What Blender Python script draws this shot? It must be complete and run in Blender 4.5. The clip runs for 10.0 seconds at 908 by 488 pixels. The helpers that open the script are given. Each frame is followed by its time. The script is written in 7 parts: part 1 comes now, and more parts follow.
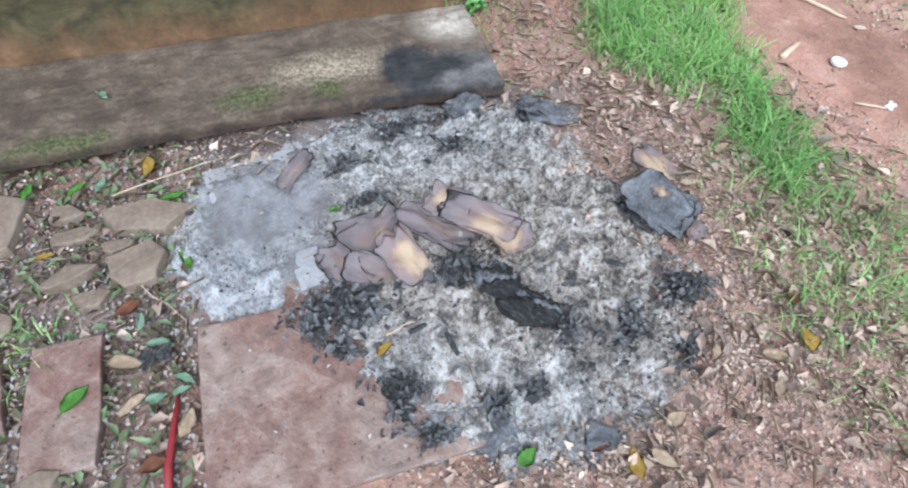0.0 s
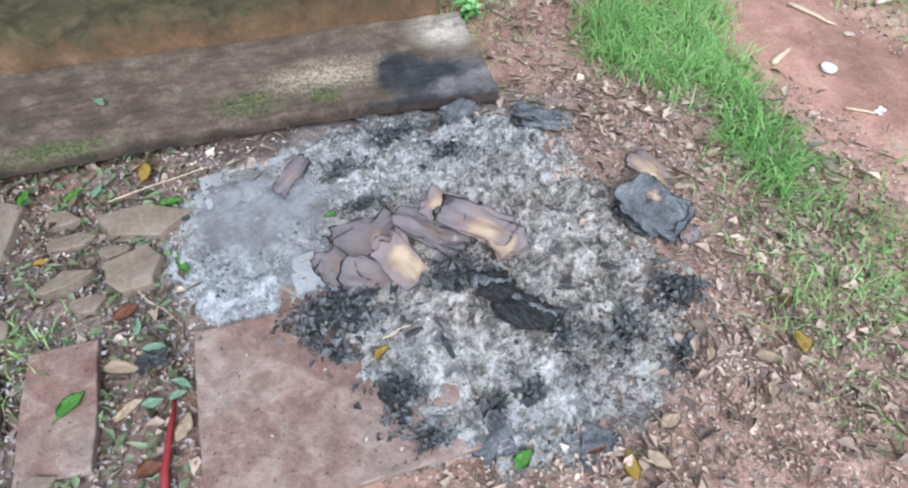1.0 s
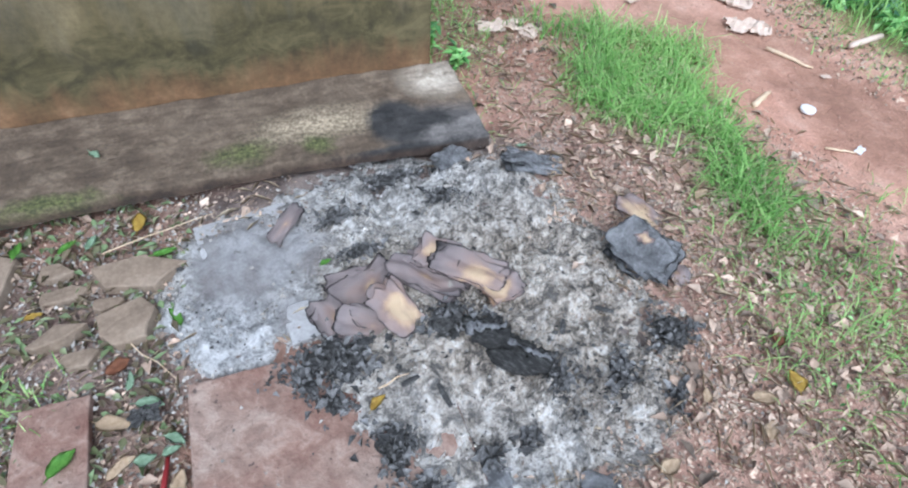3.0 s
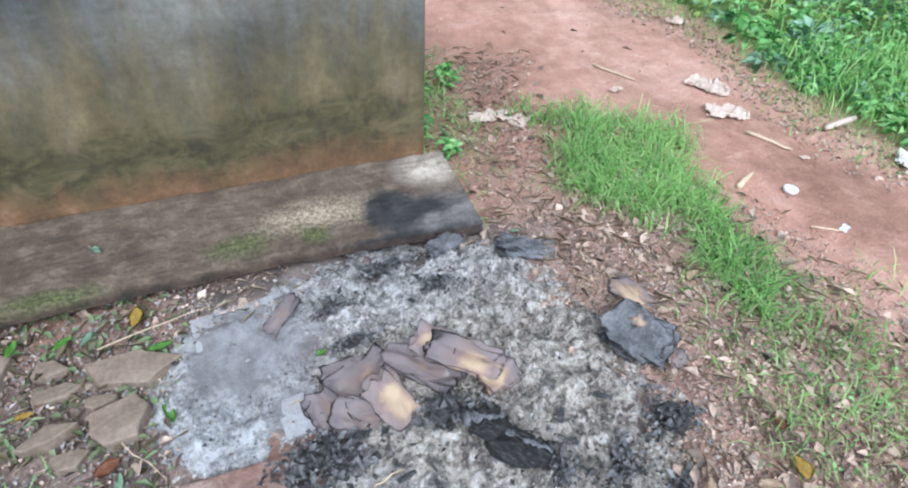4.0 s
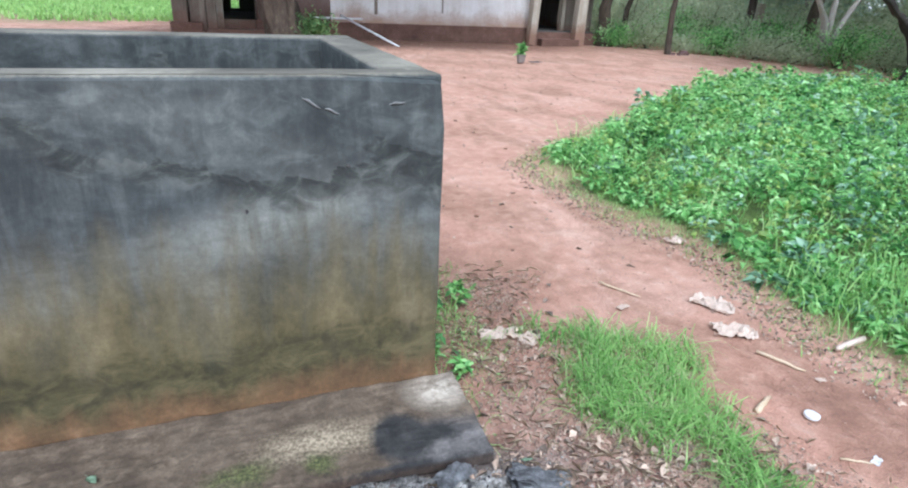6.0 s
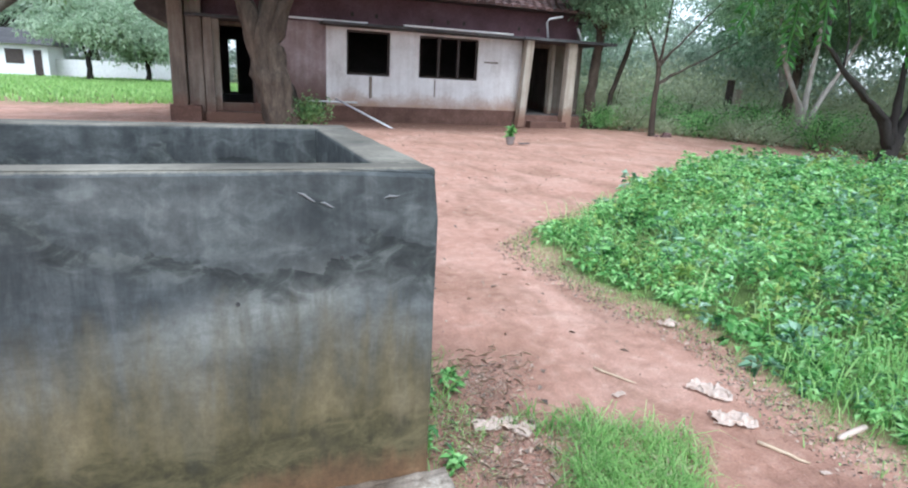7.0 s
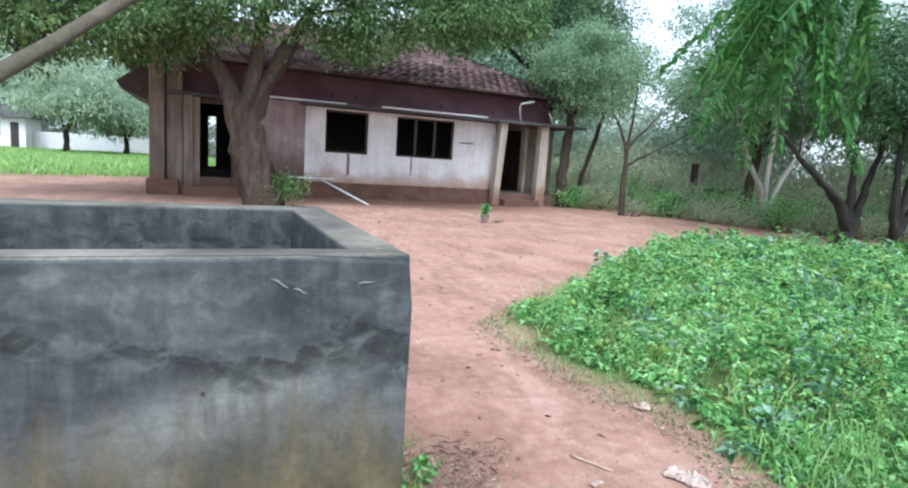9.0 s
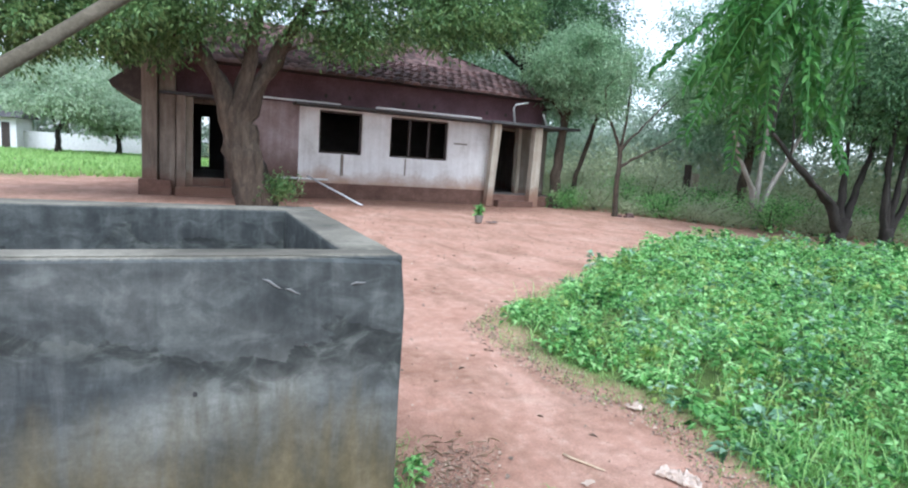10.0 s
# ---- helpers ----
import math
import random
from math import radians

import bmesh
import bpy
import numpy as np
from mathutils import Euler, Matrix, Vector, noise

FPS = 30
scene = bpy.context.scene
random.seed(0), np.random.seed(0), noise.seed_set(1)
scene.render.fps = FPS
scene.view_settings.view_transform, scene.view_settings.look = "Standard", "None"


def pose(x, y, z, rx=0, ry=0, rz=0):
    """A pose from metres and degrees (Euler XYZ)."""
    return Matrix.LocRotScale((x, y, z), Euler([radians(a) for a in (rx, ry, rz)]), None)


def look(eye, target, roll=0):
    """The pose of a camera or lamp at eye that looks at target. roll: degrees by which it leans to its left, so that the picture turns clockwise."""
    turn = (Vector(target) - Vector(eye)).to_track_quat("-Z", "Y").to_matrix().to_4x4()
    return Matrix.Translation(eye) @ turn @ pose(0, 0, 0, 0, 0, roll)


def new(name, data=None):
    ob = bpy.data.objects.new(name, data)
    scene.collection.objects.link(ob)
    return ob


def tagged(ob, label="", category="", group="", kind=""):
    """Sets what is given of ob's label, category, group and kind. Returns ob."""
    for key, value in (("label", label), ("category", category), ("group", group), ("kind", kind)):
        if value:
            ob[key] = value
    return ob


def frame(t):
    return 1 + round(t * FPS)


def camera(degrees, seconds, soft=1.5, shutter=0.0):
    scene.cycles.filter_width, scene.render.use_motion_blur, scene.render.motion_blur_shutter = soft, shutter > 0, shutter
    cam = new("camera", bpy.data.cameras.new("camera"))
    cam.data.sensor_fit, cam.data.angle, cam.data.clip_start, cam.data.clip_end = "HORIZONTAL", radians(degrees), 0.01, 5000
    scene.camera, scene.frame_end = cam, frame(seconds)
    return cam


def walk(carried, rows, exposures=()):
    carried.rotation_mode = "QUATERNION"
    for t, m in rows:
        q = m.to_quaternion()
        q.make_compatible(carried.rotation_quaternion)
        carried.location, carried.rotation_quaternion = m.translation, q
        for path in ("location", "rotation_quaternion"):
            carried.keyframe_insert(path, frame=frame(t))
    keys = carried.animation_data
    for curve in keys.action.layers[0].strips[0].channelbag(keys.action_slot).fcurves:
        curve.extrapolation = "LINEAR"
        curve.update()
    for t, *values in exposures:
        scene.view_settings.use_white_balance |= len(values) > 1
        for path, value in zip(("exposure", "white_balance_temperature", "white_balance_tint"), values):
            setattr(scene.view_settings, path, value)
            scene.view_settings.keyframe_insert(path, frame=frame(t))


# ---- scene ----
cam = camera(75.0, 10.0, soft=2.1)
PATH = [
    (0, (-0.6644, 0.2966, 1.2813), (-0.2473, 1.2663, -0.1267), 5.3),
    (0.5, (-0.6670, 0.2922, 1.2839), (-0.2402, 1.2672, -0.1170), 5.3),
    (1, (-0.6679, 0.2851, 1.2848), (-0.2341, 1.2672, -0.1100), 5.5),
    (1.5, (-0.6706, 0.2834, 1.2874), (-0.2323, 1.2690, -0.1038), 5.6),
    (2, (-0.6732, 0.2842, 1.2901), (-0.2279, 1.2769, -0.0942), 5.7),
    (3.3, (-0.6732, 0.3018, 1.3200), (-0.1795, 1.3930, 0.0308), 4.6),
    (3.5, (-0.6635, 0.2992, 1.3279), (-0.1654, 1.4221, 0.0678), 4.1),
    (4, (-0.6635, 0.3054, 1.3482), (-0.1232, 1.5083, 0.1822), 3.6),
    (4.5, (-0.6600, 0.3062, 1.3772), (-0.0889, 1.5858, 0.3124), 3.9),
    (5, (-0.6547, 0.3177, 1.3974), (-0.0713, 1.6852, 0.4558), 3.1),
    (5.5, (-0.6556, 0.3274, 1.4194), (-0.0616, 1.7785, 0.6195), 2.5),
    (5.7, (-0.6556, 0.3300, 1.4318), (-0.0616, 1.8058, 0.6785), 2.8),
    (6.8, (-0.6591, 0.3573, 1.4898), (-0.0326, 1.9184, 0.9733), 2.8),
    (7, (-0.6574, 0.3608, 1.4969), (-0.0176, 1.9298, 1.0208), 3.0),
    (7.5, (-0.6530, 0.3643, 1.5145), (0.0246, 1.9439, 1.1361), 3.1),
    (8, (-0.6530, 0.3652, 1.5268), (0.0414, 1.9518, 1.2126), 3.7),
    (8.5, (-0.6565, 0.3626, 1.5330), (0.0475, 1.9518, 1.2575), 3.7),
    (9, (-0.6574, 0.3626, 1.5356), (0.0572, 1.9510, 1.2804), 3.9),
    (9.5, (-0.6547, 0.3520, 1.5391), (0.0704, 1.9369, 1.2918), 4.0),
    (10, (-0.6547, 0.3529, 1.5356), (0.0757, 1.9342, 1.2839), 4.0),
]
walk(cam, [(t, look(eye, target, roll)) for t, eye, target, roll in PATH], exposures=[(0, 1.08, 5450, 9), (10, 1.08, 5450, 9)])

# ---- light ----
SUN_ELEV, SUN_ROT = radians(52), radians(192)
world = bpy.data.worlds.new("overcast_sky")
scene.world = world
world.use_nodes = True
wn = world.node_tree
sky = wn.nodes.new("ShaderNodeTexSky")
sky.sky_type = "NISHITA"
sky.sun_disc = False
sky.sun_elevation, sky.sun_rotation = SUN_ELEV, SUN_ROT
sky.dust_density, sky.air_density, sky.ozone_density = 1.5, 1.0, 1.0
wn.nodes["Background"].inputs["Strength"].default_value = 0.15
cloud_veil = wn.nodes.new("ShaderNodeHueSaturation")
cloud_veil.inputs["Saturation"].default_value = 0.22
wn.links.new(sky.outputs[0], cloud_veil.inputs["Color"])
wn.links.new(cloud_veil.outputs[0], wn.nodes["Background"].inputs["Color"])
sun_data = bpy.data.lights.new("sun", "SUN")
sun_data.energy, sun_data.angle, sun_data.color = 1.35, radians(30), (1.0, 0.97, 0.93)
sun = new("sun", sun_data)
sun.matrix_world = look((0, 0, 30), (5, 23, 0))

# ---- helpers of this scene ----
RNG = np.random.default_rng(11)


def thing(name, label, category, at=(0, 0, 0), group="", kind=""):
    ob = new(name)
    ob.empty_display_size = 0.1
    ob.location = at
    return tagged(ob, label, category, group, kind)


def part(name, bm, material, parent=None, label="", smooth=False, at=None):
    me = bpy.data.meshes.new(name)
    bm.normal_update()
    bm.to_mesh(me)
    bm.free()
    me.materials.append(material)
    if smooth:
        me.polygons.foreach_set("use_smooth", [True] * len(me.polygons))
    ob = new(name, me)
    if at is not None:
        ob.location = at
    if parent is not None:
        ob.parent = parent
    if label:
        ob["label"] = label
    return ob


def box(lo, hi, bevel=0.0, rough=0.0, cuts=0, bm=None):
    """A box between two corners; bevelled, and with a little unevenness where asked."""
    bm = bm or bmesh.new()
    made = bmesh.ops.create_cube(bm, size=1.0)["verts"]
    for v in made:
        v.co = Vector([(l + h) / 2 + c * (h - l) for l, h, c in zip(lo, hi, v.co)])
    if bevel:
        edges = list({e for v in made for e in v.link_edges})
        bmesh.ops.bevel(bm, geom=edges, offset=bevel, segments=2, affect="EDGES", profile=0.5)
    if cuts:
        bmesh.ops.subdivide_edges(bm, edges=bm.edges[:], cuts=cuts, use_grid_fill=True)
    if rough:
        for v in bm.verts:
            v.co += noise.noise_vector(v.co * 7) * rough
    return bm


def tube(bm, pts, radii, sides=8, knobs=0.0):
    """A tapered tube along points, closed at both ends."""
    rings = []
    side = Vector((1, 0, 0))
    for i, (p, r) in enumerate(zip(pts, radii)):
        p = Vector(p)
        along = (Vector(pts[min(i + 1, len(pts) - 1)]) - Vector(pts[max(i - 1, 0)])).normalized()
        if abs(along.dot(side)) > 0.95:
            side = Vector((0, 1, 0))
        side = (side - along * along.dot(side)).normalized()
        other = along.cross(side)
        ring = []
        for k in range(sides):
            a = 2 * math.pi * k / sides
            way = side * math.cos(a) + other * math.sin(a)
            rr = r * (1 + knobs * noise.noise(p * 2.1 + way * 1.7))
            ring.append(bm.verts.new(p + way * rr))
        rings.append(ring)
    for a, b in zip(rings, rings[1:]):
        for k in range(sides):
            bm.faces.new((a[k], a[(k + 1) % sides], b[(k + 1) % sides], b[k]))
    bm.faces.new(list(reversed(rings[0])))
    bm.faces.new(rings[-1])
    return bm


def raw_mesh(name, co, tris, material, parent=None, smooth=False):
    me = bpy.data.meshes.new(name)
    n, f = len(co), len(tris)
    me.vertices.add(n)
    me.vertices.foreach_set("co", np.asarray(co, dtype=np.float32).ravel())
    me.loops.add(3 * f)
    me.loops.foreach_set("vertex_index", np.asarray(tris, dtype=np.int32).ravel())
    me.polygons.add(f)
    me.polygons.foreach_set("loop_start", np.arange(0, 3 * f, 3, dtype=np.int32))
    me.update(calc_edges=True)
    me.materials.append(material)
    if smooth:
        me.polygons.foreach_set("use_smooth", [True] * f)
    ob = new(name, me)
    if parent is not None:
        ob.parent = parent
    return ob


def unit(a):
    return a / np.maximum(np.linalg.norm(a, axis=1, keepdims=True), 1e-9)


def leaves(name, base, way, length, width, material, parent=None, fold=0.18, droop=0.15, rng=RNG):
    """Many small folded leaves in one mesh: base points, directions, sizes."""
    n = len(base)
    way = unit(way)
    up = unit(rng.normal(0, 0.35, (n, 3)) + np.array([0, 0, 1.0]))
    side = unit(np.cross(way, up))
    up = np.cross(side, way)
    length, width = np.broadcast_to(length, n)[:, None], np.broadcast_to(width, n)[:, None]
    mid = base + way * length * 0.45 + up * length * 0.06
    tip = base + way * length - up * length * droop
    a = mid + side * width / 2 + up * width * fold
    b = mid - side * width / 2 + up * width * fold
    co = np.stack([base, a, tip, b], axis=1).reshape(-1, 3)
    k = 4 * np.arange(n)[:, None]
    tris = np.stack([k + [0, 1, 2], k + [0, 2, 3]], axis=1).reshape(-1, 3)
    return raw_mesh(name, co, tris, material, parent)


def grass_blades(name, base, height, width, material, parent=None, lean=0.5, rng=RNG):
    """Bent, tapered grass blades of three pieces each, in one mesh."""
    n = len(base)
    a = rng.uniform(0, 2 * np.pi, n)
    out = np.stack([np.cos(a), np.sin(a), np.zeros(n)], 1)
    side = np.stack([-np.sin(a), np.cos(a), np.zeros(n)], 1)
    h = np.broadcast_to(height, n)[:, None] * rng.uniform(0.5, 1.25, (n, 1))
    w = np.broadcast_to(width, n)[:, None] * rng.uniform(0.7, 1.3, (n, 1))
    le = rng.uniform(0.1, 1.0, (n, 1)) * lean
    up = np.array([0, 0, 1.0])
    p1 = base + up * h * 0.5 + out * h * le * 0.25
    p2 = base + up * h * 0.85 + out * h * le * 0.7
    p3 = base + up * h * (1.0 - 0.35 * le) + out * h * le * 1.25
    co = np.stack([base - side * w / 2, base + side * w / 2, p1 - side * w * 0.45, p1 + side * w * 0.45,
                   p2 - side * w * 0.3, p2 + side * w * 0.3, p3], axis=1).reshape(-1, 3)
    k = 7 * np.arange(n)[:, None]
    tris = np.stack([k + t for t in ([0, 1, 3], [0, 3, 2], [2, 3, 5], [2, 5, 4], [4, 5, 6])], axis=1).reshape(-1, 3)
    return raw_mesh(name, co, tris, material, parent)


# ---- materials ----
def nodes_of(name):
    m = bpy.data.materials.new(name)
    m.use_nodes = True
    return m, m.node_tree, m.node_tree.nodes["Principled BSDF"]


def noise_node(nt, vector, scale, detail=5.0, rough=0.6, distort=0.0):
    n = nt.nodes.new("ShaderNodeTexNoise")
    n.inputs["Scale"].default_value, n.inputs["Detail"].default_value = scale, detail
    n.inputs["Roughness"].default_value, n.inputs["Distortion"].default_value = rough, distort
    nt.links.new(vector, n.inputs["Vector"])
    return n.outputs["Fac"]


def ramp(nt, fac, stops):
    r = nt.nodes.new("ShaderNodeValToRGB")
    while len(r.color_ramp.elements) < len(stops):
        r.color_ramp.elements.new(0.5)
    for e, (p, c) in zip(r.color_ramp.elements, stops):
        e.position = p
        e.color = (*c, 1) if isinstance(c, (tuple, list)) else (c, c, c, 1)
    nt.links.new(fac, r.inputs[0])
    return r.outputs["Color"]


def blend(nt, fac, a, b, mode="MIX"):
    m = nt.nodes.new("ShaderNodeMix")
    m.data_type, m.blend_type = "RGBA", mode
    for sock, v in ((m.inputs[0], fac), (m.inputs[6], a), (m.inputs[7], b)):
        if isinstance(v, bpy.types.NodeSocket):
            nt.links.new(v, sock)
        elif isinstance(v, (tuple, list)):
            sock.default_value = (*v, 1)
        else:
            sock.default_value = v
    return m.outputs[2]


def arith(nt, op, a, b=0.0, clamp=False):
    m = nt.nodes.new("ShaderNodeMath")
    m.operation, m.use_clamp = op, clamp
    for sock, v in ((m.inputs[0], a), (m.inputs[1], b)):
        if isinstance(v, bpy.types.NodeSocket):
            nt.links.new(v, sock)
        else:
            sock.default_value = v
    return m.outputs[0]


def coords(nt, scale=(1, 1, 1)):
    c = nt.nodes.new("ShaderNodeTexCoord")
    if scale == (1, 1, 1):
        return c.outputs["Object"]
    mp = nt.nodes.new("ShaderNodeMapping")
    mp.inputs["Scale"].default_value = scale
    nt.links.new(c.outputs["Object"], mp.inputs["Vector"])
    return mp.outputs["Vector"]


def height_of(nt):
    c = nt.nodes.new("ShaderNodeTexCoord")
    s = nt.nodes.new("ShaderNodeSeparateXYZ")
    nt.links.new(c.outputs["Object"], s.inputs[0])
    return s.outputs


def bump(nt, bsdf, fac, strength, distance):
    b = nt.nodes.new("ShaderNodeBump")
    b.inputs["Strength"].default_value, b.inputs["Distance"].default_value = strength, distance
    nt.links.new(fac, b.inputs["Height"])
    nt.links.new(b.outputs[0], bsdf.inputs["Normal"])


def surface(name, dark, mid, light, scale=6.0, fine=60.0, rough=0.85, relief=0.004, strength=0.5, stretch=(1, 1, 1), metal=0.0, island=0.0):
    """A worn surface: large stains between three tones, fine grain over them, and relief."""
    m, nt, bsdf = nodes_of(name)
    v = coords(nt, stretch)
    big, small = noise_node(nt, v, scale, 6, 0.65), noise_node(nt, v, fine, 4, 0.7)
    col = ramp(nt, big, [(0.3, dark), (0.5, mid), (0.72, light)])
    col = blend(nt, 0.45, col, ramp(nt, small, [(0.3, dark), (0.55, mid), (0.75, light)]))
    if island:
        g = nt.nodes.new("ShaderNodeNewGeometry")
        o = nt.nodes.new("ShaderNodeObjectInfo")
        r = arith(nt, "FRACT", arith(nt, "ADD", g.outputs["Random Per Island"], o.outputs["Random"]))
        hsv = nt.nodes.new("ShaderNodeHueSaturation")
        nt.links.new(col, hsv.inputs["Color"])
        nt.links.new(arith(nt, "ADD", arith(nt, "MULTIPLY", r, island * 2), 1 - island), hsv.inputs["Value"])
        col = hsv.outputs[0]
    nt.links.new(col, bsdf.inputs["Base Color"])
    bsdf.inputs["Roughness"].default_value, bsdf.inputs["Metallic"].default_value = rough, metal
    bump(nt, bsdf, arith(nt, "ADD", arith(nt, "MULTIPLY", big, 0.7), arith(nt, "MULTIPLY", small, 0.5)), strength, relief)
    return m


def foliage(name, stops, through_light=0.35, rough=0.45):
    """Leaf colour that varies from leaf to leaf, and lets light through."""
    m, nt, bsdf = nodes_of(name)
    g = nt.nodes.new("ShaderNodeNewGeometry")
    patch = noise_node(nt, coords(nt), 1.3, 3)
    fac = arith(nt, "ADD", arith(nt, "MULTIPLY", g.outputs["Random Per Island"], 0.6), arith(nt, "MULTIPLY", arith(nt, "SUBTRACT", patch, 0.3), 1.0), True)
    col = ramp(nt, fac, stops)
    nt.links.new(col, bsdf.inputs["Base Color"])
    bsdf.inputs["Roughness"].default_value = rough
    t = nt.nodes.new("ShaderNodeBsdfTranslucent")
    nt.links.new(col, t.inputs["Color"])
    mix = nt.nodes.new("ShaderNodeMixShader")
    mix.inputs[0].default_value = through_light
    nt.links.new(bsdf.outputs[0], mix.inputs[1])
    nt.links.new(t.outputs[0], mix.inputs[2])
    nt.links.new(mix.outputs[0], nt.nodes["Material Output"].inputs["Surface"])
    return m


def plain(name, colour, rough=0.6, metal=0.0):
    return surface(name, [c * 0.78 for c in colour], colour, [min(1, c * 1.15) for c in colour], 5, 40, rough, 0.002, 0.3, metal=metal)


def stained_wall(name, tones, foot, reach, streak=0.5):
    """Old limewash: blotches, rain streaks, and soil splashed up from the foot to about reach metres."""
    m, nt, bsdf = nodes_of(name)
    v = coords(nt)
    big, fine = noise_node(nt, v, 1.1, 6, 0.65, 0.3), noise_node(nt, v, 22, 4, 0.7)
    run = noise_node(nt, coords(nt, (4, 4, 0.35)), 1.6, 5, 0.65)
    col = ramp(nt, big, [(0.32, tones[0]), (0.5, tones[1]), (0.7, tones[2])])
    col = blend(nt, streak, col, ramp(nt, run, [(0.34, tones[0]), (0.5, tones[1]), (0.66, tones[2])]))
    z = arith(nt, "ADD", height_of(nt)[2], arith(nt, "MULTIPLY", arith(nt, "SUBTRACT", big, 0.5), 1.0))
    col = blend(nt, ramp(nt, arith(nt, "MULTIPLY", z, 1.0 / 4.0), [(reach * 0.5 / 4, 1.0), (reach / 4, 0.55), (reach * 1.35 / 4, 0.0)]), col, foot)
    col = blend(nt, 0.3, col, ramp(nt, fine, [(0.25, 0.25), (0.5, 0.5), (0.75, 0.75)]), "OVERLAY")
    nt.links.new(col, bsdf.inputs["Base Color"])
    bsdf.inputs["Roughness"].default_value = 0.92
    bump(nt, bsdf, arith(nt, "ADD", big, arith(nt, "MULTIPLY", fine, 0.3)), 0.4, 0.006)
    return m


def soil_material():
    m, nt, bsdf = nodes_of("red_soil")
    v = coords(nt)

    def attr(n):
        a = nt.nodes.new("ShaderNodeAttribute")
        a.attribute_name = n
        return a.outputs["Fac"]
    broad, mid, fine = noise_node(nt, v, 0.9, 6, 0.6), noise_node(nt, v, 9, 6, 0.65), noise_node(nt, v, 90, 4, 0.7)
    sand = ramp(nt, broad, [(0.3, (0.42, 0.215, 0.145)), (0.5, (0.56, 0.325, 0.235)), (0.7, (0.67, 0.45, 0.35))])
    sand = blend(nt, 0.48, sand, ramp(nt, mid, [(0.32, (0.3, 0.145, 0.093)), (0.55, (0.49, 0.28, 0.205)), (0.75, (0.66, 0.48, 0.385))]))
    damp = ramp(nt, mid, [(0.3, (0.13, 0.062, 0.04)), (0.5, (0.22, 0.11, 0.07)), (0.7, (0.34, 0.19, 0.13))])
    litter = ramp(nt, mid, [(0.3, (0.18, 0.1, 0.075)), (0.5, (0.41, 0.255, 0.195)), (0.62, (0.48, 0.33, 0.255)), (0.78, (0.55, 0.45, 0.36))])
    sand = blend(nt, ramp(nt, noise_node(nt, coords(nt, (1.0, 0.45, 1.0)), 1.6, 6, 0.65, 0.8), [(0.44, 0.0), (0.64, 0.7)]), sand, ramp(nt, mid, [(0.3, (0.2, 0.098, 0.06)), (0.55, (0.33, 0.185, 0.12)), (0.75, (0.46, 0.3, 0.21))]))
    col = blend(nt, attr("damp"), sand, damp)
    col = blend(nt, attr("litter"), col, litter)
    col = blend(nt, attr("green"), col, ramp(nt, mid, [(0.3, (0.05, 0.075, 0.02)), (0.6, (0.14, 0.2, 0.05))]))
    col = blend(nt, attr("burnt"), col, ramp(nt, mid, [(0.35, (0.04, 0.037, 0.035)), (0.6, (0.2, 0.18, 0.165))]))
    col = blend(nt, 0.35, col, ramp(nt, fine, [(0.3, 0.25), (0.5, 0.5), (0.7, 0.85)]), "OVERLAY")
    nt.links.new(col, bsdf.inputs["Base Color"])
    bsdf.inputs["Roughness"].default_value = 0.93
    bump(nt, bsdf, arith(nt, "ADD", arith(nt, "MULTIPLY", mid, 0.8), arith(nt, "MULTIPLY", fine, 0.35)), 1.0, 0.028)
    return m


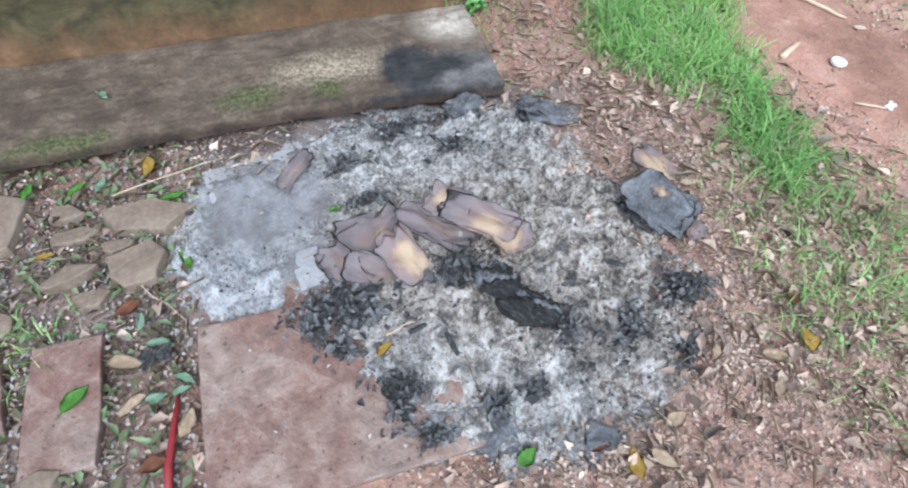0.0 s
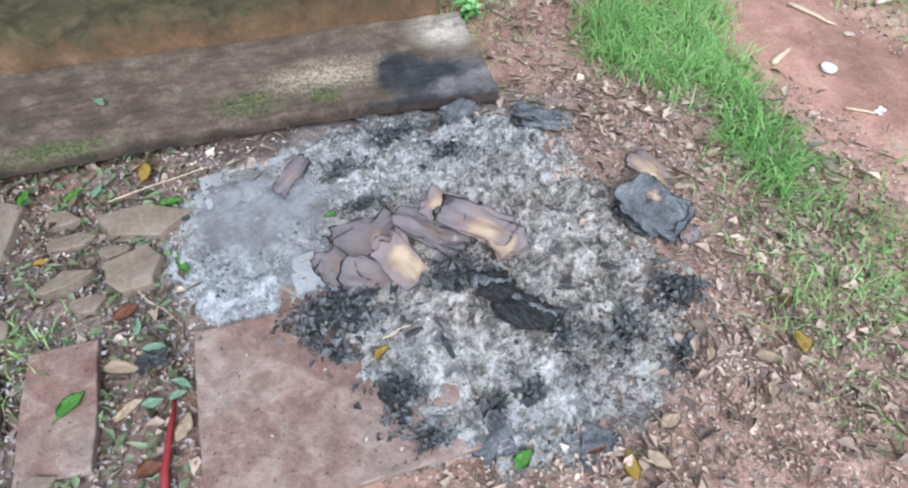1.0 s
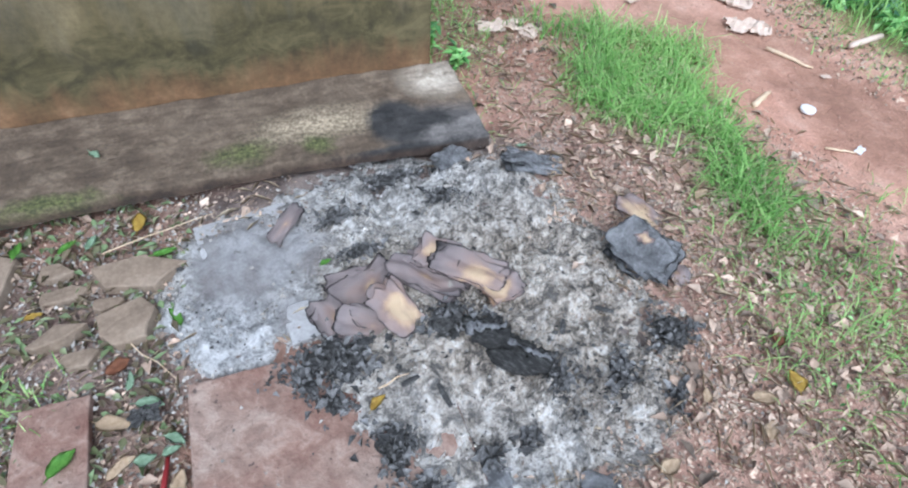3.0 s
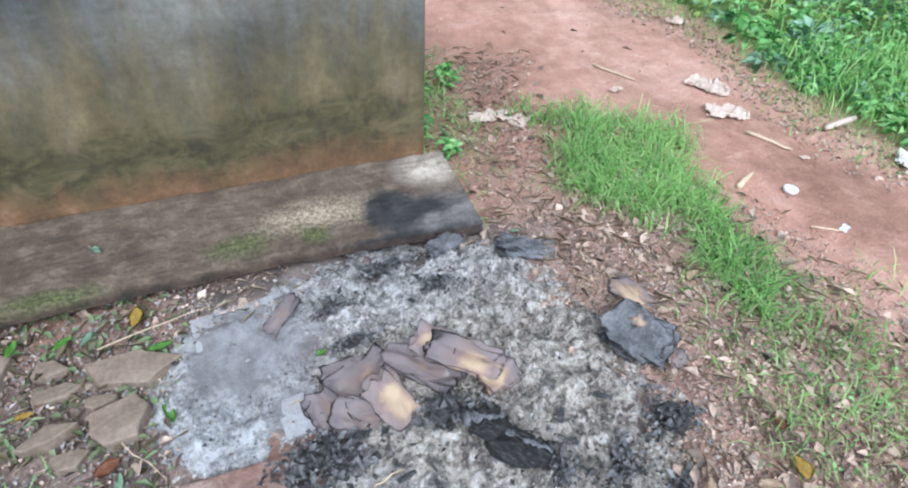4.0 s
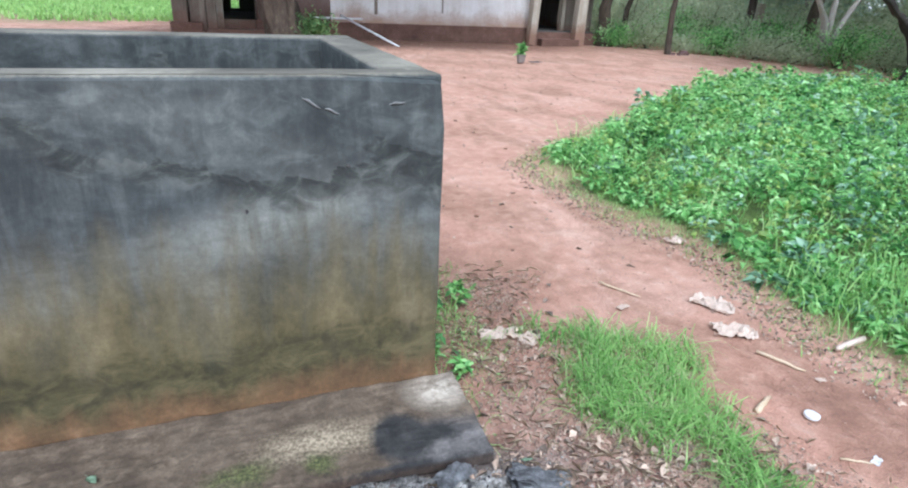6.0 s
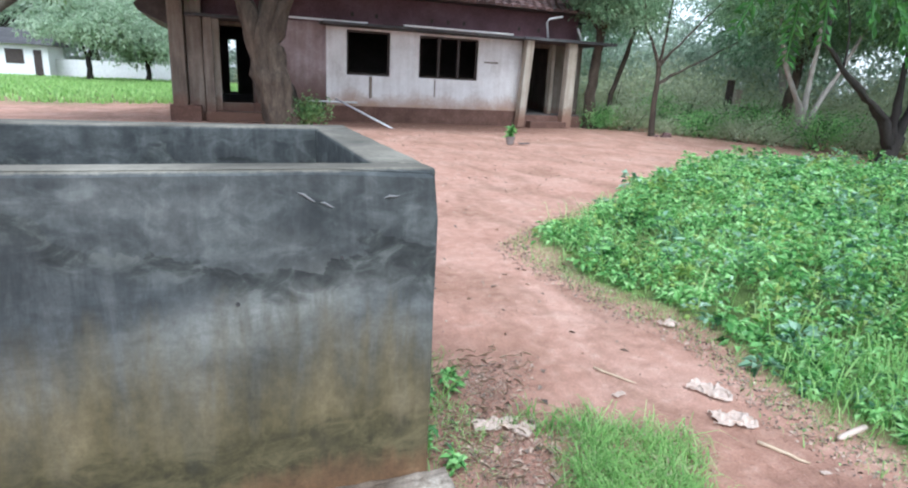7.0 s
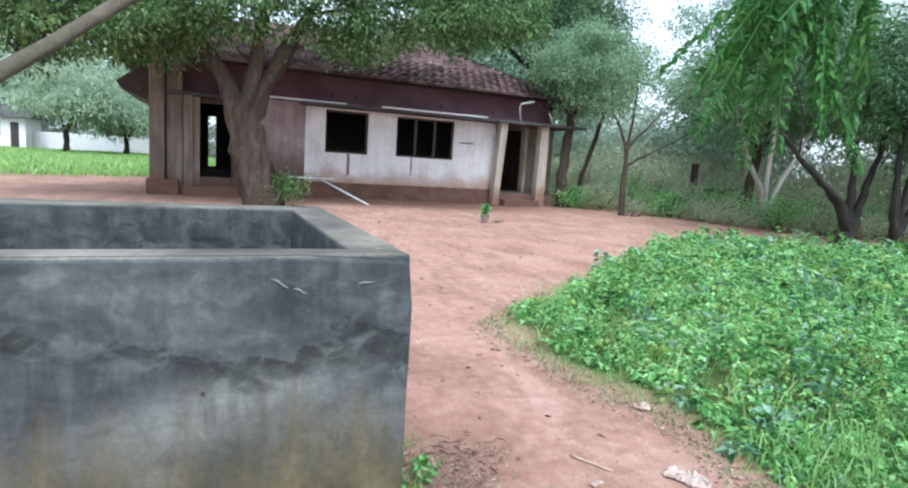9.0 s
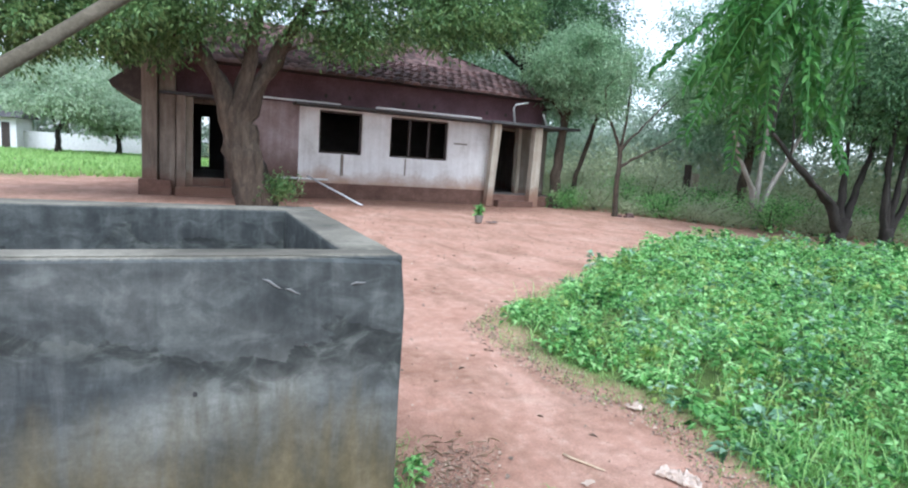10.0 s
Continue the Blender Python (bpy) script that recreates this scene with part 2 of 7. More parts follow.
def concrete_material():
    """Weathered cement plaster: blue-grey above, olive algae lower down, rusty soil stain at the foot."""
    m, nt, bsdf = nodes_of("weathered_cement")
    v = coords(nt)
    streaks = noise_node(nt, coords(nt, (5, 5, 0.7)), 2.2, 6, 0.65, 0.4)
    cloud, fine = noise_node(nt, v, 1.7, 5, 0.6, 0.6), noise_node(nt, v, 55, 5, 0.75)
    base = ramp(nt, cloud, [(0.36, (0.02, 0.024, 0.024)), (0.46, (0.042, 0.049, 0.049)), (0.54, (0.075, 0.084, 0.082)), (0.66, (0.15, 0.158, 0.148))])
    base = blend(nt, 0.42, base, ramp(nt, streaks, [(0.4, (0.018, 0.022, 0.022)), (0.5, (0.058, 0.066, 0.065)), (0.62, (0.15, 0.157, 0.148))]))
    bands = noise_node(nt, coords(nt, (0.5, 0.5, 2.0)), 1.9, 6, 0.65, 0.25)
    base = blend(nt, 0.3, base, ramp(nt, bands, [(0.42, (0.018, 0.022, 0.022)), (0.5, (0.05, 0.058, 0.057)), (0.61, (0.15, 0.157, 0.147))]))
    mp = nt.nodes.new("ShaderNodeMapping")
    mp.vector_type = "TEXTURE"
    mp.inputs["Location"].default_value, mp.inputs["Rotation"].default_value, mp.inputs["Scale"].default_value = (-0.55, 2.11, 0.78), (0, radians(-14), 0), (0.62, 1.0, 0.13)
    nt.links.new(v, mp.inputs["Vector"])
    ln = nt.nodes.new("ShaderNodeVectorMath")
    ln.operation = "LENGTH"
    nt.links.new(mp.outputs[0], ln.inputs[0])
    pale = ramp(nt, arith(nt, "ADD", ln.outputs["Value"], arith(nt, "MULTIPLY", arith(nt, "SUBTRACT", streaks, 0.5), 1.6)), [(0.3, 0.75), (1.1, 0.0)])
    base = blend(nt, pale, base, ramp(nt, streaks, [(0.35, (0.12, 0.125, 0.112)), (0.65, (0.26, 0.265, 0.235))]))
    z = height_of(nt)[2]
    blotch = noise_node(nt, coords(nt, (1, 1, 1.5)), 8.5, 5, 0.6, 0.8)
    scum = arith(nt, "ADD", z, arith(nt, "MULTIPLY", arith(nt, "SUBTRACT", cloud, 0.5), 0.9))
    scum = arith(nt, "MULTIPLY", ramp(nt, scum, [(0.86, 0.0), (0.97, 1.0), (1.13, 1.0), (1.17, 0.35)]), 0.85)
    base = blend(nt, scum, base, ramp(nt, blotch, [(0.38, (0.01, 0.012, 0.011)), (0.5, (0.028, 0.033, 0.029)), (0.63, (0.08, 0.087, 0.077))]))
    base = blend(nt, 0.3, base, ramp(nt, blotch, [(0.36, 0.2), (0.5, 0.48), (0.64, 0.8)]), "OVERLAY")
    wob = arith(nt, "ADD", z, arith(nt, "MULTIPLY", arith(nt, "SUBTRACT", streaks, 0.5), 0.55))
    algae = ramp(nt, wob, [(0.34, 1.0), (0.52, 0.75), (0.82, 0.0)])
    algae_col = ramp(nt, noise_node(nt, coords(nt, (1.6, 1.6, 0.8)), 3, 6, 0.65), [(0.36, (0.045, 0.036, 0.013)), (0.5, (0.1, 0.079, 0.032)), (0.66, (0.18, 0.142, 0.072))])
    slime = arith(nt, "ADD", z, arith(nt, "MULTIPLY", arith(nt, "SUBTRACT", streaks, 0.5), 0.22))
    algae_col = blend(nt, ramp(nt, slime, [(0.33, 0.85), (0.4, 0.25), (0.5, 0.0)]), algae_col, ramp(nt, blotch, [(0.38, (0.022, 0.02, 0.007)), (0.5, (0.052, 0.044, 0.016)), (0.64, (0.098, 0.083, 0.037))]))
    col = blend(nt, algae, base, algae_col)
    rust = ramp(nt, slime, [(0.11, 0.95), (0.16, 0.65), (0.23, 0.0)])
    col = blend(nt, rust, col, ramp(nt, noise_node(nt, v, 9, 5, 0.7), [(0.3, (0.06, 0.031, 0.013)), (0.52, (0.14, 0.075, 0.033)), (0.7, (0.22, 0.13, 0.068))]))
    # paler tones over the rim's top, from about 1.2 m up
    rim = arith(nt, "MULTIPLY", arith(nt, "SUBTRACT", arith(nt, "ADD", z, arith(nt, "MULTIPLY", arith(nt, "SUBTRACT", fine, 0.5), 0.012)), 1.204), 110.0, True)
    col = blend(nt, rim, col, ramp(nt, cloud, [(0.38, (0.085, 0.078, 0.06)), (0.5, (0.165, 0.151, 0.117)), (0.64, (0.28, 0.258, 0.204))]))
    col = blend(nt, 0.35, col, ramp(nt, fine, [(0.25, 0.2), (0.5, 0.5), (0.75, 0.8)]), "OVERLAY")
    nt.links.new(col, bsdf.inputs["Base Color"])
    bsdf.inputs["Roughness"].default_value = 0.82
    bump(nt, bsdf, arith(nt, "ADD", cloud, arith(nt, "MULTIPLY", fine, 0.3)), 0.5, 0.006)
    return m


def plinth_material():
    """Rough cement: pale worn grit, brown soil film, moss, soot from the fire, a damp brown front face with undercut
    shade painted in.
    """
    m, nt, bsdf = nodes_of("stained_cement_apron")
    v = coords(nt)
    cloud, mid, fine = noise_node(nt, v, 3, 5, 0.6), noise_node(nt, v, 16, 6, 0.68), noise_node(nt, v, 85, 5, 0.75)
    col = ramp(nt, cloud, [(0.36, (0.045, 0.03, 0.019)), (0.5, (0.092, 0.064, 0.042)), (0.64, (0.15, 0.112, 0.078))])
    col = blend(nt, 0.45, col, ramp(nt, mid, [(0.36, (0.028, 0.02, 0.013)), (0.5, (0.09, 0.066, 0.043)), (0.64, (0.22, 0.17, 0.12))]))

    def spot(at, size, lo, hi, ragged=1.1):
        mp = nt.nodes.new("ShaderNodeMapping")
        mp.vector_type = "TEXTURE"
        mp.inputs["Location"].default_value, mp.inputs["Scale"].default_value = at, size
        c = nt.nodes.new("ShaderNodeTexCoord")
        nt.links.new(c.outputs["Object"], mp.inputs["Vector"])
        ln = nt.nodes.new("ShaderNodeVectorMath")
        ln.operation = "LENGTH"
        nt.links.new(mp.outputs[0], ln.inputs[0])
        d = arith(nt, "ADD", ln.outputs["Value"], arith(nt, "MULTIPLY", arith(nt, "SUBTRACT", mid, 0.5), ragged))
        return ramp(nt, d, [(lo, 1.0), (hi, 0.0)])
    col = blend(nt, spot((-0.02, 2.02, 0.1), (0.16, 0.13, 1), 0.3, 1.1), col, ramp(nt, mid, [(0.38, (0.22, 0.18, 0.135)), (0.62, (0.5, 0.44, 0.36))]))
    col = blend(nt, spot((-0.45, 1.88, 0.1), (0.3, 0.1, 1), 0.2, 1.1), col, ramp(nt, fine, [(0.36, (0.12, 0.09, 0.055)), (0.62, (0.4, 0.33, 0.23))]))
    moss = ramp(nt, fine, [(0.38, (0.03, 0.036, 0.01)), (0.62, (0.13, 0.135, 0.05))])
    col = blend(nt, spot((-0.73, 1.8, 0.09), (0.13, 0.07, 1), 0.2, 1.0, 1.6), col, moss)
    col = blend(nt, spot((-1.25, 1.75, 0.09), (0.22, 0.05, 1), 0.2, 0.9, 1.6), col, moss)
    col = blend(nt, spot((-0.48, 1.79, 0.09), (0.1, 0.06, 1), 0.2, 0.8, 1.6), col, moss)
    soot = ramp(nt, mid, [(0.35, (0.012, 0.012, 0.012)), (0.7, (0.05, 0.047, 0.045))])
    haze = ramp(nt, mid, [(0.35, (0.06, 0.055, 0.052)), (0.7, (0.17, 0.155, 0.145))])
    col = blend(nt, spot((-0.05, 1.74, 0.09), (0.26, 0.17, 1), 0.5, 1.15, 0.5), col, haze)
    col = blend(nt, spot((-0.215, 1.83, 0.09), (0.115, 0.13, 1), 0.7, 1.05, 0.4), col, soot)
    col = blend(nt, spot((-0.12, 1.82, 0.09), (0.16, 0.06, 1), 0.4, 1.1, 0.9), col, soot)
    col = blend(nt, spot((-0.3, 1.685, 0.09), (0.4, 0.045, 1), 0.6, 1.2, 0.9), col, soot)
    # undercut shade put into the colour of the low, damp brown front face
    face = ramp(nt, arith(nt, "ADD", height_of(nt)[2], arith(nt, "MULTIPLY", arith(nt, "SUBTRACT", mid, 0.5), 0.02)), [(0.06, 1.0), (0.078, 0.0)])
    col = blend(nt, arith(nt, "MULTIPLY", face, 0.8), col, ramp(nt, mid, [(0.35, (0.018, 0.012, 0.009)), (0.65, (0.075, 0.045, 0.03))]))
    col = blend(nt, 0.4, col, ramp(nt, fine, [(0.3, 0.15), (0.5, 0.5), (0.7, 0.88)]), "OVERLAY")
    nt.links.new(col, bsdf.inputs["Base Color"])
    bsdf.inputs["Roughness"].default_value = 0.9
    bump(nt, bsdf, arith(nt, "ADD", mid, arith(nt, "MULTIPLY", fine, 0.5)), 0.9, 0.01)
    return m


def ash_material():
    """Paper and wood ash: pale cool grey drifts, tan unburnt grains, black char worked through it."""
    m, nt, bsdf = nodes_of("wood_and_paper_ash")
    v = coords(nt)
    broad, mid, fine = noise_node(nt, v, 4.2, 6, 0.7, 0.6), noise_node(nt, v, 24, 6, 0.74, 0.5), noise_node(nt, v, 105, 5, 0.78)
    col = ramp(nt, broad, [(0.34, (0.2, 0.19, 0.178)), (0.43, (0.42, 0.4, 0.375)), (0.52, (0.62, 0.6, 0.57)), (0.63, (0.86, 0.855, 0.84))])
    col = blend(nt, 0.58, col, ramp(nt, mid, [(0.41, (0.02, 0.019, 0.018)), (0.46, (0.2, 0.19, 0.175)), (0.52, (0.52, 0.5, 0.465)), (0.58, (0.88, 0.865, 0.84))]))

    def attr(n):
        a = nt.nodes.new("ShaderNodeAttribute")
        a.attribute_name = n
        return a.outputs["Fac"]
    col = blend(nt, arith(nt, "MULTIPLY", attr("tan"), 0.62), col, ramp(nt, mid, [(0.4, (0.06, 0.046, 0.034)), (0.46, (0.32, 0.26, 0.195)), (0.53, (0.58, 0.485, 0.385)), (0.6, (0.84, 0.76, 0.65))]))
    col = blend(nt, arith(nt, "MULTIPLY", attr("pale"), 0.7), col, ramp(nt, mid, [(0.36, (0.3, 0.305, 0.31)), (0.5, (0.62, 0.625, 0.63)), (0.64, (0.86, 0.865, 0.87))]))
    col = blend(nt, 0.55, col, ramp(nt, fine, [(0.36, 0.08), (0.5, 0.53), (0.62, 0.94)]), "OVERLAY")
    col = blend(nt, arith(nt, "MULTIPLY", attr("film"), 0.85), col, ramp(nt, broad, [(0.36, (0.23, 0.205, 0.195)), (0.5, (0.33, 0.318, 0.315)), (0.64, (0.47, 0.465, 0.47))]))
    black = ramp(nt, arith(nt, "ADD", attr("char"), arith(nt, "MULTIPLY", arith(nt, "SUBTRACT", mid, 0.5), 2.4)), [(0.42, 0.0), (0.7, 0.92)])
    col = blend(nt, black, col, ramp(nt, fine, [(0.36, (0.008, 0.008, 0.008)), (0.52, (0.04, 0.04, 0.042)), (0.66, (0.22, 0.22, 0.225))]))
    nt.links.new(col, bsdf.inputs["Base Color"])
    bsdf.inputs["Roughness"].default_value = 1.0
    bump(nt, bsdf, arith(nt, "ADD", mid, arith(nt, "MULTIPLY", fine, 0.7)), 1.0, 0.026)
    return m


def paper_material():
    """Scorched paper: cream where it survived, brown, then black towards its burnt rim."""
    m, nt, bsdf = nodes_of("scorched_paper")
    a = nt.nodes.new("ShaderNodeAttribute")
    a.attribute_name = "burn"
    v = coords(nt)
    mid = noise_node(nt, v, 22, 5, 0.65)
    f = arith(nt, "ADD", a.outputs["Fac"], arith(nt, "MULTIPLY", arith(nt, "SUBTRACT", mid, 0.5), 0.5), True)
    col = ramp(nt, f, [(0.02, (0.7, 0.56, 0.38)), (0.16, (0.58, 0.43, 0.3)), (0.28, (0.4, 0.3, 0.265)), (0.5, (0.36, 0.3, 0.29)), (0.8, (0.25, 0.215, 0.215)), (0.97, (0.03, 0.027, 0.027))])
    nt.links.new(col, bsdf.inputs["Base Color"])
    bsdf.inputs["Roughness"].default_value = 0.75
    bump(nt, bsdf, mid, 0.5, 0.004)
    return m


M_SOIL, M_TANK, M_PLINTH, M_ASH, M_PAPER = soil_material(), concrete_material(), plinth_material(), ash_material(), paper_material()
M_CHAR = surface("charcoal", (0.012, 0.012, 0.012), (0.07, 0.068, 0.066), (0.34, 0.335, 0.32), 38, 190, 0.8, 0.014, 1.0, (1, 3.5, 3.5))
M_GREYCHAR = surface("grey_burnt_paper", (0.045, 0.045, 0.048), (0.24, 0.242, 0.25), (0.55, 0.552, 0.56), 16, 110, 0.9, 0.008, 1.0)


def slab_material():
    """Red-oxide cement worn pale in patches, with darker pits and soot freckles."""
    m, nt, bsdf = nodes_of("red_cement_slab")
    v = coords(nt)
    broad, mid, pits = noise_node(nt, v, 3.2, 5, 0.6, 0.4), noise_node(nt, v, 17, 6, 0.7, 0.3), noise_node(nt, v, 46, 3, 0.6)
    col = ramp(nt, broad, [(0.36, (0.18, 0.085, 0.062)), (0.5, (0.225, 0.14, 0.108)), (0.64, (0.28, 0.215, 0.175))])
    col = blend(nt, 0.45, col, ramp(nt, mid, [(0.36, (0.075, 0.038, 0.028)), (0.5, (0.21, 0.135, 0.105)), (0.64, (0.39, 0.31, 0.255))]))
    col = blend(nt, ramp(nt, pits, [(0.3, 0.85), (0.37, 0.0)]), col, (0.05, 0.032, 0.028))
    nt.links.new(col, bsdf.inputs["Base Color"])
    bsdf.inputs["Roughness"].default_value = 0.92
    bump(nt, bsdf, arith(nt, "ADD", mid, arith(nt, "MULTIPLY", pits, 0.8)), 0.9, 0.008)
    return m


M_SLAB = slab_material()
M_STONE = surface("tan_stone", (0.1, 0.072, 0.048), (0.22, 0.165, 0.118), (0.33, 0.27, 0.205), 7, 70, 0.88, 0.006, 0.8)
M_ASHSLAB = surface("ash_coated_slab", (0.2, 0.185, 0.18), (0.32, 0.315, 0.312), (0.46, 0.46, 0.46), 5, 90, 1.0, 0.003, 0.6)
M_BARK = surface("grey_brown_bark", (0.02, 0.014, 0.009), (0.066, 0.048, 0.033), (0.16, 0.125, 0.09), 6, 22, 0.95, 0.07, 1.0, (1, 1, 0.3))
M_LIMB = surface("smooth_tan_bark", (0.045, 0.037, 0.024), (0.105, 0.09, 0.06), (0.19, 0.165, 0.12), 9, 60, 0.9, 0.01, 0.7)
M_BARK_DARK = surface("dark_bark", (0.01, 0.008, 0.006), (0.027, 0.021, 0.017), (0.065, 0.052, 0.043), 5, 30, 0.95, 0.02, 0.8, (1, 1, 0.35))
M_BARK_PALE = surface("pale_bark", (0.2, 0.18, 0.15), (0.34, 0.31, 0.27), (0.46, 0.43, 0.39), 5, 30, 0.9, 0.01, 0.6)
M_GRASS = foliage("grass_blades", [(0.1, (0.1, 0.22, 0.05)), (0.4, (0.24, 0.47, 0.12)), (0.7, (0.42, 0.66, 0.22)), (1.0, (0.64, 0.7, 0.36))], 0.5)
M_DRYGRASS = foliage("dry_grass", [(0.1, (0.3, 0.23, 0.15)), (0.6, (0.52, 0.43, 0.3)), (1.0, (0.72, 0.63, 0.48))], 0.15, 0.8)
M_WEED = foliage("weed_leaves", [(0.08, (0.018, 0.07, 0.018)), (0.3, (0.085, 0.26, 0.06)), (0.47, (0.26, 0.57, 0.17)), (0.72, (0.46, 0.76, 0.31)), (1.0, (0.64, 0.84, 0.44))], 0.42, 0.4)
M_WEED_BLUE = foliage("bluish_weed_leaves", [(0.06, (0.03, 0.1, 0.05)), (0.33, (0.11, 0.26, 0.14)), (0.6, (0.32, 0.53, 0.34)), (0.85, (0.55, 0.72, 0.55)), (1.0, (0.72, 0.84, 0.7))], 0.4, 0.3)
M_WEED_YELLOW = foliage("yellowish_weed_leaves", [(0.06, (0.08, 0.14, 0.03)), (0.4, (0.24, 0.4, 0.09)), (0.75, (0.5, 0.66, 0.2)), (1.0, (0.72, 0.78, 0.36))], 0.5, 0.4)
M_WILT = foliage("wilted_leaflets", [(0.1, (0.05, 0.04, 0.02)), (0.35, (0.13, 0.1, 0.055)), (0.5, (0.12, 0.17, 0.07)), (0.7, (0.2, 0.28, 0.13)), (1.0, (0.4, 0.36, 0.24))], 0.2, 0.6)
M_TREE = foliage("tree_leaves", [(0.1, (0.035, 0.085, 0.03)), (0.5, (0.13, 0.25, 0.085)), (1.0, (0.34, 0.5, 0.2))], 0.45)
M_TREE_BLUE = foliage("bluish_tree_leaves", [(0.1, (0.14, 0.25, 0.13)), (0.5, (0.3, 0.46, 0.26)), (1.0, (0.5, 0.64, 0.42))], 0.55)
M_TREE_DARK = foliage("dark_tree_leaves", [(0.1, (0.04, 0.09, 0.04)), (0.5, (0.11, 0.22, 0.095)), (1.0, (0.28, 0.44, 0.2))], 0.45)
# Leaf tones lightened to carry the distance haze.
M_FARTREE = foliage("haze_paled_far_tree_leaves", [(0.1, (0.26, 0.37, 0.24)), (0.5, (0.44, 0.56, 0.38)), (1.0, (0.64, 0.73, 0.55))], 0.55, 0.9)
M_SHRUB = foliage("shrub_leaves", [(0.1, (0.28, 0.36, 0.19)), (0.5, (0.55, 0.62, 0.4)), (1.0, (0.76, 0.77, 0.6))], 0.55)
# Brightness of the open, lit field is put into this grass colour.
M_FIELD = foliage("field_grass_lit_tone", [(0.1, (0.2, 0.4, 0.1)), (0.5, (0.38, 0.62, 0.18)), (1.0, (0.55, 0.75, 0.3))], 0.5)
M_FROND = foliage("fresh_frond_leaflets", [(0.1, (0.03, 0.1, 0.022)), (0.5, (0.07, 0.22, 0.045)), (1.0, (0.17, 0.38, 0.09))], 0.45)
# Haze over the far woods is painted into these pale leaves.
M_HAZE = foliage("haze_painted_far_leaves", [(0.1, (0.38, 0.48, 0.38)), (0.5, (0.58, 0.68, 0.55)), (1.0, (0.76, 0.82, 0.72))], 0.55, 0.9)
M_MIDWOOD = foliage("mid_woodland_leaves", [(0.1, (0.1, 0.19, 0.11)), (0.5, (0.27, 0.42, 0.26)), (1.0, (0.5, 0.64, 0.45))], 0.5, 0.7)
M_WHITE = stained_wall("dirty_white_plaster", ((0.46, 0.42, 0.39), (0.63, 0.6, 0.575), (0.74, 0.72, 0.7)), (0.36, 0.23, 0.16), 0.72, 0.3)
M_PINK = stained_wall("faded_pink_plaster", ((0.16, 0.108, 0.1), (0.27, 0.2, 0.195), (0.4, 0.335, 0.33)), (0.1, 0.056, 0.04), 1.25, 0.3)
M_MAROON = surface("faded_maroon_plaster", (0.07, 0.034, 0.04), (0.13, 0.066, 0.077), (0.2, 0.12, 0.13), 1.6, 18, 0.9, 0.003, 0.4)
M_FOOTING = surface("soil_stained_footing", (0.06, 0.03, 0.021), (0.13, 0.068, 0.048), (0.22, 0.13, 0.1), 2, 20, 0.92, 0.006, 0.6)
M_CREAM = stained_wall("cream_pillar_plaster", ((0.2, 0.165, 0.12), (0.36, 0.31, 0.245), (0.47, 0.43, 0.36)), (0.22, 0.13, 0.09), 0.5, 0.6)
M_BROWNWALL = stained_wall("brown_stained_wall", ((0.085, 0.065, 0.05), (0.18, 0.145, 0.115), (0.29, 0.25, 0.205)), (0.15, 0.08, 0.055), 0.5, 0.6)
M_DARKWOOD = surface("dark_wood", (0.02, 0.014, 0.012), (0.045, 0.032, 0.027), (0.09, 0.065, 0.055), 8, 50, 0.7, 0.002, 0.4)
# The rooms' dimness is put into this dark interior colour.
M_INSIDE = surface("interior_wall_dimmed_tone", (0.05, 0.045, 0.04), (0.09, 0.08, 0.072), (0.13, 0.12, 0.11), 2, 20, 0.9, 0.003, 0.3)
M_TILE = surface("weathered_clay_tile", (0.05, 0.028, 0.027), (0.115, 0.068, 0.062), (0.25, 0.18, 0.17), 1.2, 9, 0.9, 0.008, 0.5, island=0.6)
M_CANOPY = surface("grey_cement_slab", (0.03, 0.03, 0.032), (0.075, 0.073, 0.075), (0.17, 0.165, 0.165), 2, 25, 0.9, 0.004, 0.5)
M_PVC = plain("white_pvc", (0.66, 0.66, 0.66), 0.45)
M_PLASTIC = plain("dirty_white_plastic", (0.55, 0.44, 0.36), 0.6)
M_SCRAPE = plain("scraped_cement", (0.17, 0.172, 0.165), 0.85)
M_LIMEWASH = plain("limewashed_wall", (0.78, 0.78, 0.77), 0.9)
M_REDPLASTIC = plain("red_plastic", (0.24, 0.018, 0.02), 0.5)
M_YLEAF = surface("yellow_dead_leaf", (0.3, 0.16, 0.03), (0.5, 0.34, 0.06), (0.62, 0.47, 0.14), 25, 120, 0.6, 0.002, 0.4)
M_TLEAF = surface("tan_dry_leaf", (0.36, 0.25, 0.15), (0.56, 0.43, 0.29), (0.7, 0.58, 0.43), 25, 120, 0.75, 0.002, 0.4)
M_RLEAF = surface("brown_dry_leaf", (0.13, 0.05, 0.025), (0.25, 0.1, 0.05), (0.36, 0.18, 0.1), 25, 120, 0.75, 0.002, 0.4)
M_GLEAF = surface("green_fallen_leaf", (0.07, 0.2, 0.03), (0.16, 0.38, 0.06), (0.3, 0.52, 0.14), 18, 120, 0.5, 0.002, 0.4)
M_PLEAF = surface("pale_green_leaf", (0.18, 0.28, 0.17), (0.3, 0.43, 0.29), (0.42, 0.54, 0.4), 18, 120, 0.6, 0.002, 0.4)
M_CLAY = plain("grey_clay_pot", (0.2, 0.17, 0.15), 0.85)
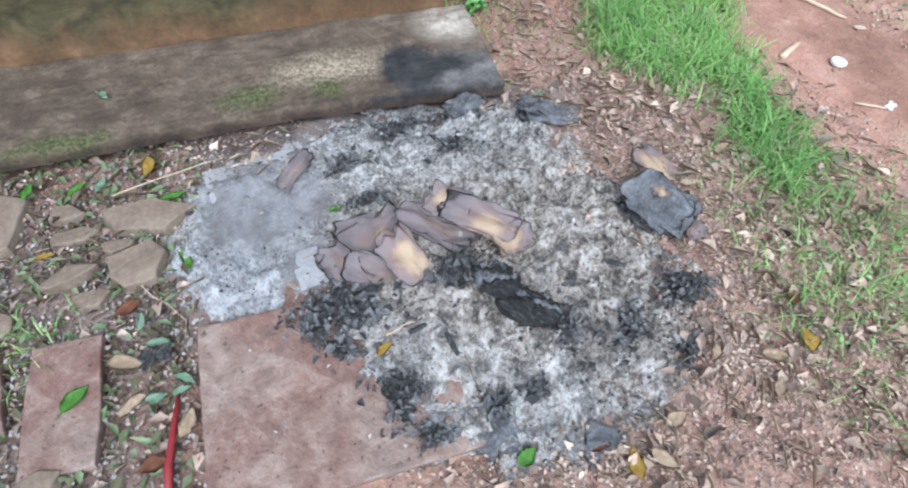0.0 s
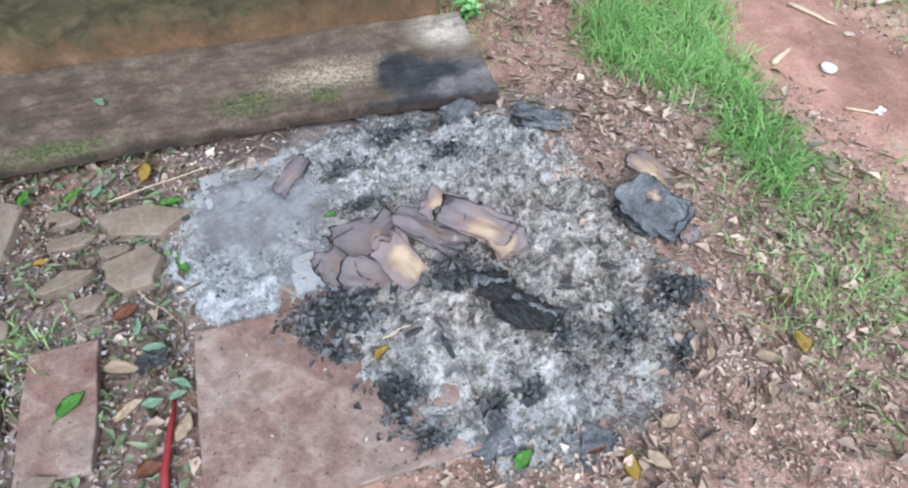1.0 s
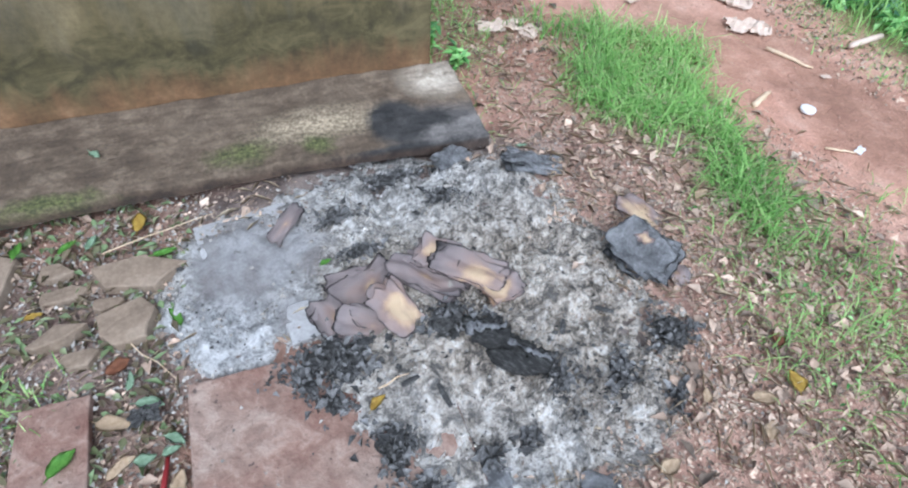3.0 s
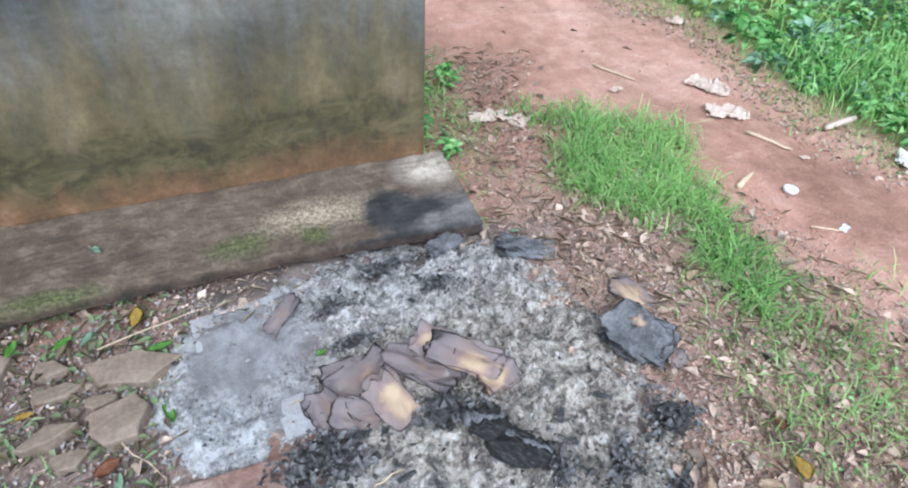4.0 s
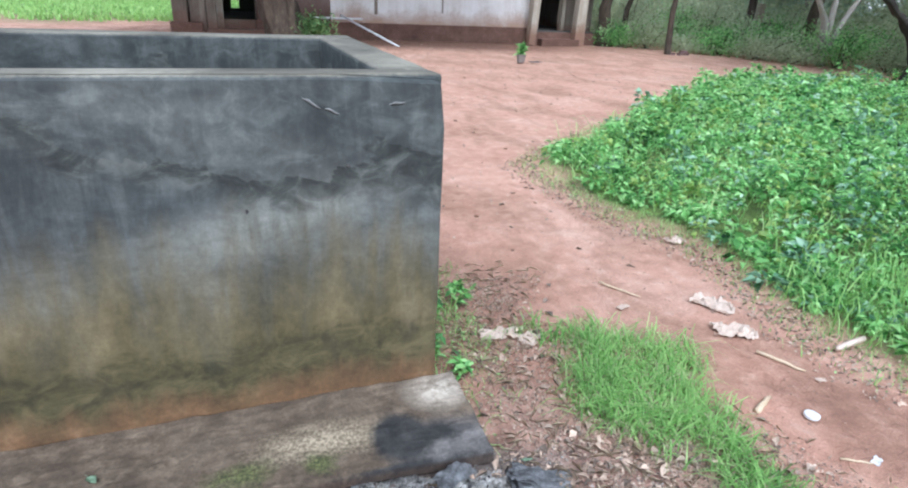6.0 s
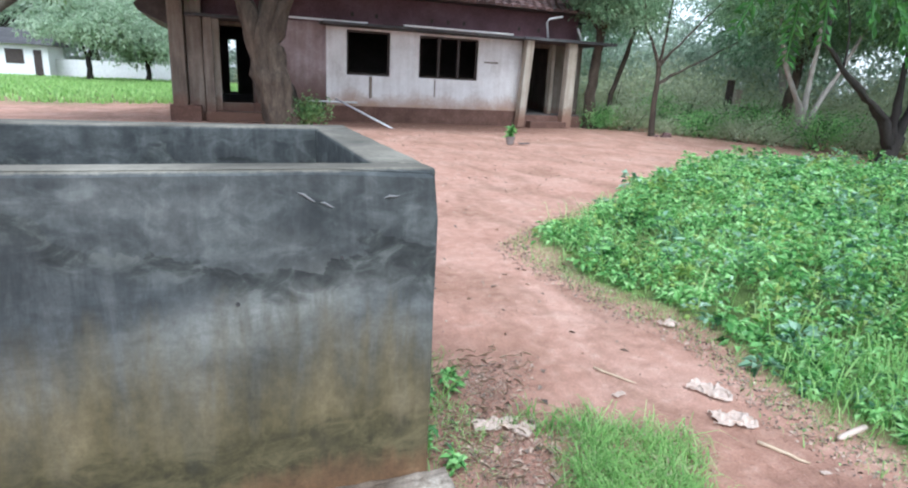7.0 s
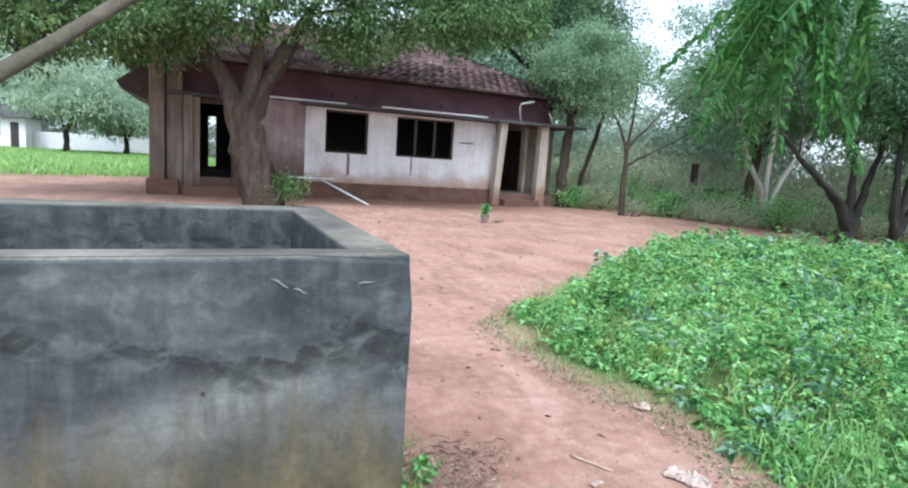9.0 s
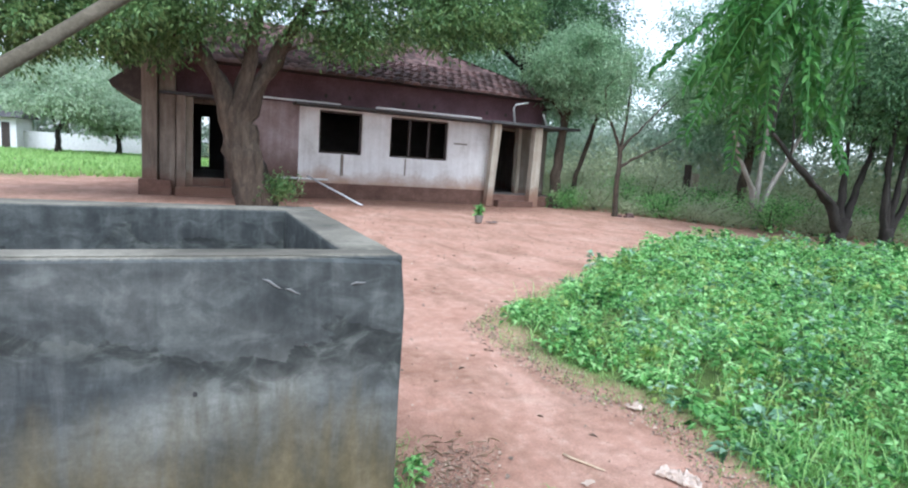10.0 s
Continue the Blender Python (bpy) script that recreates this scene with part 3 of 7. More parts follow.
M_LITTER = surface("leaf_litter", (0.12, 0.08, 0.058), (0.34, 0.25, 0.188), (0.56, 0.47, 0.38), 5, 60, 0.85, 0.002, 0.3, island=0.7)
M_FLAKE = surface("ash_flakes", (0.08, 0.074, 0.067), (0.3, 0.28, 0.252), (0.55, 0.525, 0.485), 7, 60, 0.95, 0.002, 0.3, island=0.55)


# ---- ground ----
def graded(lo, fine_lo, fine_hi, hi, step, grow=1.13):
    """Grid lines: close together between fine_lo and fine_hi, then wider and wider."""
    out = list(np.arange(fine_lo, fine_hi, step))
    for end, sign in ((hi, 1), (lo, -1)):
        s, p = step, out[-1] if sign > 0 else out[0]
        while (p < end) if sign > 0 else (p > end):
            s *= grow
            p += sign * s
            out.append(p) if sign > 0 else out.insert(0, p)
    return np.array(out)


def ellipse(x, y, cx, cy, rx, ry):
    return np.sqrt(((x - cx) / rx) ** 2 + ((y - cy) / ry) ** 2)


def soft(d, lo, hi):
    return np.clip((hi - d) / (hi - lo), 0, 1)


def wave(x, y, f, seed):
    """Smooth cheap noise in -1..1."""
    r = np.random.default_rng(seed)
    out = 0
    for _ in range(6):
        a, p, k = r.uniform(0, 2 * np.pi), r.uniform(0, 2 * np.pi), f * r.uniform(0.6, 1.7)
        out = out + np.sin((x * np.cos(a) + y * np.sin(a)) * k + p)
    return out / 3.5


def on_slab(x, y, edge=0.0):
    """True over the large red paving slab."""
    return (x > -0.955 - edge) & (x < -0.37 + edge) & (y > 0.645 - edge) & (y < 1.1 + edge)


def ash_cover(x, y):
    """1 well inside the burnt heap, 0 outside."""
    d = np.minimum(ellipse(x, y, -0.16, 1.02, 0.47, 0.47), ellipse(x, y, -0.8, 1.36, 0.2, 0.27))
    d = np.minimum(d, ellipse(x, y, -0.28, 1.46, 0.53, 0.3))
    d = np.where(on_slab(x, y), np.maximum(d, ellipse(x, y, -0.2, 0.98, 0.44, 0.44)), d)
    return soft(d + 0.09 * wave(x, y, 15, 5) + 0.08 * wave(x, y, 41, 6) + 0.06 * wave(x, y, 95, 7), 0.66, 1.14)


def path_edge(y):
    """Where the weeds begin beside the path."""
    return 2.0 + 0.22 * np.exp(-((y - 2.9) / 0.5) ** 2) + 0.3 * np.maximum(1.8 - y, 0) + 1.2 * np.maximum(y - 5.1, 0) ** 1.1


def weed_cover(x, y):
    """1 inside the weed bed beside the path."""
    edge = path_edge(y) + 0.13 * wave(x, y, 3.1, 7)
    top = 10.9 - 0.3 * (x - 8)
    return soft(edge - x, -0.25, 0.05) * soft(y - top, -0.6, 0.2)


def tuft_cover(x, y):
    """1 inside the grass tuft between the tank and the path."""
    half = np.clip(0.06 + 0.3 * (y - 1.1), 0.03, 0.31)
    d = np.maximum(np.abs(x - 0.83 - 0.08 * (y - 1.6)) / half, np.abs(y - 1.7) / 0.6)
    return soft(d + 0.3 * wave(x, y, 8, 8) + 0.25 * wave(x, y, 27, 9), 0.45, 1.2) * np.clip(0.6 + 0.6 * wave(x, y, 21, 10), 0.05, 1)


def ground_height(x, y):
    near = np.exp(-((x / 9) ** 2 + ((y - 2) / 9) ** 2))
    z = near * (0.006 * wave(x, y, 6, 1) + 0.004 * wave(x, y, 21, 2) + 0.0022 * wave(x, y, 60, 3)) + 0.03 * wave(x, y, 0.5, 4) * (1 - near)
    return z - 0.012 * soft(ellipse(x, y, -1.2, 1.2, 0.5, 0.5), 0.6, 1.2) + 0.025 * soft(weed_cover(x, y) * -1 + 1, 0.2, 1) * 0.5


gx, gy = graded(-320, -2.2, 3.4, 320, 0.028), graded(-120, 0.1, 5.2, 420, 0.028)
X, Y = np.meshgrid(gx, gy)
Z = ground_height(X, Y)
nx, ny = len(gx), len(gy)
idx = np.arange(nx * ny).reshape(ny, nx)
q = np.stack([idx[:-1, :-1], idx[:-1, 1:], idx[1:, 1:], idx[1:, :-1]], -1).reshape(-1, 4)
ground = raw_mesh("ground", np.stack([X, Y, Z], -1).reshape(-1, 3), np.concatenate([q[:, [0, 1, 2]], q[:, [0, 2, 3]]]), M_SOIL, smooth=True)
tagged(ground, "bare red sandy soil with litter and worn path", "ground", kind="structure")


def ground_attr(name, values):
    a = ground.data.attributes.new(name, "FLOAT", "POINT")
    a.data.foreach_set("value", np.clip(values, 0, 1).astype(np.float32).ravel())


# burnt bed, plus painted shade at the apron's foot and among left stones
ground_attr("burnt", np.maximum(ash_cover(X, Y) * 0.9, np.maximum(soft(ellipse(X, Y, -0.4, 1.68, 0.75, 0.16) + 0.2 * wave(X, Y, 14, 25), 0.6, 1.1) * 0.8, 0.6 * soft(ellipse(X, Y, -1.25, 1.25, 0.5, 0.55) + 0.25 * wave(X, Y, 11, 26), 0.5, 1.1))))
ground_attr("litter", np.maximum(soft(ellipse(X, Y, 0.35, 1.0, 0.75, 1.0) + 0.12 * wave(X, Y, 9, 21), 0.7, 1.15), np.maximum(0.4 * soft(ellipse(X, Y, -1.25, 1.25, 0.85, 0.72), 0.85, 1.1), soft(ellipse(X, Y, -0.35, 0.48, 0.6, 0.17), 0.7, 1.2))) * 0.85)
# damp patches, and darker soil along the apron, left litter and house foot
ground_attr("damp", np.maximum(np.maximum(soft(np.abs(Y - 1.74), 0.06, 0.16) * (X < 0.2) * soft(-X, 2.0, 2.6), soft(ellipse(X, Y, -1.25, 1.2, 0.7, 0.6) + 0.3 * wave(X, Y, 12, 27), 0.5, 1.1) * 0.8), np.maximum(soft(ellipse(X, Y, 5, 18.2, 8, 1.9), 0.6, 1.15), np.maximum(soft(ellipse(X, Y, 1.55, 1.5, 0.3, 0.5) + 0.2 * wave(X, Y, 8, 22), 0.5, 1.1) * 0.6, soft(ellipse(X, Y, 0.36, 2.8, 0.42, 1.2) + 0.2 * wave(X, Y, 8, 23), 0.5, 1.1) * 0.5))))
ground_attr("green", np.maximum(np.maximum(weed_cover(X, Y), 0.5 * tuft_cover(X, Y)), soft(-(Y - 25 + 1.2 * wave(X, Y, 0.8, 24)), -1.5, 0.5) * 0.8))

# ---- cement tank and its apron ----
TX0, TX1, TY0, TY1, TZ, TT, TF = -2.7, 0.0, 2.112, 3.66, 1.214, 0.185, 0.155


def build_tank():
    tank = thing("water_tank", "weathered grey cement water tank with algae-stained walls, empty", "tank", ((TX0 + TX1) / 2, (TY0 + TY1) / 2, 0))
    spec = (("front_wall", (TX0, TY0, -0.05), (TX1, TY0 + TF, TZ)), ("back_wall", (TX0, TY1 - TT, -0.05), (TX1, TY1, TZ)),
            ("side_wall", (TX1 - TT, TY0 + TF, -0.05), (TX1, TY1 - TT, TZ - 0.001)), ("side_wall", (TX0, TY0 + TF, -0.05), (TX0 + TT, TY1 - TT, TZ - 0.001)),
            ("tank_floor", (TX0 + TT, TY0 + TF, 0.0), (TX1 - TT, TY1 - TT, 0.12)))
    for name, lo, hi in spec:
        bm = box(lo, hi, 0.014 if "floor" not in name else 0, 0.004, 7)
        for v in bm.verts:
            # the outer edge of the front rim is worn to a slope
            if name == "front_wall" and v.co.z > TZ - 0.02 and v.co.y < TY0 + 0.022:
                v.co.y += 0.022 * min(1, (v.co.z - TZ + 0.02) / 0.018)
            if name == "front_wall" and v.co.x > TX1 - 0.06 and v.co.z > TZ - 0.05 and v.co.y < TY0 + 0.06:
                d = max(0, (v.co.x - TX1 + 0.05)) + max(0, v.co.z - TZ + 0.04)
                v.co.x -= d * 0.2
                v.co.z -= d * 0.2
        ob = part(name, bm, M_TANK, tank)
        ob.matrix_parent_inverse = Matrix.Translation(-tank.location)
    for nx, nz in ((-0.315, 0.945), (-0.625, 0.82), (-1.25, 1.09)):
        ob = part("nail", tube(bmesh.new(), [(nx, TY0 + 0.02, nz), (nx, TY0 - 0.006, nz - 0.002)], (0.005, 0.006), 8), M_CHAR, tank, "rusty nail stub")
        ob.matrix_parent_inverse = Matrix.Translation(-tank.location)
    for k, (rx, rz, rl, ra) in enumerate(((-0.16, 1.13, 0.05, 8), (-0.36, 1.11, 0.045, -22), (-0.42, 1.135, 0.06, -30))):
        d = Vector((math.cos(radians(ra)), 0, math.sin(radians(ra)))) * rl / 2
        c = Vector((rx, TY0 + 0.001, rz))
        ob = part("trowel_ridge", tube(bmesh.new(), [c - d, c - d * 0.3 + Vector((0, 0, 0.004)), c + d * 0.4, c + d], (0.001, 0.004, 0.0035, 0.001), 6), M_SCRAPE, tank, "pale scraped cement ridge")
        ob.matrix_parent_inverse = Matrix.Translation(-tank.location)
    return tank


build_tank()
apron = box((TX0 - 0.1, 1.705, -0.06), (0.065, TY0, 0.075), 0.008, 0.0, 0)
bmesh.ops.subdivide_edges(apron, edges=apron.edges[:], cuts=52, use_grid_fill=True)
for v in apron.verts:
    if v.co.z > 0.03:
        v.co.z += (v.co.y - 1.705) * 0.085
    # the front edge runs back a little from the free corner, over an undercut face
    run, fore = min(max((0.06 - v.co.x) / 0.62, 0), 1.0), min(max((TY0 - v.co.y) / 0.4, 0), 1)
    v.co.y += fore * (run * 0.04 - 0.016 if v.co.z > 0.03 else 0.012 + 0.07 * run)
    v.co.z += run * fore * 0.015 * (v.co.z > 0.03)
    v.co += noise.noise_vector(v.co * 9) * 0.005 + noise.noise_vector(v.co * 30) * 0.003
    v.co.z += (v.co.z > 0.03) * (0.004 * noise.noise(v.co * 55) + 0.006 * noise.noise(v.co * 17))
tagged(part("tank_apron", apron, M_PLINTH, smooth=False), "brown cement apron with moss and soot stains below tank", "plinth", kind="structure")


def scatter(n, x0, x1, y0, y1, cover, seed):
    """Random ground points where cover(x, y) is high."""
    r = np.random.default_rng(seed)
    x, y = r.uniform(x0, x1, n), r.uniform(y0, y1, n)
    ok = r.uniform(0, 1, n) < cover(x, y)
    return x[ok], y[ok], r


def flat_ways(r, n, tilt=0.3):
    a = r.uniform(0, 2 * np.pi, n)
    return np.stack([np.cos(a), np.sin(a), r.normal(0, tilt, n)], 1)


# ---- burnt heap ----
def ash_film(x, y):
    """1 where the ash is only a thin smooth film over a buried slab."""
    return soft(np.minimum(ellipse(x, y, -0.73, 1.46, 0.2, 0.2), ellipse(x, y, -0.66, 1.22, 0.07, 0.09)) + 0.16 * wave(x, y, 22, 39), 0.7, 1.15)


def heap_height(x, y):
    c = ash_cover(x, y)
    lumps = 0.01 * wave(x, y, 14, 31) + 0.014 * wave(x, y, 31, 32) + 0.02 * (0.45 - np.abs(wave(x, y, 52, 33))) + 0.014 * (0.4 - np.abs(wave(x, y, 105, 38))) + 0.006 * wave(x, y, 190, 45)
    lumps = lumps * (1 - 0.9 * ash_film(x, y))
    thin = np.where(on_slab(x, y), 0.55, 1.0)
    under = np.where(on_slab(x, y), 0.031, ground_height(x, y))
    return under + thin * c * (0.024 + lumps + 0.03 * np.exp(-(((x + 0.3) / 0.3) ** 2 + ((y - 1.1) / 0.25) ** 2))) - 0.012 * (1 - c)


def char_cover(x, y):
    """1 where black char lies thick on the heap, in ragged drifts."""
    d = np.minimum.reduce([ellipse(x, y, -0.63, 1.05, 0.12, 0.1), ellipse(x, y, -0.28, 1.04, 0.17, 0.1), ellipse(x, y, -0.54, 0.76, 0.07, 0.14), ellipse(x, y, 0.2, 0.86, 0.08, 0.1),
                           ellipse(x, y, -0.2, 1.69, 0.5, 0.06), ellipse(x, y, 0.02, 0.75, 0.2, 0.09), ellipse(x, y, -0.16, 0.9, 0.1, 0.1), ellipse(x, y, -0.22, 0.6, 0.2, 0.05), ellipse(x, y, -0.16, 1.5, 0.1, 0.06)])
    return np.clip(soft(d + 0.45 * wave(x, y, 17, 34) + 0.4 * wave(x, y, 45, 35), 0.1, 1.3) * 0.5 + 0.26 * np.maximum(wave(x, y, 38, 36), 0) - 0.04, 0, 1)


hx, hy = np.arange(-1.15, 0.55, 0.0075), np.arange(0.45, 1.82, 0.0075)
HX, HY = np.meshgrid(hx, hy)
HZ = heap_height(HX, HY) + 0.002 * np.random.default_rng(3).normal(0, 1, HX.shape) * ash_cover(HX, HY) * (1 - 0.85 * ash_film(HX, HY))
idx = np.arange(HX.size).reshape(HX.shape)
q = np.stack([idx[:-1, :-1], idx[:-1, 1:], idx[1:, 1:], idx[1:, :-1]], -1).reshape(-1, 4)
keep = ash_cover(HX, HY).ravel()[q].max(1) > 0.01
q = q[keep]
x, y, r = scatter(7000, -1.3, 0.8, 0.35, 1.8, lambda a, b: soft(np.minimum(ellipse(a, b, -0.2, 1.14, 0.8, 0.74), ellipse(a, b, -0.85, 1.36, 0.38, 0.36)), 0.75, 1.1) * (1 - ash_cover(a, b)) * (b < 1.76) * np.where(on_slab(a, b), 0.08, 1.0), 40)
fo = leaves("blown_ash", np.stack([x, y, ground_height(x, y) + r.uniform(0.003, 0.012, len(x)) + 0.03 * ((x > -0.95) & (x < -0.38) & (y > 0.65) & (y < 1.12))], 1), flat_ways(r, len(x), 0.4), r.uniform(0.004, 0.016, len(x)), r.uniform(0.004, 0.01, len(x)), M_FLAKE, rng=r)
tagged(fo, "blown ash specks round the burnt heap", "ash", kind="stuff")
ash = raw_mesh("ash_heap", np.stack([HX, HY, HZ], -1).reshape(-1, 3), np.concatenate([q[:, [0, 1, 2]], q[:, [0, 2, 3]]]), M_ASH, smooth=True)
for attr_name, values in (("film", ash_film(HX, HY)), ("pale", soft(ellipse(HX, HY, -0.86, 1.26, 0.22, 0.2) + 0.2 * wave(HX, HY, 18, 44), 0.5, 1.1)), ("char", char_cover(HX, HY) * (1 - 0.9 * ash_film(HX, HY))), ("tan", np.clip(0.45 + 0.8 * wave(HX, HY, 5, 37) + 0.5 * soft(ellipse(HX, HY, -0.05, 1.35, 0.35, 0.3), 0.4, 1.2) + 0.6 * soft(ellipse(HX, HY, -0.44, 0.73, 0.12, 0.12), 0.4, 1.2) + 0.25 * (HX > -0.45) - 1.2 * (HX < -0.6) * (HY > 1.05), 0, 1))):
    ash.data.attributes.new(attr_name, "FLOAT", "POINT").data.foreach_set("value", values.astype(np.float32).ravel())
tagged(ash, "low heap of pale grey ash with charcoal from burnt paper", "ash", kind="stuff")


x, y, r = scatter(9000, -1.15, 0.6, 0.45, 1.8, lambda a, b: ash_cover(a, b) * (1 - 0.9 * ash_film(a, b)) * np.clip(0.5 + 0.6 * wave(a, b, 12, 40), 0.05, 1), 41)
fl = leaves("ash_flakes", np.stack([x, y, heap_height(x, y) + 0.003], 1), flat_ways(r, len(x), 0.5), r.uniform(0.004, 0.014, len(x)) * r.choice([0.7, 1, 2.2], len(x), p=[0.45, 0.37, 0.18]), r.uniform(0.004, 0.012, len(x)), M_FLAKE, rng=r)
tagged(fl, "grey and black paper ash flakes on the heap", "ash", kind="stuff")


def sheet(name, label, at, size, turn, tilt=(0, 0), curl=0.25, burn=0.5, seed=0, material=None, layers=1, centre=(0.0, 0.0), cat="paper", stiff=1.0):
    """A scorched, warped stack of paper with a torn, charred rim; each layer is a part."""
    base = thing(name, label, cat, at)
    base.rotation_euler = (radians(tilt[0] * 1.5), radians(tilt[1] * 1.5), radians(turn))
    r = random.Random(seed)
    fold = r.uniform(0, 6.28)
    n = 24
    for k in range(layers):
        bm = bmesh.new()
        lay = bm.verts.layers.float.new("burn")
        o = seed * 5.3 + k * 1.9
        twist = radians(r.uniform(-14, 14) * min(k, 1))
        off = (r.uniform(-0.09, 0.09) * min(k, 1) * size[0], r.uniform(-0.09, 0.09) * min(k, 1) * size[1])
        small = min(size)
        grid = []
        for i in range(n + 1):
            row = []
            for j in range(n + 1):
                u, w = 2 * i / n - 1, 2 * j / n - 1
                ru, rw = u * math.sqrt(1 - 0.16 * w * w), w * math.sqrt(1 - 0.16 * u * u)
                rim = max(abs(u), abs(w))
                cut = 1 - 0.26 * rim ** 3 * abs(noise.noise(Vector((ru * 1.1, rw * 1.1, o)))) * 2.4 * stiff
                jag = 0.05 * rim ** 6 * noise.noise(Vector((ru * 7, rw * 7, o + 3)))
                x, y = ru * (cut + jag) * size[0] * 0.57, rw * (cut + jag) * size[1] * 0.57
                lift = max(0.0, ru * math.cos(fold) + rw * math.sin(fold) - 0.2)
                z = curl * small * lift ** 1.8 + small * (0.3 * noise.noise(Vector((ru * 1.3, rw * 1.3, seed * 1.7 + k * 0.3))) + 0.07 * rim * noise.noise(Vector((ru * 3.5, rw * 3.5, o + 9)))) * stiff
                v = bm.verts.new((x * math.cos(twist) - y * math.sin(twist) + off[0], x * math.sin(twist) + y * math.cos(twist) + off[1], z + 0.0065 * k))
                d = math.hypot((ru - centre[0]) * 1.1, (rw - centre[1]) * 0.9) + 0.4 * noise.noise(Vector((ru * 2, rw * 2, seed + 4.4)))
                v[lay] = min(1, max(0, burn * 0.55 + (d - 0.3) * 0.5 + (0.32 if rim > 0.99 else 0.0)))
                row.append(v)
            grid.append(row)
        for i in range(n):
            for j in range(n):
                bm.faces.new((grid[i][j], grid[i + 1][j], grid[i + 1][j + 1], grid[i][j + 1]))
        bmesh.ops.solidify(bm, geom=bm.faces[:], thickness=-0.0022)
        part("page", bm, material or M_PAPER, base, smooth=True)
    return base


def on_heap(x, y, up=0.0):
    return (x, y, float(heap_height(np.array(x), np.array(y))) + up)


sheet("burnt_page", "mauve grey scorched page lying flat", on_heap(-0.49, 1.24, 0.012), (0.17, 0.12), 12, (4, -5), 0.25, 0.52, 4, layers=3, stiff=0.7)
sheet("burnt_page", "grey scorched page bent upward at its edge", on_heap(-0.59, 1.16, 0.02), (0.08, 0.14), 20, (6, -16), 0.5, 0.62, 5, layers=3, stiff=0.7)
sheet("burnt_page", "mauve grey scorched page under others", on_heap(-0.49, 1.11, 0.012), (0.17, 0.08), -28, (8, 4), 0.3, 0.6, 16, layers=3, stiff=0.7)
sheet("burnt_page", "scorched cream page with charred rim on ash", on_heap(-0.44, 1.13, 0.04), (0.085, 0.13), 18, (12, -8), 0.3, 0.02, 1, layers=3, centre=(0.15, -0.2), stiff=0.7)
sheet("burnt_page", "narrow grey brown burnt paper strip", on_heap(-0.33, 1.19, 0.02), (0.09, 0.2), 52, (6, 6), 0.3, 0.6, 6, layers=3, stiff=0.7)
sheet("burnt_page", "brown scorched page curling up from the ash", on_heap(-0.29, 1.245, 0.045), (0.11, 0.09), -35, (16, 10), 0.4, 0.22, 2, layers=3, stiff=0.7)
sheet("burnt_page", "long scorched page with a cream middle", on_heap(-0.215, 1.17, 0.03), (0.19, 0.08), -42, (6, 6), 0.3, 0.2, 3, layers=3, centre=(0.4, -0.35), stiff=0.7)
sheet("burnt_page", "brown scorched page end with pale patch", on_heap(-0.155, 1.11, 0.035), (0.1, 0.085), 8, (6, -6), 0.3, 0.05, 17, layers=2, centre=(-0.3, -0.2), stiff=0.7)


def charred_flaps(at, turn, count, length, label, seed):
    """Burnt leaves of a thick book that curl over one another like bark, frayed along their lower edge."""
    r = random.Random(seed)
    base = thing("charred_book", label, "book", at)
    base.rotation_euler = (0, 0, radians(turn))
    for k in range(count):
        bm = bmesh.new()
        rows, ln = [], length * r.uniform(0.75, 1.0)
        for i in range(21):
            f = i / 20
            arch = math.sin(math.pi * (0.08 + 0.86 * f)) ** 0.6
            row = []
            for j in range(7):
                g = j / 6
                ang = radians(28 + 62 * g + 16 * noise.noise(Vector((f * 3, k * 2.1, seed))))
                rad = (0.03 + 0.004 * k) * (0.5 + 0.5 * arch)
                fray = 0.016 * noise.noise(Vector((f * 22, k * 3.3, seed))) * (g > 0.9)
                row.append(bm.verts.new(((f - 0.5) * ln + 0.012 * k * math.sin(k), -math.cos(ang) * rad * 1.3 - 0.013 * k + 0.05 * (f - 0.4) ** 2 + 0.3 * fray, (1 - 0.12 * k) * math.sin(ang) * rad * 1.3 - 0.014 + fray + 0.005 * noise.noise(Vector((f * 7, g * 4, k + seed))))))
            rows.append(row)
        for a, b in zip(rows, rows[1:]):
            for j in range(6):
                bm.faces.new((a[j], b[j], b[j + 1], a[j + 1]))
        bmesh.ops.solidify(bm, geom=bm.faces[:], thickness=-0.002)
        part("page", bm, M_GREYCHAR if k == 1 else M_CHAR, base, smooth=True)
    return base


charred_flaps(on_heap(-0.175, 0.935, 0.012), -54, 4, 0.17, "black charred book, its leaves curling open on the ash", 18)
charred_flaps(on_heap(-0.25, 1.01, 0.01), -24, 3, 0.11, "dark grey burnt leaves curling over the ash", 19)
sheet("burnt_book", "charred book with layered grey pages", on_heap(0.3, 1.12, 0.014), (0.13, 0.17), 30, (6, -12), 0.2, 0.9, 7, M_GREYCHAR, 9, cat="book", stiff=0.55)
sheet("burnt_page", "tan scorched scrap on charred book", on_heap(0.305, 1.13, 0.08), (0.05, 0.045), 0, (0, 0), 0.1, 0.15, 8)
sheet("burnt_page", "pale brown curled page beside charred book", on_heap(0.4, 1.255, 0.02), (0.08, 0.16), 35, (4, -10), 0.3, 0.1, 9, layers=2)
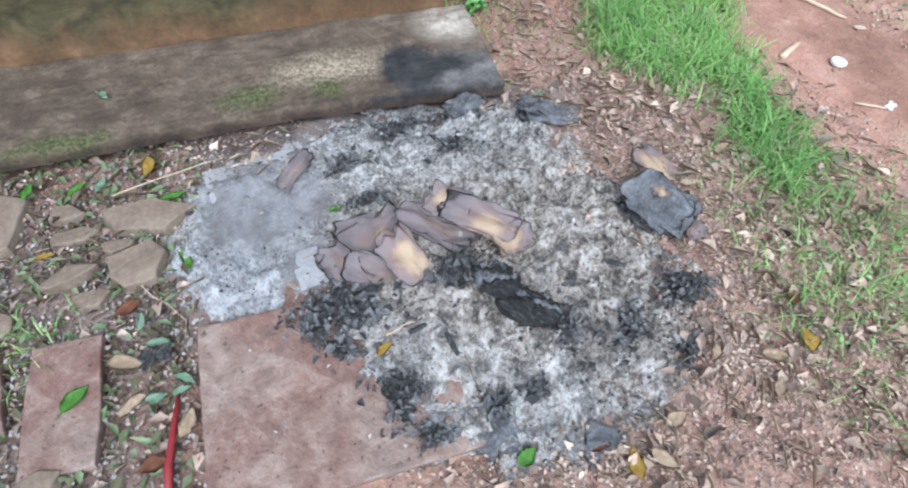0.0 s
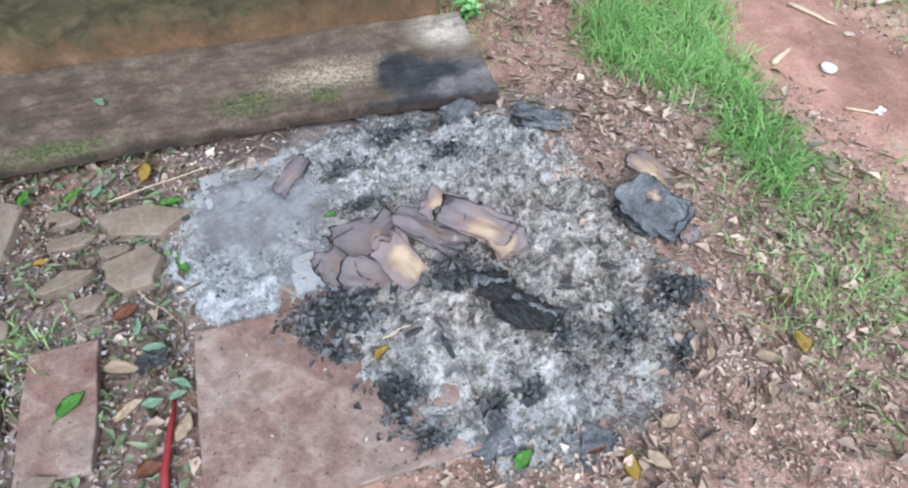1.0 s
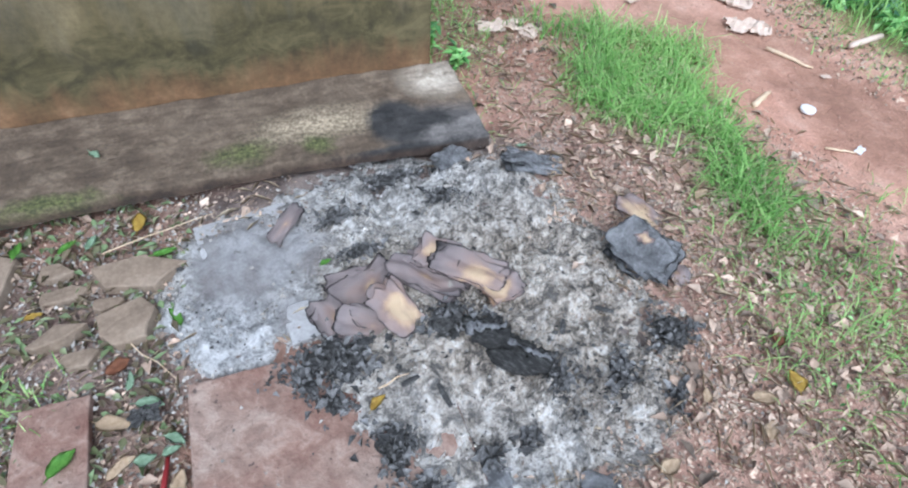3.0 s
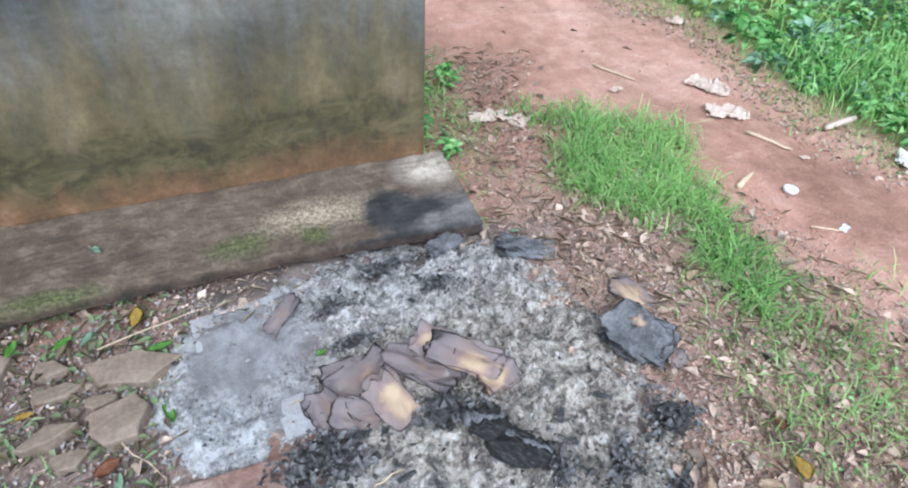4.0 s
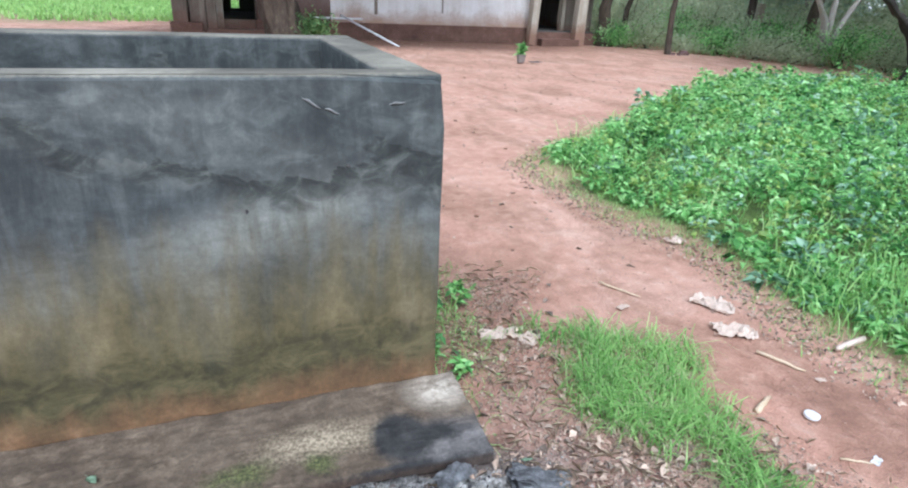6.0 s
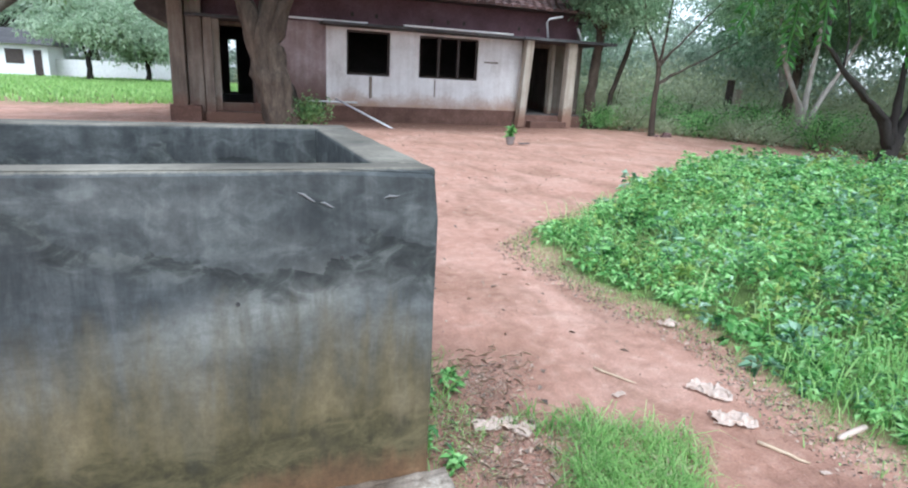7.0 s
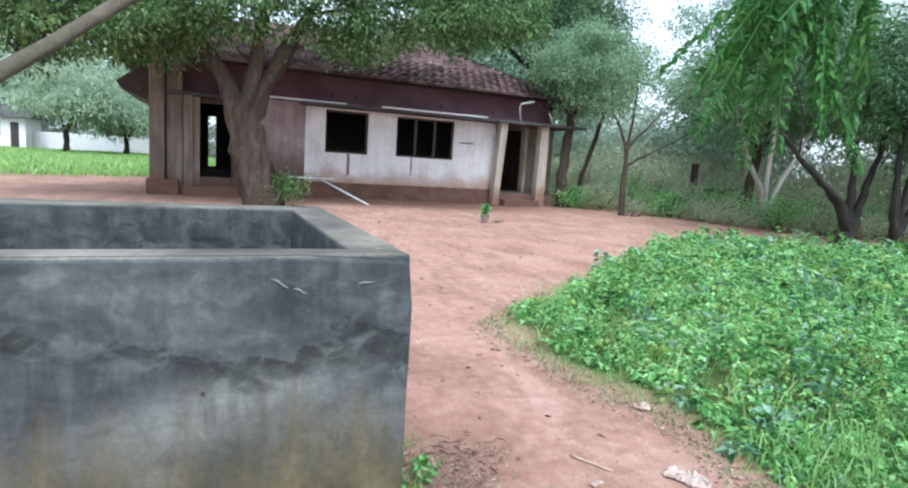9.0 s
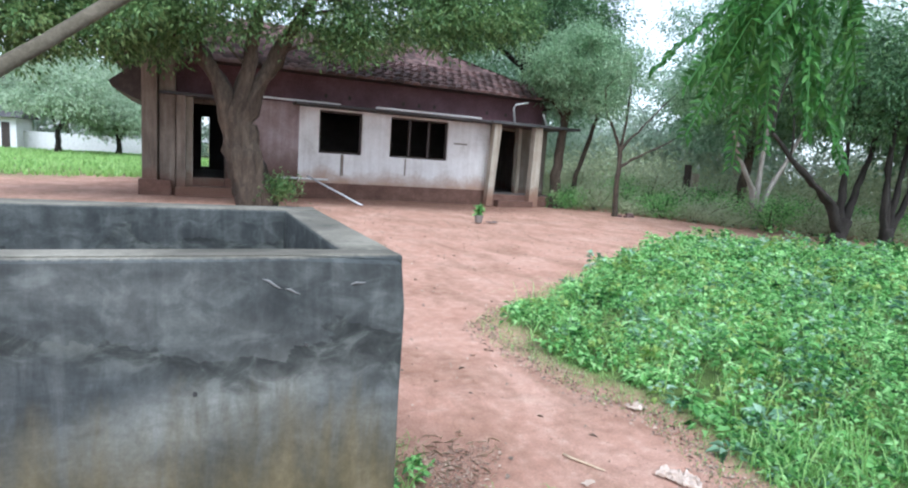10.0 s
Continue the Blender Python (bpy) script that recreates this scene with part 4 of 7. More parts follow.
sheet("burnt_book", "dark grey burnt paper bundle below the apron", on_heap(0.17, 1.58, 0.01), (0.2, 0.09), -12, (2, 6), 0.2, 0.9, 10, M_GREYCHAR, 4, cat="paper")
sheet("burnt_page", "grey burnt paper against the apron", on_heap(-0.09, 1.66, 0.02), (0.16, 0.06), 28, (14, 8), 0.2, 0.9, 11, M_GREYCHAR, 2)
sheet("burnt_page", "grey burnt paper sheet at heap edge", on_heap(-0.12, 0.565, 0.008), (0.16, 0.09), -5, (2, 4), 0.15, 0.9, 12, M_GREYCHAR, 2)
sheet("burnt_page", "small grey burnt paper near slab", on_heap(-0.37, 0.66, 0.008), (0.1, 0.09), 30, (4, 4), 0.15, 0.9, 13, M_GREYCHAR, 2)
sheet("burnt_page", "brown scorched scrap on ash-coated slab", (-0.645, 1.53, 0.036), (0.055, 0.16), -42, (2, 2), 0.1, 0.75, 14)
sheet("burnt_page", "brown scorched scrap lying in dry litter", (0.37, 1.03, 0.012), (0.06, 0.08), 20, (4, 4), 0.2, 0.5, 15)


def char_lump(at, size, turn, seed, label="black charred paper clump in the ash"):
    """A crumbling black clump: a few crumpled layers under many small curled flakes."""
    r = random.Random(seed)
    base = thing("charred_clump", label, "charcoal", at, "charred clumps")
    base.rotation_euler = (0, 0, radians(turn))
    for k in range(3):
        bm = bmesh.new()
        bmesh.ops.create_grid(bm, x_segments=14, y_segments=10, size=0.5)
        o = Vector((r.uniform(0, 50), r.uniform(0, 50), k * 3))
        for v in bm.verts:
            p = v.co.copy()
            n = noise.noise_vector(p * 3.2 + o)
            fall = (1 - 0.16 * k) * (1 - 0.35 * (p.x * p.x + p.y * p.y) * 2)
            v.co = Vector((p.x * size[0] * fall, p.y * size[1] * fall, size[2] * (0.3 * k + 0.9 * n.z + 0.6 * noise.noise(p * 8 + o) + 0.45 * noise.noise(p * 17 + o)) * (1 - 1.3 * (p.x ** 2 + p.y ** 2))))
            v.co += Vector((n.x, n.y, 0)) * 0.2 * size[0]
        bmesh.ops.solidify(bm, geom=bm.faces[:], thickness=-0.002)
        part("charred_layer", bm, M_CHAR, base)
    q = np.random.default_rng(seed)
    m = int(100 + 16000 * size[0] * size[1])
    c = q.normal(0, 0.36, (m, 3)) * [size[0], size[1], 0]
    c[:, 0] += 0.35 * size[0] * np.sin(c[:, 1] / size[1] * 5 + seed)
    d2 = (c[:, 0] / size[0]) ** 2 + (c[:, 1] / size[1]) ** 2
    c[:, 2] = size[2] * (0.2 + 0.7 * np.exp(-3 * d2)) * q.uniform(0.3, 1.3, m)
    s_len = q.uniform(0.005, 0.02, m) * q.choice([1, 1, 1.7], m)
    crust = leaves("char_crust", c, flat_ways(q, m, 0.6), s_len, s_len * q.uniform(0.3, 0.8, m), M_CHARFLAKE, base, fold=0.4, rng=q)
    tagged(crust, "thin curled black and grey flakes", kind="stuff")
    return base


M_CHARFLAKE = surface("char_flakes", (0.015, 0.015, 0.015), (0.09, 0.089, 0.088), (0.34, 0.335, 0.33), 30, 160, 0.85, 0.004, 0.6, island=0.7)
for i, (cx, cy, sx, sy, sz, tn) in enumerate(((-0.32, 1.06, 0.13, 0.1, 0.06, 10), (-0.63, 1.06, 0.14, 0.1, 0.04, 10), (-0.58, 1.02, 0.1, 0.07, 0.03, 20), (-0.69, 1.01, 0.07, 0.06, 0.03, 70), (-0.545, 0.79, 0.07, 0.11, 0.03, 10),
        (-0.5, 0.69, 0.06, 0.04, 0.02, 0), (-0.64, 0.94, 0.05, 0.05, 0.03, 0), (0.23, 0.86, 0.09, 0.1, 0.035, 30), (0.03, 0.79, 0.08, 0.05, 0.025, 40), (-0.36, 0.715, 0.07, 0.05, 0.03, 0), (-0.19, 1.49, 0.06, 0.04, 0.03, 0),
        (-0.3, 1.64, 0.14, 0.05, 0.02, 0), (-0.47, 1.35, 0.08, 0.025, 0.02, 0), (-0.5, 1.5, 0.07, 0.04, 0.015, 20), (-0.24, 0.73, 0.05, 0.04, 0.02, 30), (-0.12, 0.83, 0.07, 0.06, 0.03, 50), (0.14, 0.7, 0.08, 0.05, 0.02, 20))):
    char_lump(on_heap(cx, cy, 0.004), (sx, sy, sz), tn, 60 + i)
for i, (bx, by, bl, bt) in enumerate(((-0.465, 0.925, 0.045, 10), (-0.05, 0.95, 0.04, 60), (-0.4, 0.87, 0.06, 100), (0.1, 0.98, 0.05, -40))):
    d = Vector((math.cos(radians(bt)), math.sin(radians(bt)), 0.1)) * bl / 2
    c = Vector(on_heap(bx, by, 0.012))
    tagged(part("charred_stick", tube(bmesh.new(), [c - d, c, c + d], (0.006, 0.008, 0.005), 7, 0.4), M_CHAR), "short black charred stick on the ash", "charcoal")


# ---- slab and stones ----
def slab(label, x0, x1, y0, y1, z, mat, seed, turn=0.0):
    bm = box((-(x1 - x0) / 2, -(y1 - y0) / 2, -0.03), ((x1 - x0) / 2, (y1 - y0) / 2, 0.0), 0.004, 0, 0)
    bmesh.ops.subdivide_edges(bm, edges=bm.edges[:], cuts=9, use_grid_fill=True)
    for v in bm.verts:
        v.co += noise.noise_vector(v.co * 11 + Vector((seed, 0, 0))) * 0.005
    ob = part("paving_slab", bm, mat)
    ob.location, ob.rotation_euler = ((x0 + x1) / 2, (y0 + y1) / 2, z), (0, 0, radians(turn))
    return tagged(ob, label, "slab")


slab("square red cement paving slab dusted with ash", -0.955, -0.37, 0.645, 1.095, 0.03, M_SLAB, 1, -1.5)
slab("cement paving slab coated with pale ash", -0.88, -0.57, 1.31, 1.64, 0.012, M_ASHSLAB, 2, 6)
slab("small broken slab powdered white with ash", -0.705, -0.63, 1.14, 1.26, 0.022, M_ASHSLAB, 3, 4)
slab("broken red cement slab piece among leaf litter", -1.31, -1.16, 0.85, 1.16, 0.018, M_SLAB, 4, -2)
slab("red cement slab piece at the litter edge", -1.75, -1.36, 0.95, 1.2, 0.016, M_SLAB, 5, 8)


def stone(at, size, turn, seed, label):
    bm = bmesh.new()
    r = random.Random(seed)
    n = r.randint(5, 7)
    ring = []
    for k in range(n):
        a, q = 6.283 * k / n + r.uniform(-0.35, 0.35), r.uniform(0.72, 1.15)
        ring.append((math.cos(a) * q, math.sin(a) * q))
    lo = [bm.verts.new((x * size[0] / 2 * 1.04, y * size[1] / 2 * 1.04, -0.01)) for x, y in ring]
    hi = [bm.verts.new((x * size[0] / 2, y * size[1] / 2, size[2] * r.uniform(0.8, 1.1))) for x, y in ring]
    bm.faces.new(hi)
    bm.faces.new(list(reversed(lo)))
    for k in range(n):
        bm.faces.new((lo[k], lo[(k + 1) % n], hi[(k + 1) % n], hi[k]))
    bmesh.ops.bevel(bm, geom=bm.edges[:], offset=0.003, segments=1, affect="EDGES")
    bmesh.ops.triangulate(bm, faces=[f for f in bm.faces if len(f.verts) > 4])
    bmesh.ops.subdivide_edges(bm, edges=[e for e in bm.edges if e.calc_length() > 0.03], cuts=2, use_grid_fill=True)
    for v in bm.verts:
        v.co += noise.noise_vector(v.co * 14 + Vector((seed, 0, 0))) * 0.009
    ob = part("flat_stone", bm, M_STONE)
    ob.location, ob.rotation_euler = at, (0, 0, radians(turn))
    return tagged(ob, label, "stone", "flat stones beside the apron")


STONES = ((-1.47, 1.55, 0.3, 0.26, 0.03, 20), (-1.04, 1.495, 0.27, 0.13, 0.03, -4), (-1.08, 1.335, 0.17, 0.16, 0.035, 10), (-1.225, 1.345, 0.14, 0.07, 0.04, 20), (-1.19, 1.27, 0.1, 0.06, 0.02, 0),
          (-1.22, 1.48, 0.16, 0.05, 0.018, 5), (-1.25, 1.57, 0.09, 0.07, 0.02, 0), (-1.28, 0.84, 0.11, 0.06, 0.03, 15), (-1.4, 1.25, 0.13, 0.09, 0.015, 30), (-1.12, 1.42, 0.1, 0.05, 0.02, 0))
for i, (sx, sy, sw, sd, sh, tn) in enumerate(STONES):
    stone((sx, sy, -0.004), (sw, sd, sh), tn, 200 + i, "flat tan broken stone lying in leaf litter" if sw > 0.12 else "small tan stone chip lying in leaf litter")


# ---- fallen leaves ----
def fallen_leaf(at, length, width, turn, mat, label, curl=0.5, tilt=8, seed=0):
    bm = bmesh.new()
    rows = []
    n = 13
    r = random.Random(seed)
    bend = r.uniform(-0.5, 0.5)
    for i in range(n + 1):
        f = i / n
        g = max(0.0, (f - 0.16) / 0.84)
        w = width / 2 * max(0.035, 1.9 * g ** 0.62 * (1 - g) ** 0.85 * (1 + 0.1 * math.sin(11 * f + seed)))
        z = curl * length * 0.3 * (f - 0.5) ** 2 + 0.002
        row = []
        for s in (-1, -0.5, 0, 0.5, 1):
            row.append(bm.verts.new(((f - 0.5) * length, s * w * (1 + 0.12 * r.uniform(-1, 1)) + bend * length * (f - 0.5) ** 2, z + abs(s) * w * curl * 0.6 + r.uniform(-1, 1) * 0.0022)))
        rows.append(row)
    for a, b in zip(rows, rows[1:]):
        for k in range(4):
            bm.faces.new((a[k], b[k], b[k + 1], a[k + 1]))
    bmesh.ops.solidify(bm, geom=bm.faces[:], thickness=-0.0008)
    ob = part("fallen_leaf", bm, mat, smooth=True)
    ob.location, ob.rotation_euler = at, (radians(r.uniform(-tilt, tilt)), radians(r.uniform(-tilt, tilt)), radians(turn))
    return tagged(ob, label, "leaf")


LEAF_KINDS = {"y": (M_YLEAF, "yellow dead leaf curled on the ground"), "t": (M_TLEAF, "dry tan leaf lying on the ground"), "r": (M_RLEAF, "reddish brown dry leaf lying on the ground"),
              "g": (M_GLEAF, "bright green fallen leaf on the ground"), "p": (M_PLEAF, "pale green upturned leaf in leaf litter")}
LEAVES = (("y", -1.03, 1.665, 0.08, 0.06, 80), ("y", -0.553, 0.905, 0.06, 0.032, 35), ("y", 0.455, 0.63, 0.075, 0.06, 70), ("y", -0.11, 0.5, 0.08, 0.05, 80), ("y", -1.29, 1.42, 0.05, 0.035, 20),
          ("g", -0.975, 1.53, 0.075, 0.04, 10), ("g", -0.96, 1.32, 0.08, 0.035, 110), ("g", -1.213, 1.0, 0.085, 0.06, 50), ("g", -0.57, 1.355, 0.04, 0.03, 20), ("g", -1.34, 1.65, 0.08, 0.04, 80), ("g", -0.33, 0.585, 0.06, 0.05, 30),
          ("g", -1.22, 1.63, 0.07, 0.045, 35), ("p", -1.16, 1.63, 0.06, 0.035, 60), ("p", -1.035, 1.09, 0.08, 0.045, -20), ("p", -0.985, 0.985, 0.06, 0.035, -35), ("p", -1.05, 0.955, 0.055, 0.04, 0), ("p", -0.995, 0.957, 0.05, 0.03, 10),
          ("t", -1.115, 1.065, 0.095, 0.06, -25), ("t", -1.1, 0.955, 0.085, 0.04, 30), ("r", -1.1, 1.205, 0.07, 0.06, 20), ("t", -0.985, 0.87, 0.08, 0.05, 60), ("r", -1.06, 0.81, 0.07, 0.05, 10), ("p", -1.07, 1.155, 0.06, 0.025, 75),
          ("t", 0.21, 0.675, 0.05, 0.035, 50), ("t", 0.34, 0.625, 0.07, 0.055, -30), ("t", 0.58, 1.61, 0.06, 0.035, 80), ("t", 0.52, 1.645, 0.055, 0.03, 20), ("r", 0.57, 1.88, 0.06, 0.04, 0), ("t", 0.635, 1.28, 0.07, 0.045, 20),
          ("t", 0.9, 1.17, 0.075, 0.04, -40), ("t", 0.62, 0.73, 0.05, 0.02, 85), ("t", 0.63, 0.87, 0.06, 0.03, -10), ("r", -0.17, 0.565, 0.06, 0.04, 0), ("t", -0.05, 0.5, 0.08, 0.05, -50), ("t", 0.02, 0.56, 0.07, 0.05, 10),
          ("t", 0.47, 0.97, 0.05, 0.02, 70), ("t", 0.72, 0.78, 0.06, 0.03, 20), ("p", 0.18, 1.68, 0.045, 0.02, -20), ("r", 0.5, 0.75, 0.06, 0.05, 60), ("t", 0.3, 0.55, 0.07, 0.045, 40), ("p", -1.12, 1.9, 0.05, 0.035, -50), ("t", -0.69, 1.045, 0.05, 0.03, 60))
for i, (k, lx, ly, ln, wd, tn) in enumerate(LEAVES):
    zz = 0.005 + float(ground_height(np.array(lx), np.array(ly)))
    if on_slab(lx, ly):
        zz = max(0.033, on_heap(lx, ly, 0.012)[2])
    elif ly > 1.71 and lx < 0.06:
        zz = 0.113
    elif float(ash_cover(np.array(lx), np.array(ly))) > 0.3:
        zz = on_heap(lx, ly, 0.006)[2]
    else:
        zz += 0.03 if lx < -0.9 else 0.014
    fallen_leaf((lx, ly, zz), ln, wd, tn, LEAF_KINDS[k][0], LEAF_KINDS[k][1], 0.5, 9, i)


def litter_zone(x, y):
    a = soft(ellipse(x, y, 0.45, 1.05, 0.7, 0.95), 0.6, 1.2) * (1 - 0.9 * ash_cover(x, y))
    b = soft(ellipse(x, y, -1.12, 1.3, 0.78, 0.62), 0.75, 1.1) * ((x < -0.96) | (y > 1.15)) * (1 - ash_cover(x, y)) * (y < 1.78) * 0.4
    c = np.maximum(0.6 * soft(ellipse(x, y, 0.38, 2.7, 0.42, 1.3) + 0.2 * wave(x, y, 7, 28), 0.5, 1.2), 0.5 * soft(np.abs(x - path_edge(y) + 0.18), 0.03, 0.22) * (y > 1.2))
    e = soft(ellipse(x, y, -0.35, 0.48, 0.6, 0.17), 0.6, 1.15)
    return np.maximum(np.maximum(np.maximum(a, b), c), e) * (1 - (y > 1.69) * (x < 0.08) * (x > -0.4)) * (1 - (y > 1.78) * (x < 0.08)) * (1 - (y > 0.64) * (y < 1.125) * (x > -0.96) * (x < -0.37))


x, y, r = scatter(110000, -1.9, 1.5, 0.25, 3.0, litter_zone, 42)
lt = leaves("leaf_litter", np.stack([x, y, ground_height(x, y) + r.uniform(0.002, 0.016, len(x))], 1), flat_ways(r, len(x), 0.35), r.uniform(0.005, 0.02, len(x)) * r.choice([0.7, 1.0, 2.0], len(x), p=[0.5, 0.42, 0.08]), r.uniform(0.004, 0.012, len(x)), M_LITTER, rng=r)
tagged(lt, "dry brown leaf litter and chips over the soil", "leaf litter", kind="stuff")
x, y, r = scatter(1700, -1.85, -0.9, 0.5, 1.78, lambda a, b: 0.9 * ((a < -0.97) | (b > 1.4)), 64)
l5 = leaves("fallen_leaflets", np.stack([x, y, ground_height(x, y) + r.uniform(0.008, 0.03, len(x))], 1), flat_ways(r, len(x), 0.3), r.uniform(0.012, 0.05, len(x)), r.uniform(0.008, 0.02, len(x)), M_WILT, fold=0.3, rng=r)
tagged(l5, "wilted green and brown leaflets among the stones", "leaf litter", kind="stuff")
x, y, r = scatter(2400, -1.9, 1.5, 0.25, 2.6, litter_zone, 63)
l4 = leaves("dry_leaves", np.stack([x, y, ground_height(x, y) + r.uniform(0.006, 0.02, len(x))], 1), flat_ways(r, len(x), 0.3), r.uniform(0.025, 0.06, len(x)), r.uniform(0.015, 0.032, len(x)), M_LITTER, fold=0.3, rng=r)
tagged(l4, "small curled dry leaves in the litter", "leaf litter", kind="stuff")
x, y, r = scatter(12000, -1.9, 1.5, 0.25, 3.2, litter_zone, 43)
tw = leaves("dry_stalks", np.stack([x, y, ground_height(x, y) + r.uniform(0.004, 0.02, len(x))], 1), flat_ways(r, len(x), 0.15), r.uniform(0.02, 0.09, len(x)), r.uniform(0.001, 0.0022, len(x)), M_DRYGRASS, rng=r)
tagged(tw, "thin dry stalks and straw on the soil", "straw", kind="stuff")

x, y, r = scatter(30000, 1.4, 3.2, 1.0, 6.5, lambda a, b: 0.7 * soft(np.abs(a - path_edge(b) + 0.15), 0.03, 0.25), 62)
l3 = leaves("edge_litter", np.stack([x, y, ground_height(x, y) + r.uniform(0.002, 0.012, len(x))], 1), flat_ways(r, len(x), 0.35), r.uniform(0.01, 0.035, len(x)), r.uniform(0.006, 0.018, len(x)), M_LITTER, rng=r)
tagged(l3, "dry leaf litter along the weed bed's edge", "leaf litter", kind="stuff")
x, y, r = scatter(5500, -1.75, -0.85, 0.5, 1.78, lambda a, b: 0.8 * ((a < -0.96) | (b > 1.15)), 54)
lf2 = leaves("ash_specks", np.stack([x, y, ground_height(x, y) + r.uniform(0.004, 0.02, len(x))], 1), flat_ways(r, len(x), 0.4), r.uniform(0.004, 0.02, len(x)), r.uniform(0.004, 0.012, len(x)), M_FLAKE, rng=r)
tagged(lf2, "wind-blown ash specks and scraps over the litter", "ash", kind="stuff")


def clods(name, x, y, size, material, r):
    """Small crumbs of earth or stone: squashed octahedra in one mesh."""
    n = len(x)
    c = np.stack([x, y, ground_height(x, y) + size * 0.2], 1)[:, None, :]
    k = np.array([[1, 0, 0], [0, 1, 0], [-1, 0, 0], [0, -1, 0], [0, 0, 0.7], [0, 0, -0.7]])[None]
    co = c + k * size[:, None, None] * r.uniform(0.6, 1.4, (n, 6, 1)) * 0.5 + r.normal(0, 0.12, (n, 6, 3)) * size[:, None, None]
    t = np.array([[0, 1, 4], [1, 2, 4], [2, 3, 4], [3, 0, 4], [1, 0, 5], [2, 1, 5], [3, 2, 5], [0, 3, 5]])
    return raw_mesh(name, co.reshape(-1, 3), (6 * np.arange(n)[:, None, None] + t[None]).reshape(-1, 3), material)


x, y, r = scatter(26000, -1.1, 0.5, 0.5, 1.75, lambda a, b: ash_cover(a, b) * (1 - ash_film(a, b)) * np.clip(0.015 + 0.6 * char_cover(a, b), 0.015, 1), 57)
cz = r.uniform(0.003, 0.013, len(x)) * r.choice([0.7, 1.0, 1.8], len(x), p=[0.55, 0.38, 0.07])
cr = clods("charcoal_crumbs", x, y, cz, M_CHAR, r)
co = np.empty(len(x) * 18, dtype=np.float32)
cr.data.vertices.foreach_get("co", co)
co = co.reshape(-1, 3)
co[:, 2] += np.repeat(heap_height(x, y) - ground_height(x, y), 6)
cr.data.vertices.foreach_set("co", co.ravel())
tagged(cr, "black charcoal crumbs over the ash", "charcoal", kind="stuff")
x, y, r = scatter(4000, -1.1, 0.55, 0.48, 1.78, lambda a, b: ash_cover(a, b) * (1 - 0.9 * ash_film(a, b)) * np.clip(0.35 + 0.7 * wave(a, b, 13, 59), 0.05, 1), 59)
M_ASHCLOD = surface("pale_ash_crumbs", (0.14, 0.128, 0.11), (0.36, 0.33, 0.285), (0.56, 0.53, 0.47), 9, 90, 1.0, 0.003, 0.5, island=0.25)
ac = clods("ash_crumbs", x, y, r.uniform(0.004, 0.014, len(x)), M_ASHCLOD, r)
co = np.empty(len(x) * 18, dtype=np.float32)
ac.data.vertices.foreach_get("co", co)
co = co.reshape(-1, 3)
co[:, 2] += np.repeat(heap_height(x, y) - ground_height(x, y), 6)
ac.data.vertices.foreach_set("co", co.ravel())
tagged(ac, "pale crumbs of ash heaped together", "ash", kind="stuff")
M_CLOD = surface("soil_crumbs", (0.16, 0.085, 0.055), (0.33, 0.2, 0.145), (0.5, 0.37, 0.29), 20, 120, 0.95, 0.003, 0.5, island=0.35)
x, y, r = scatter(14000, -0.2, 3.2, 0.3, 8.0, lambda a, b: (a > 0.1) * (1 - weed_cover(a, b)) * np.clip(0.25 + 0.4 * wave(a, b, 4, 55), 0.04, 1) * (1 - ash_cover(a, b)), 55)
tagged(clods("soil_crumbs", x, y, r.uniform(0.003, 0.012, len(x)) * r.choice([0.6, 1, 1.8], len(x), p=[0.55, 0.4, 0.05]), M_CLOD, r), "loose crumbs of red soil and grit on the path", "gravel", kind="stuff")
x, y, r = scatter(2600, -1, 11, 2.5, 17.5, lambda a, b: (a > 0.1) * (1 - weed_cover(a, b)) * 0.8, 56)
fl2 = leaves("scattered_leaves", np.stack([x, y, ground_height(x, y) + 0.006], 1), flat_ways(r, len(x), 0.2), r.uniform(0.02, 0.07, len(x)), r.uniform(0.012, 0.035, len(x)), M_LITTER, rng=r)
tagged(fl2, "scattered small dry leaves over the bare yard", "leaf litter", kind="stuff")

# ---- grass and weeds ----
x, y, r = scatter(30000, 0.2, 1.8, 1.0, 2.7, tuft_cover, 44)
gr = grass_blades("grass_tuft", np.stack([x, y, ground_height(x, y)], 1), 0.085, 0.0055, M_GRASS, lean=2.0, rng=r)
tagged(gr, "bright green grass patch beside the dirt path", "grass", kind="stuff")


x, y, r = scatter(9000, 0.2, 1.8, 1.0, 2.7, lambda a, b: tuft_cover(a, b) * 0.9, 58)
dg = grass_blades("dry_grass", np.stack([x, y, ground_height(x, y)], 1), 0.06, 0.004, M_DRYGRASS, lean=2.4, rng=r)
tagged(dg, "dry straw-coloured blades in the grass patch", "grass", kind="stuff")


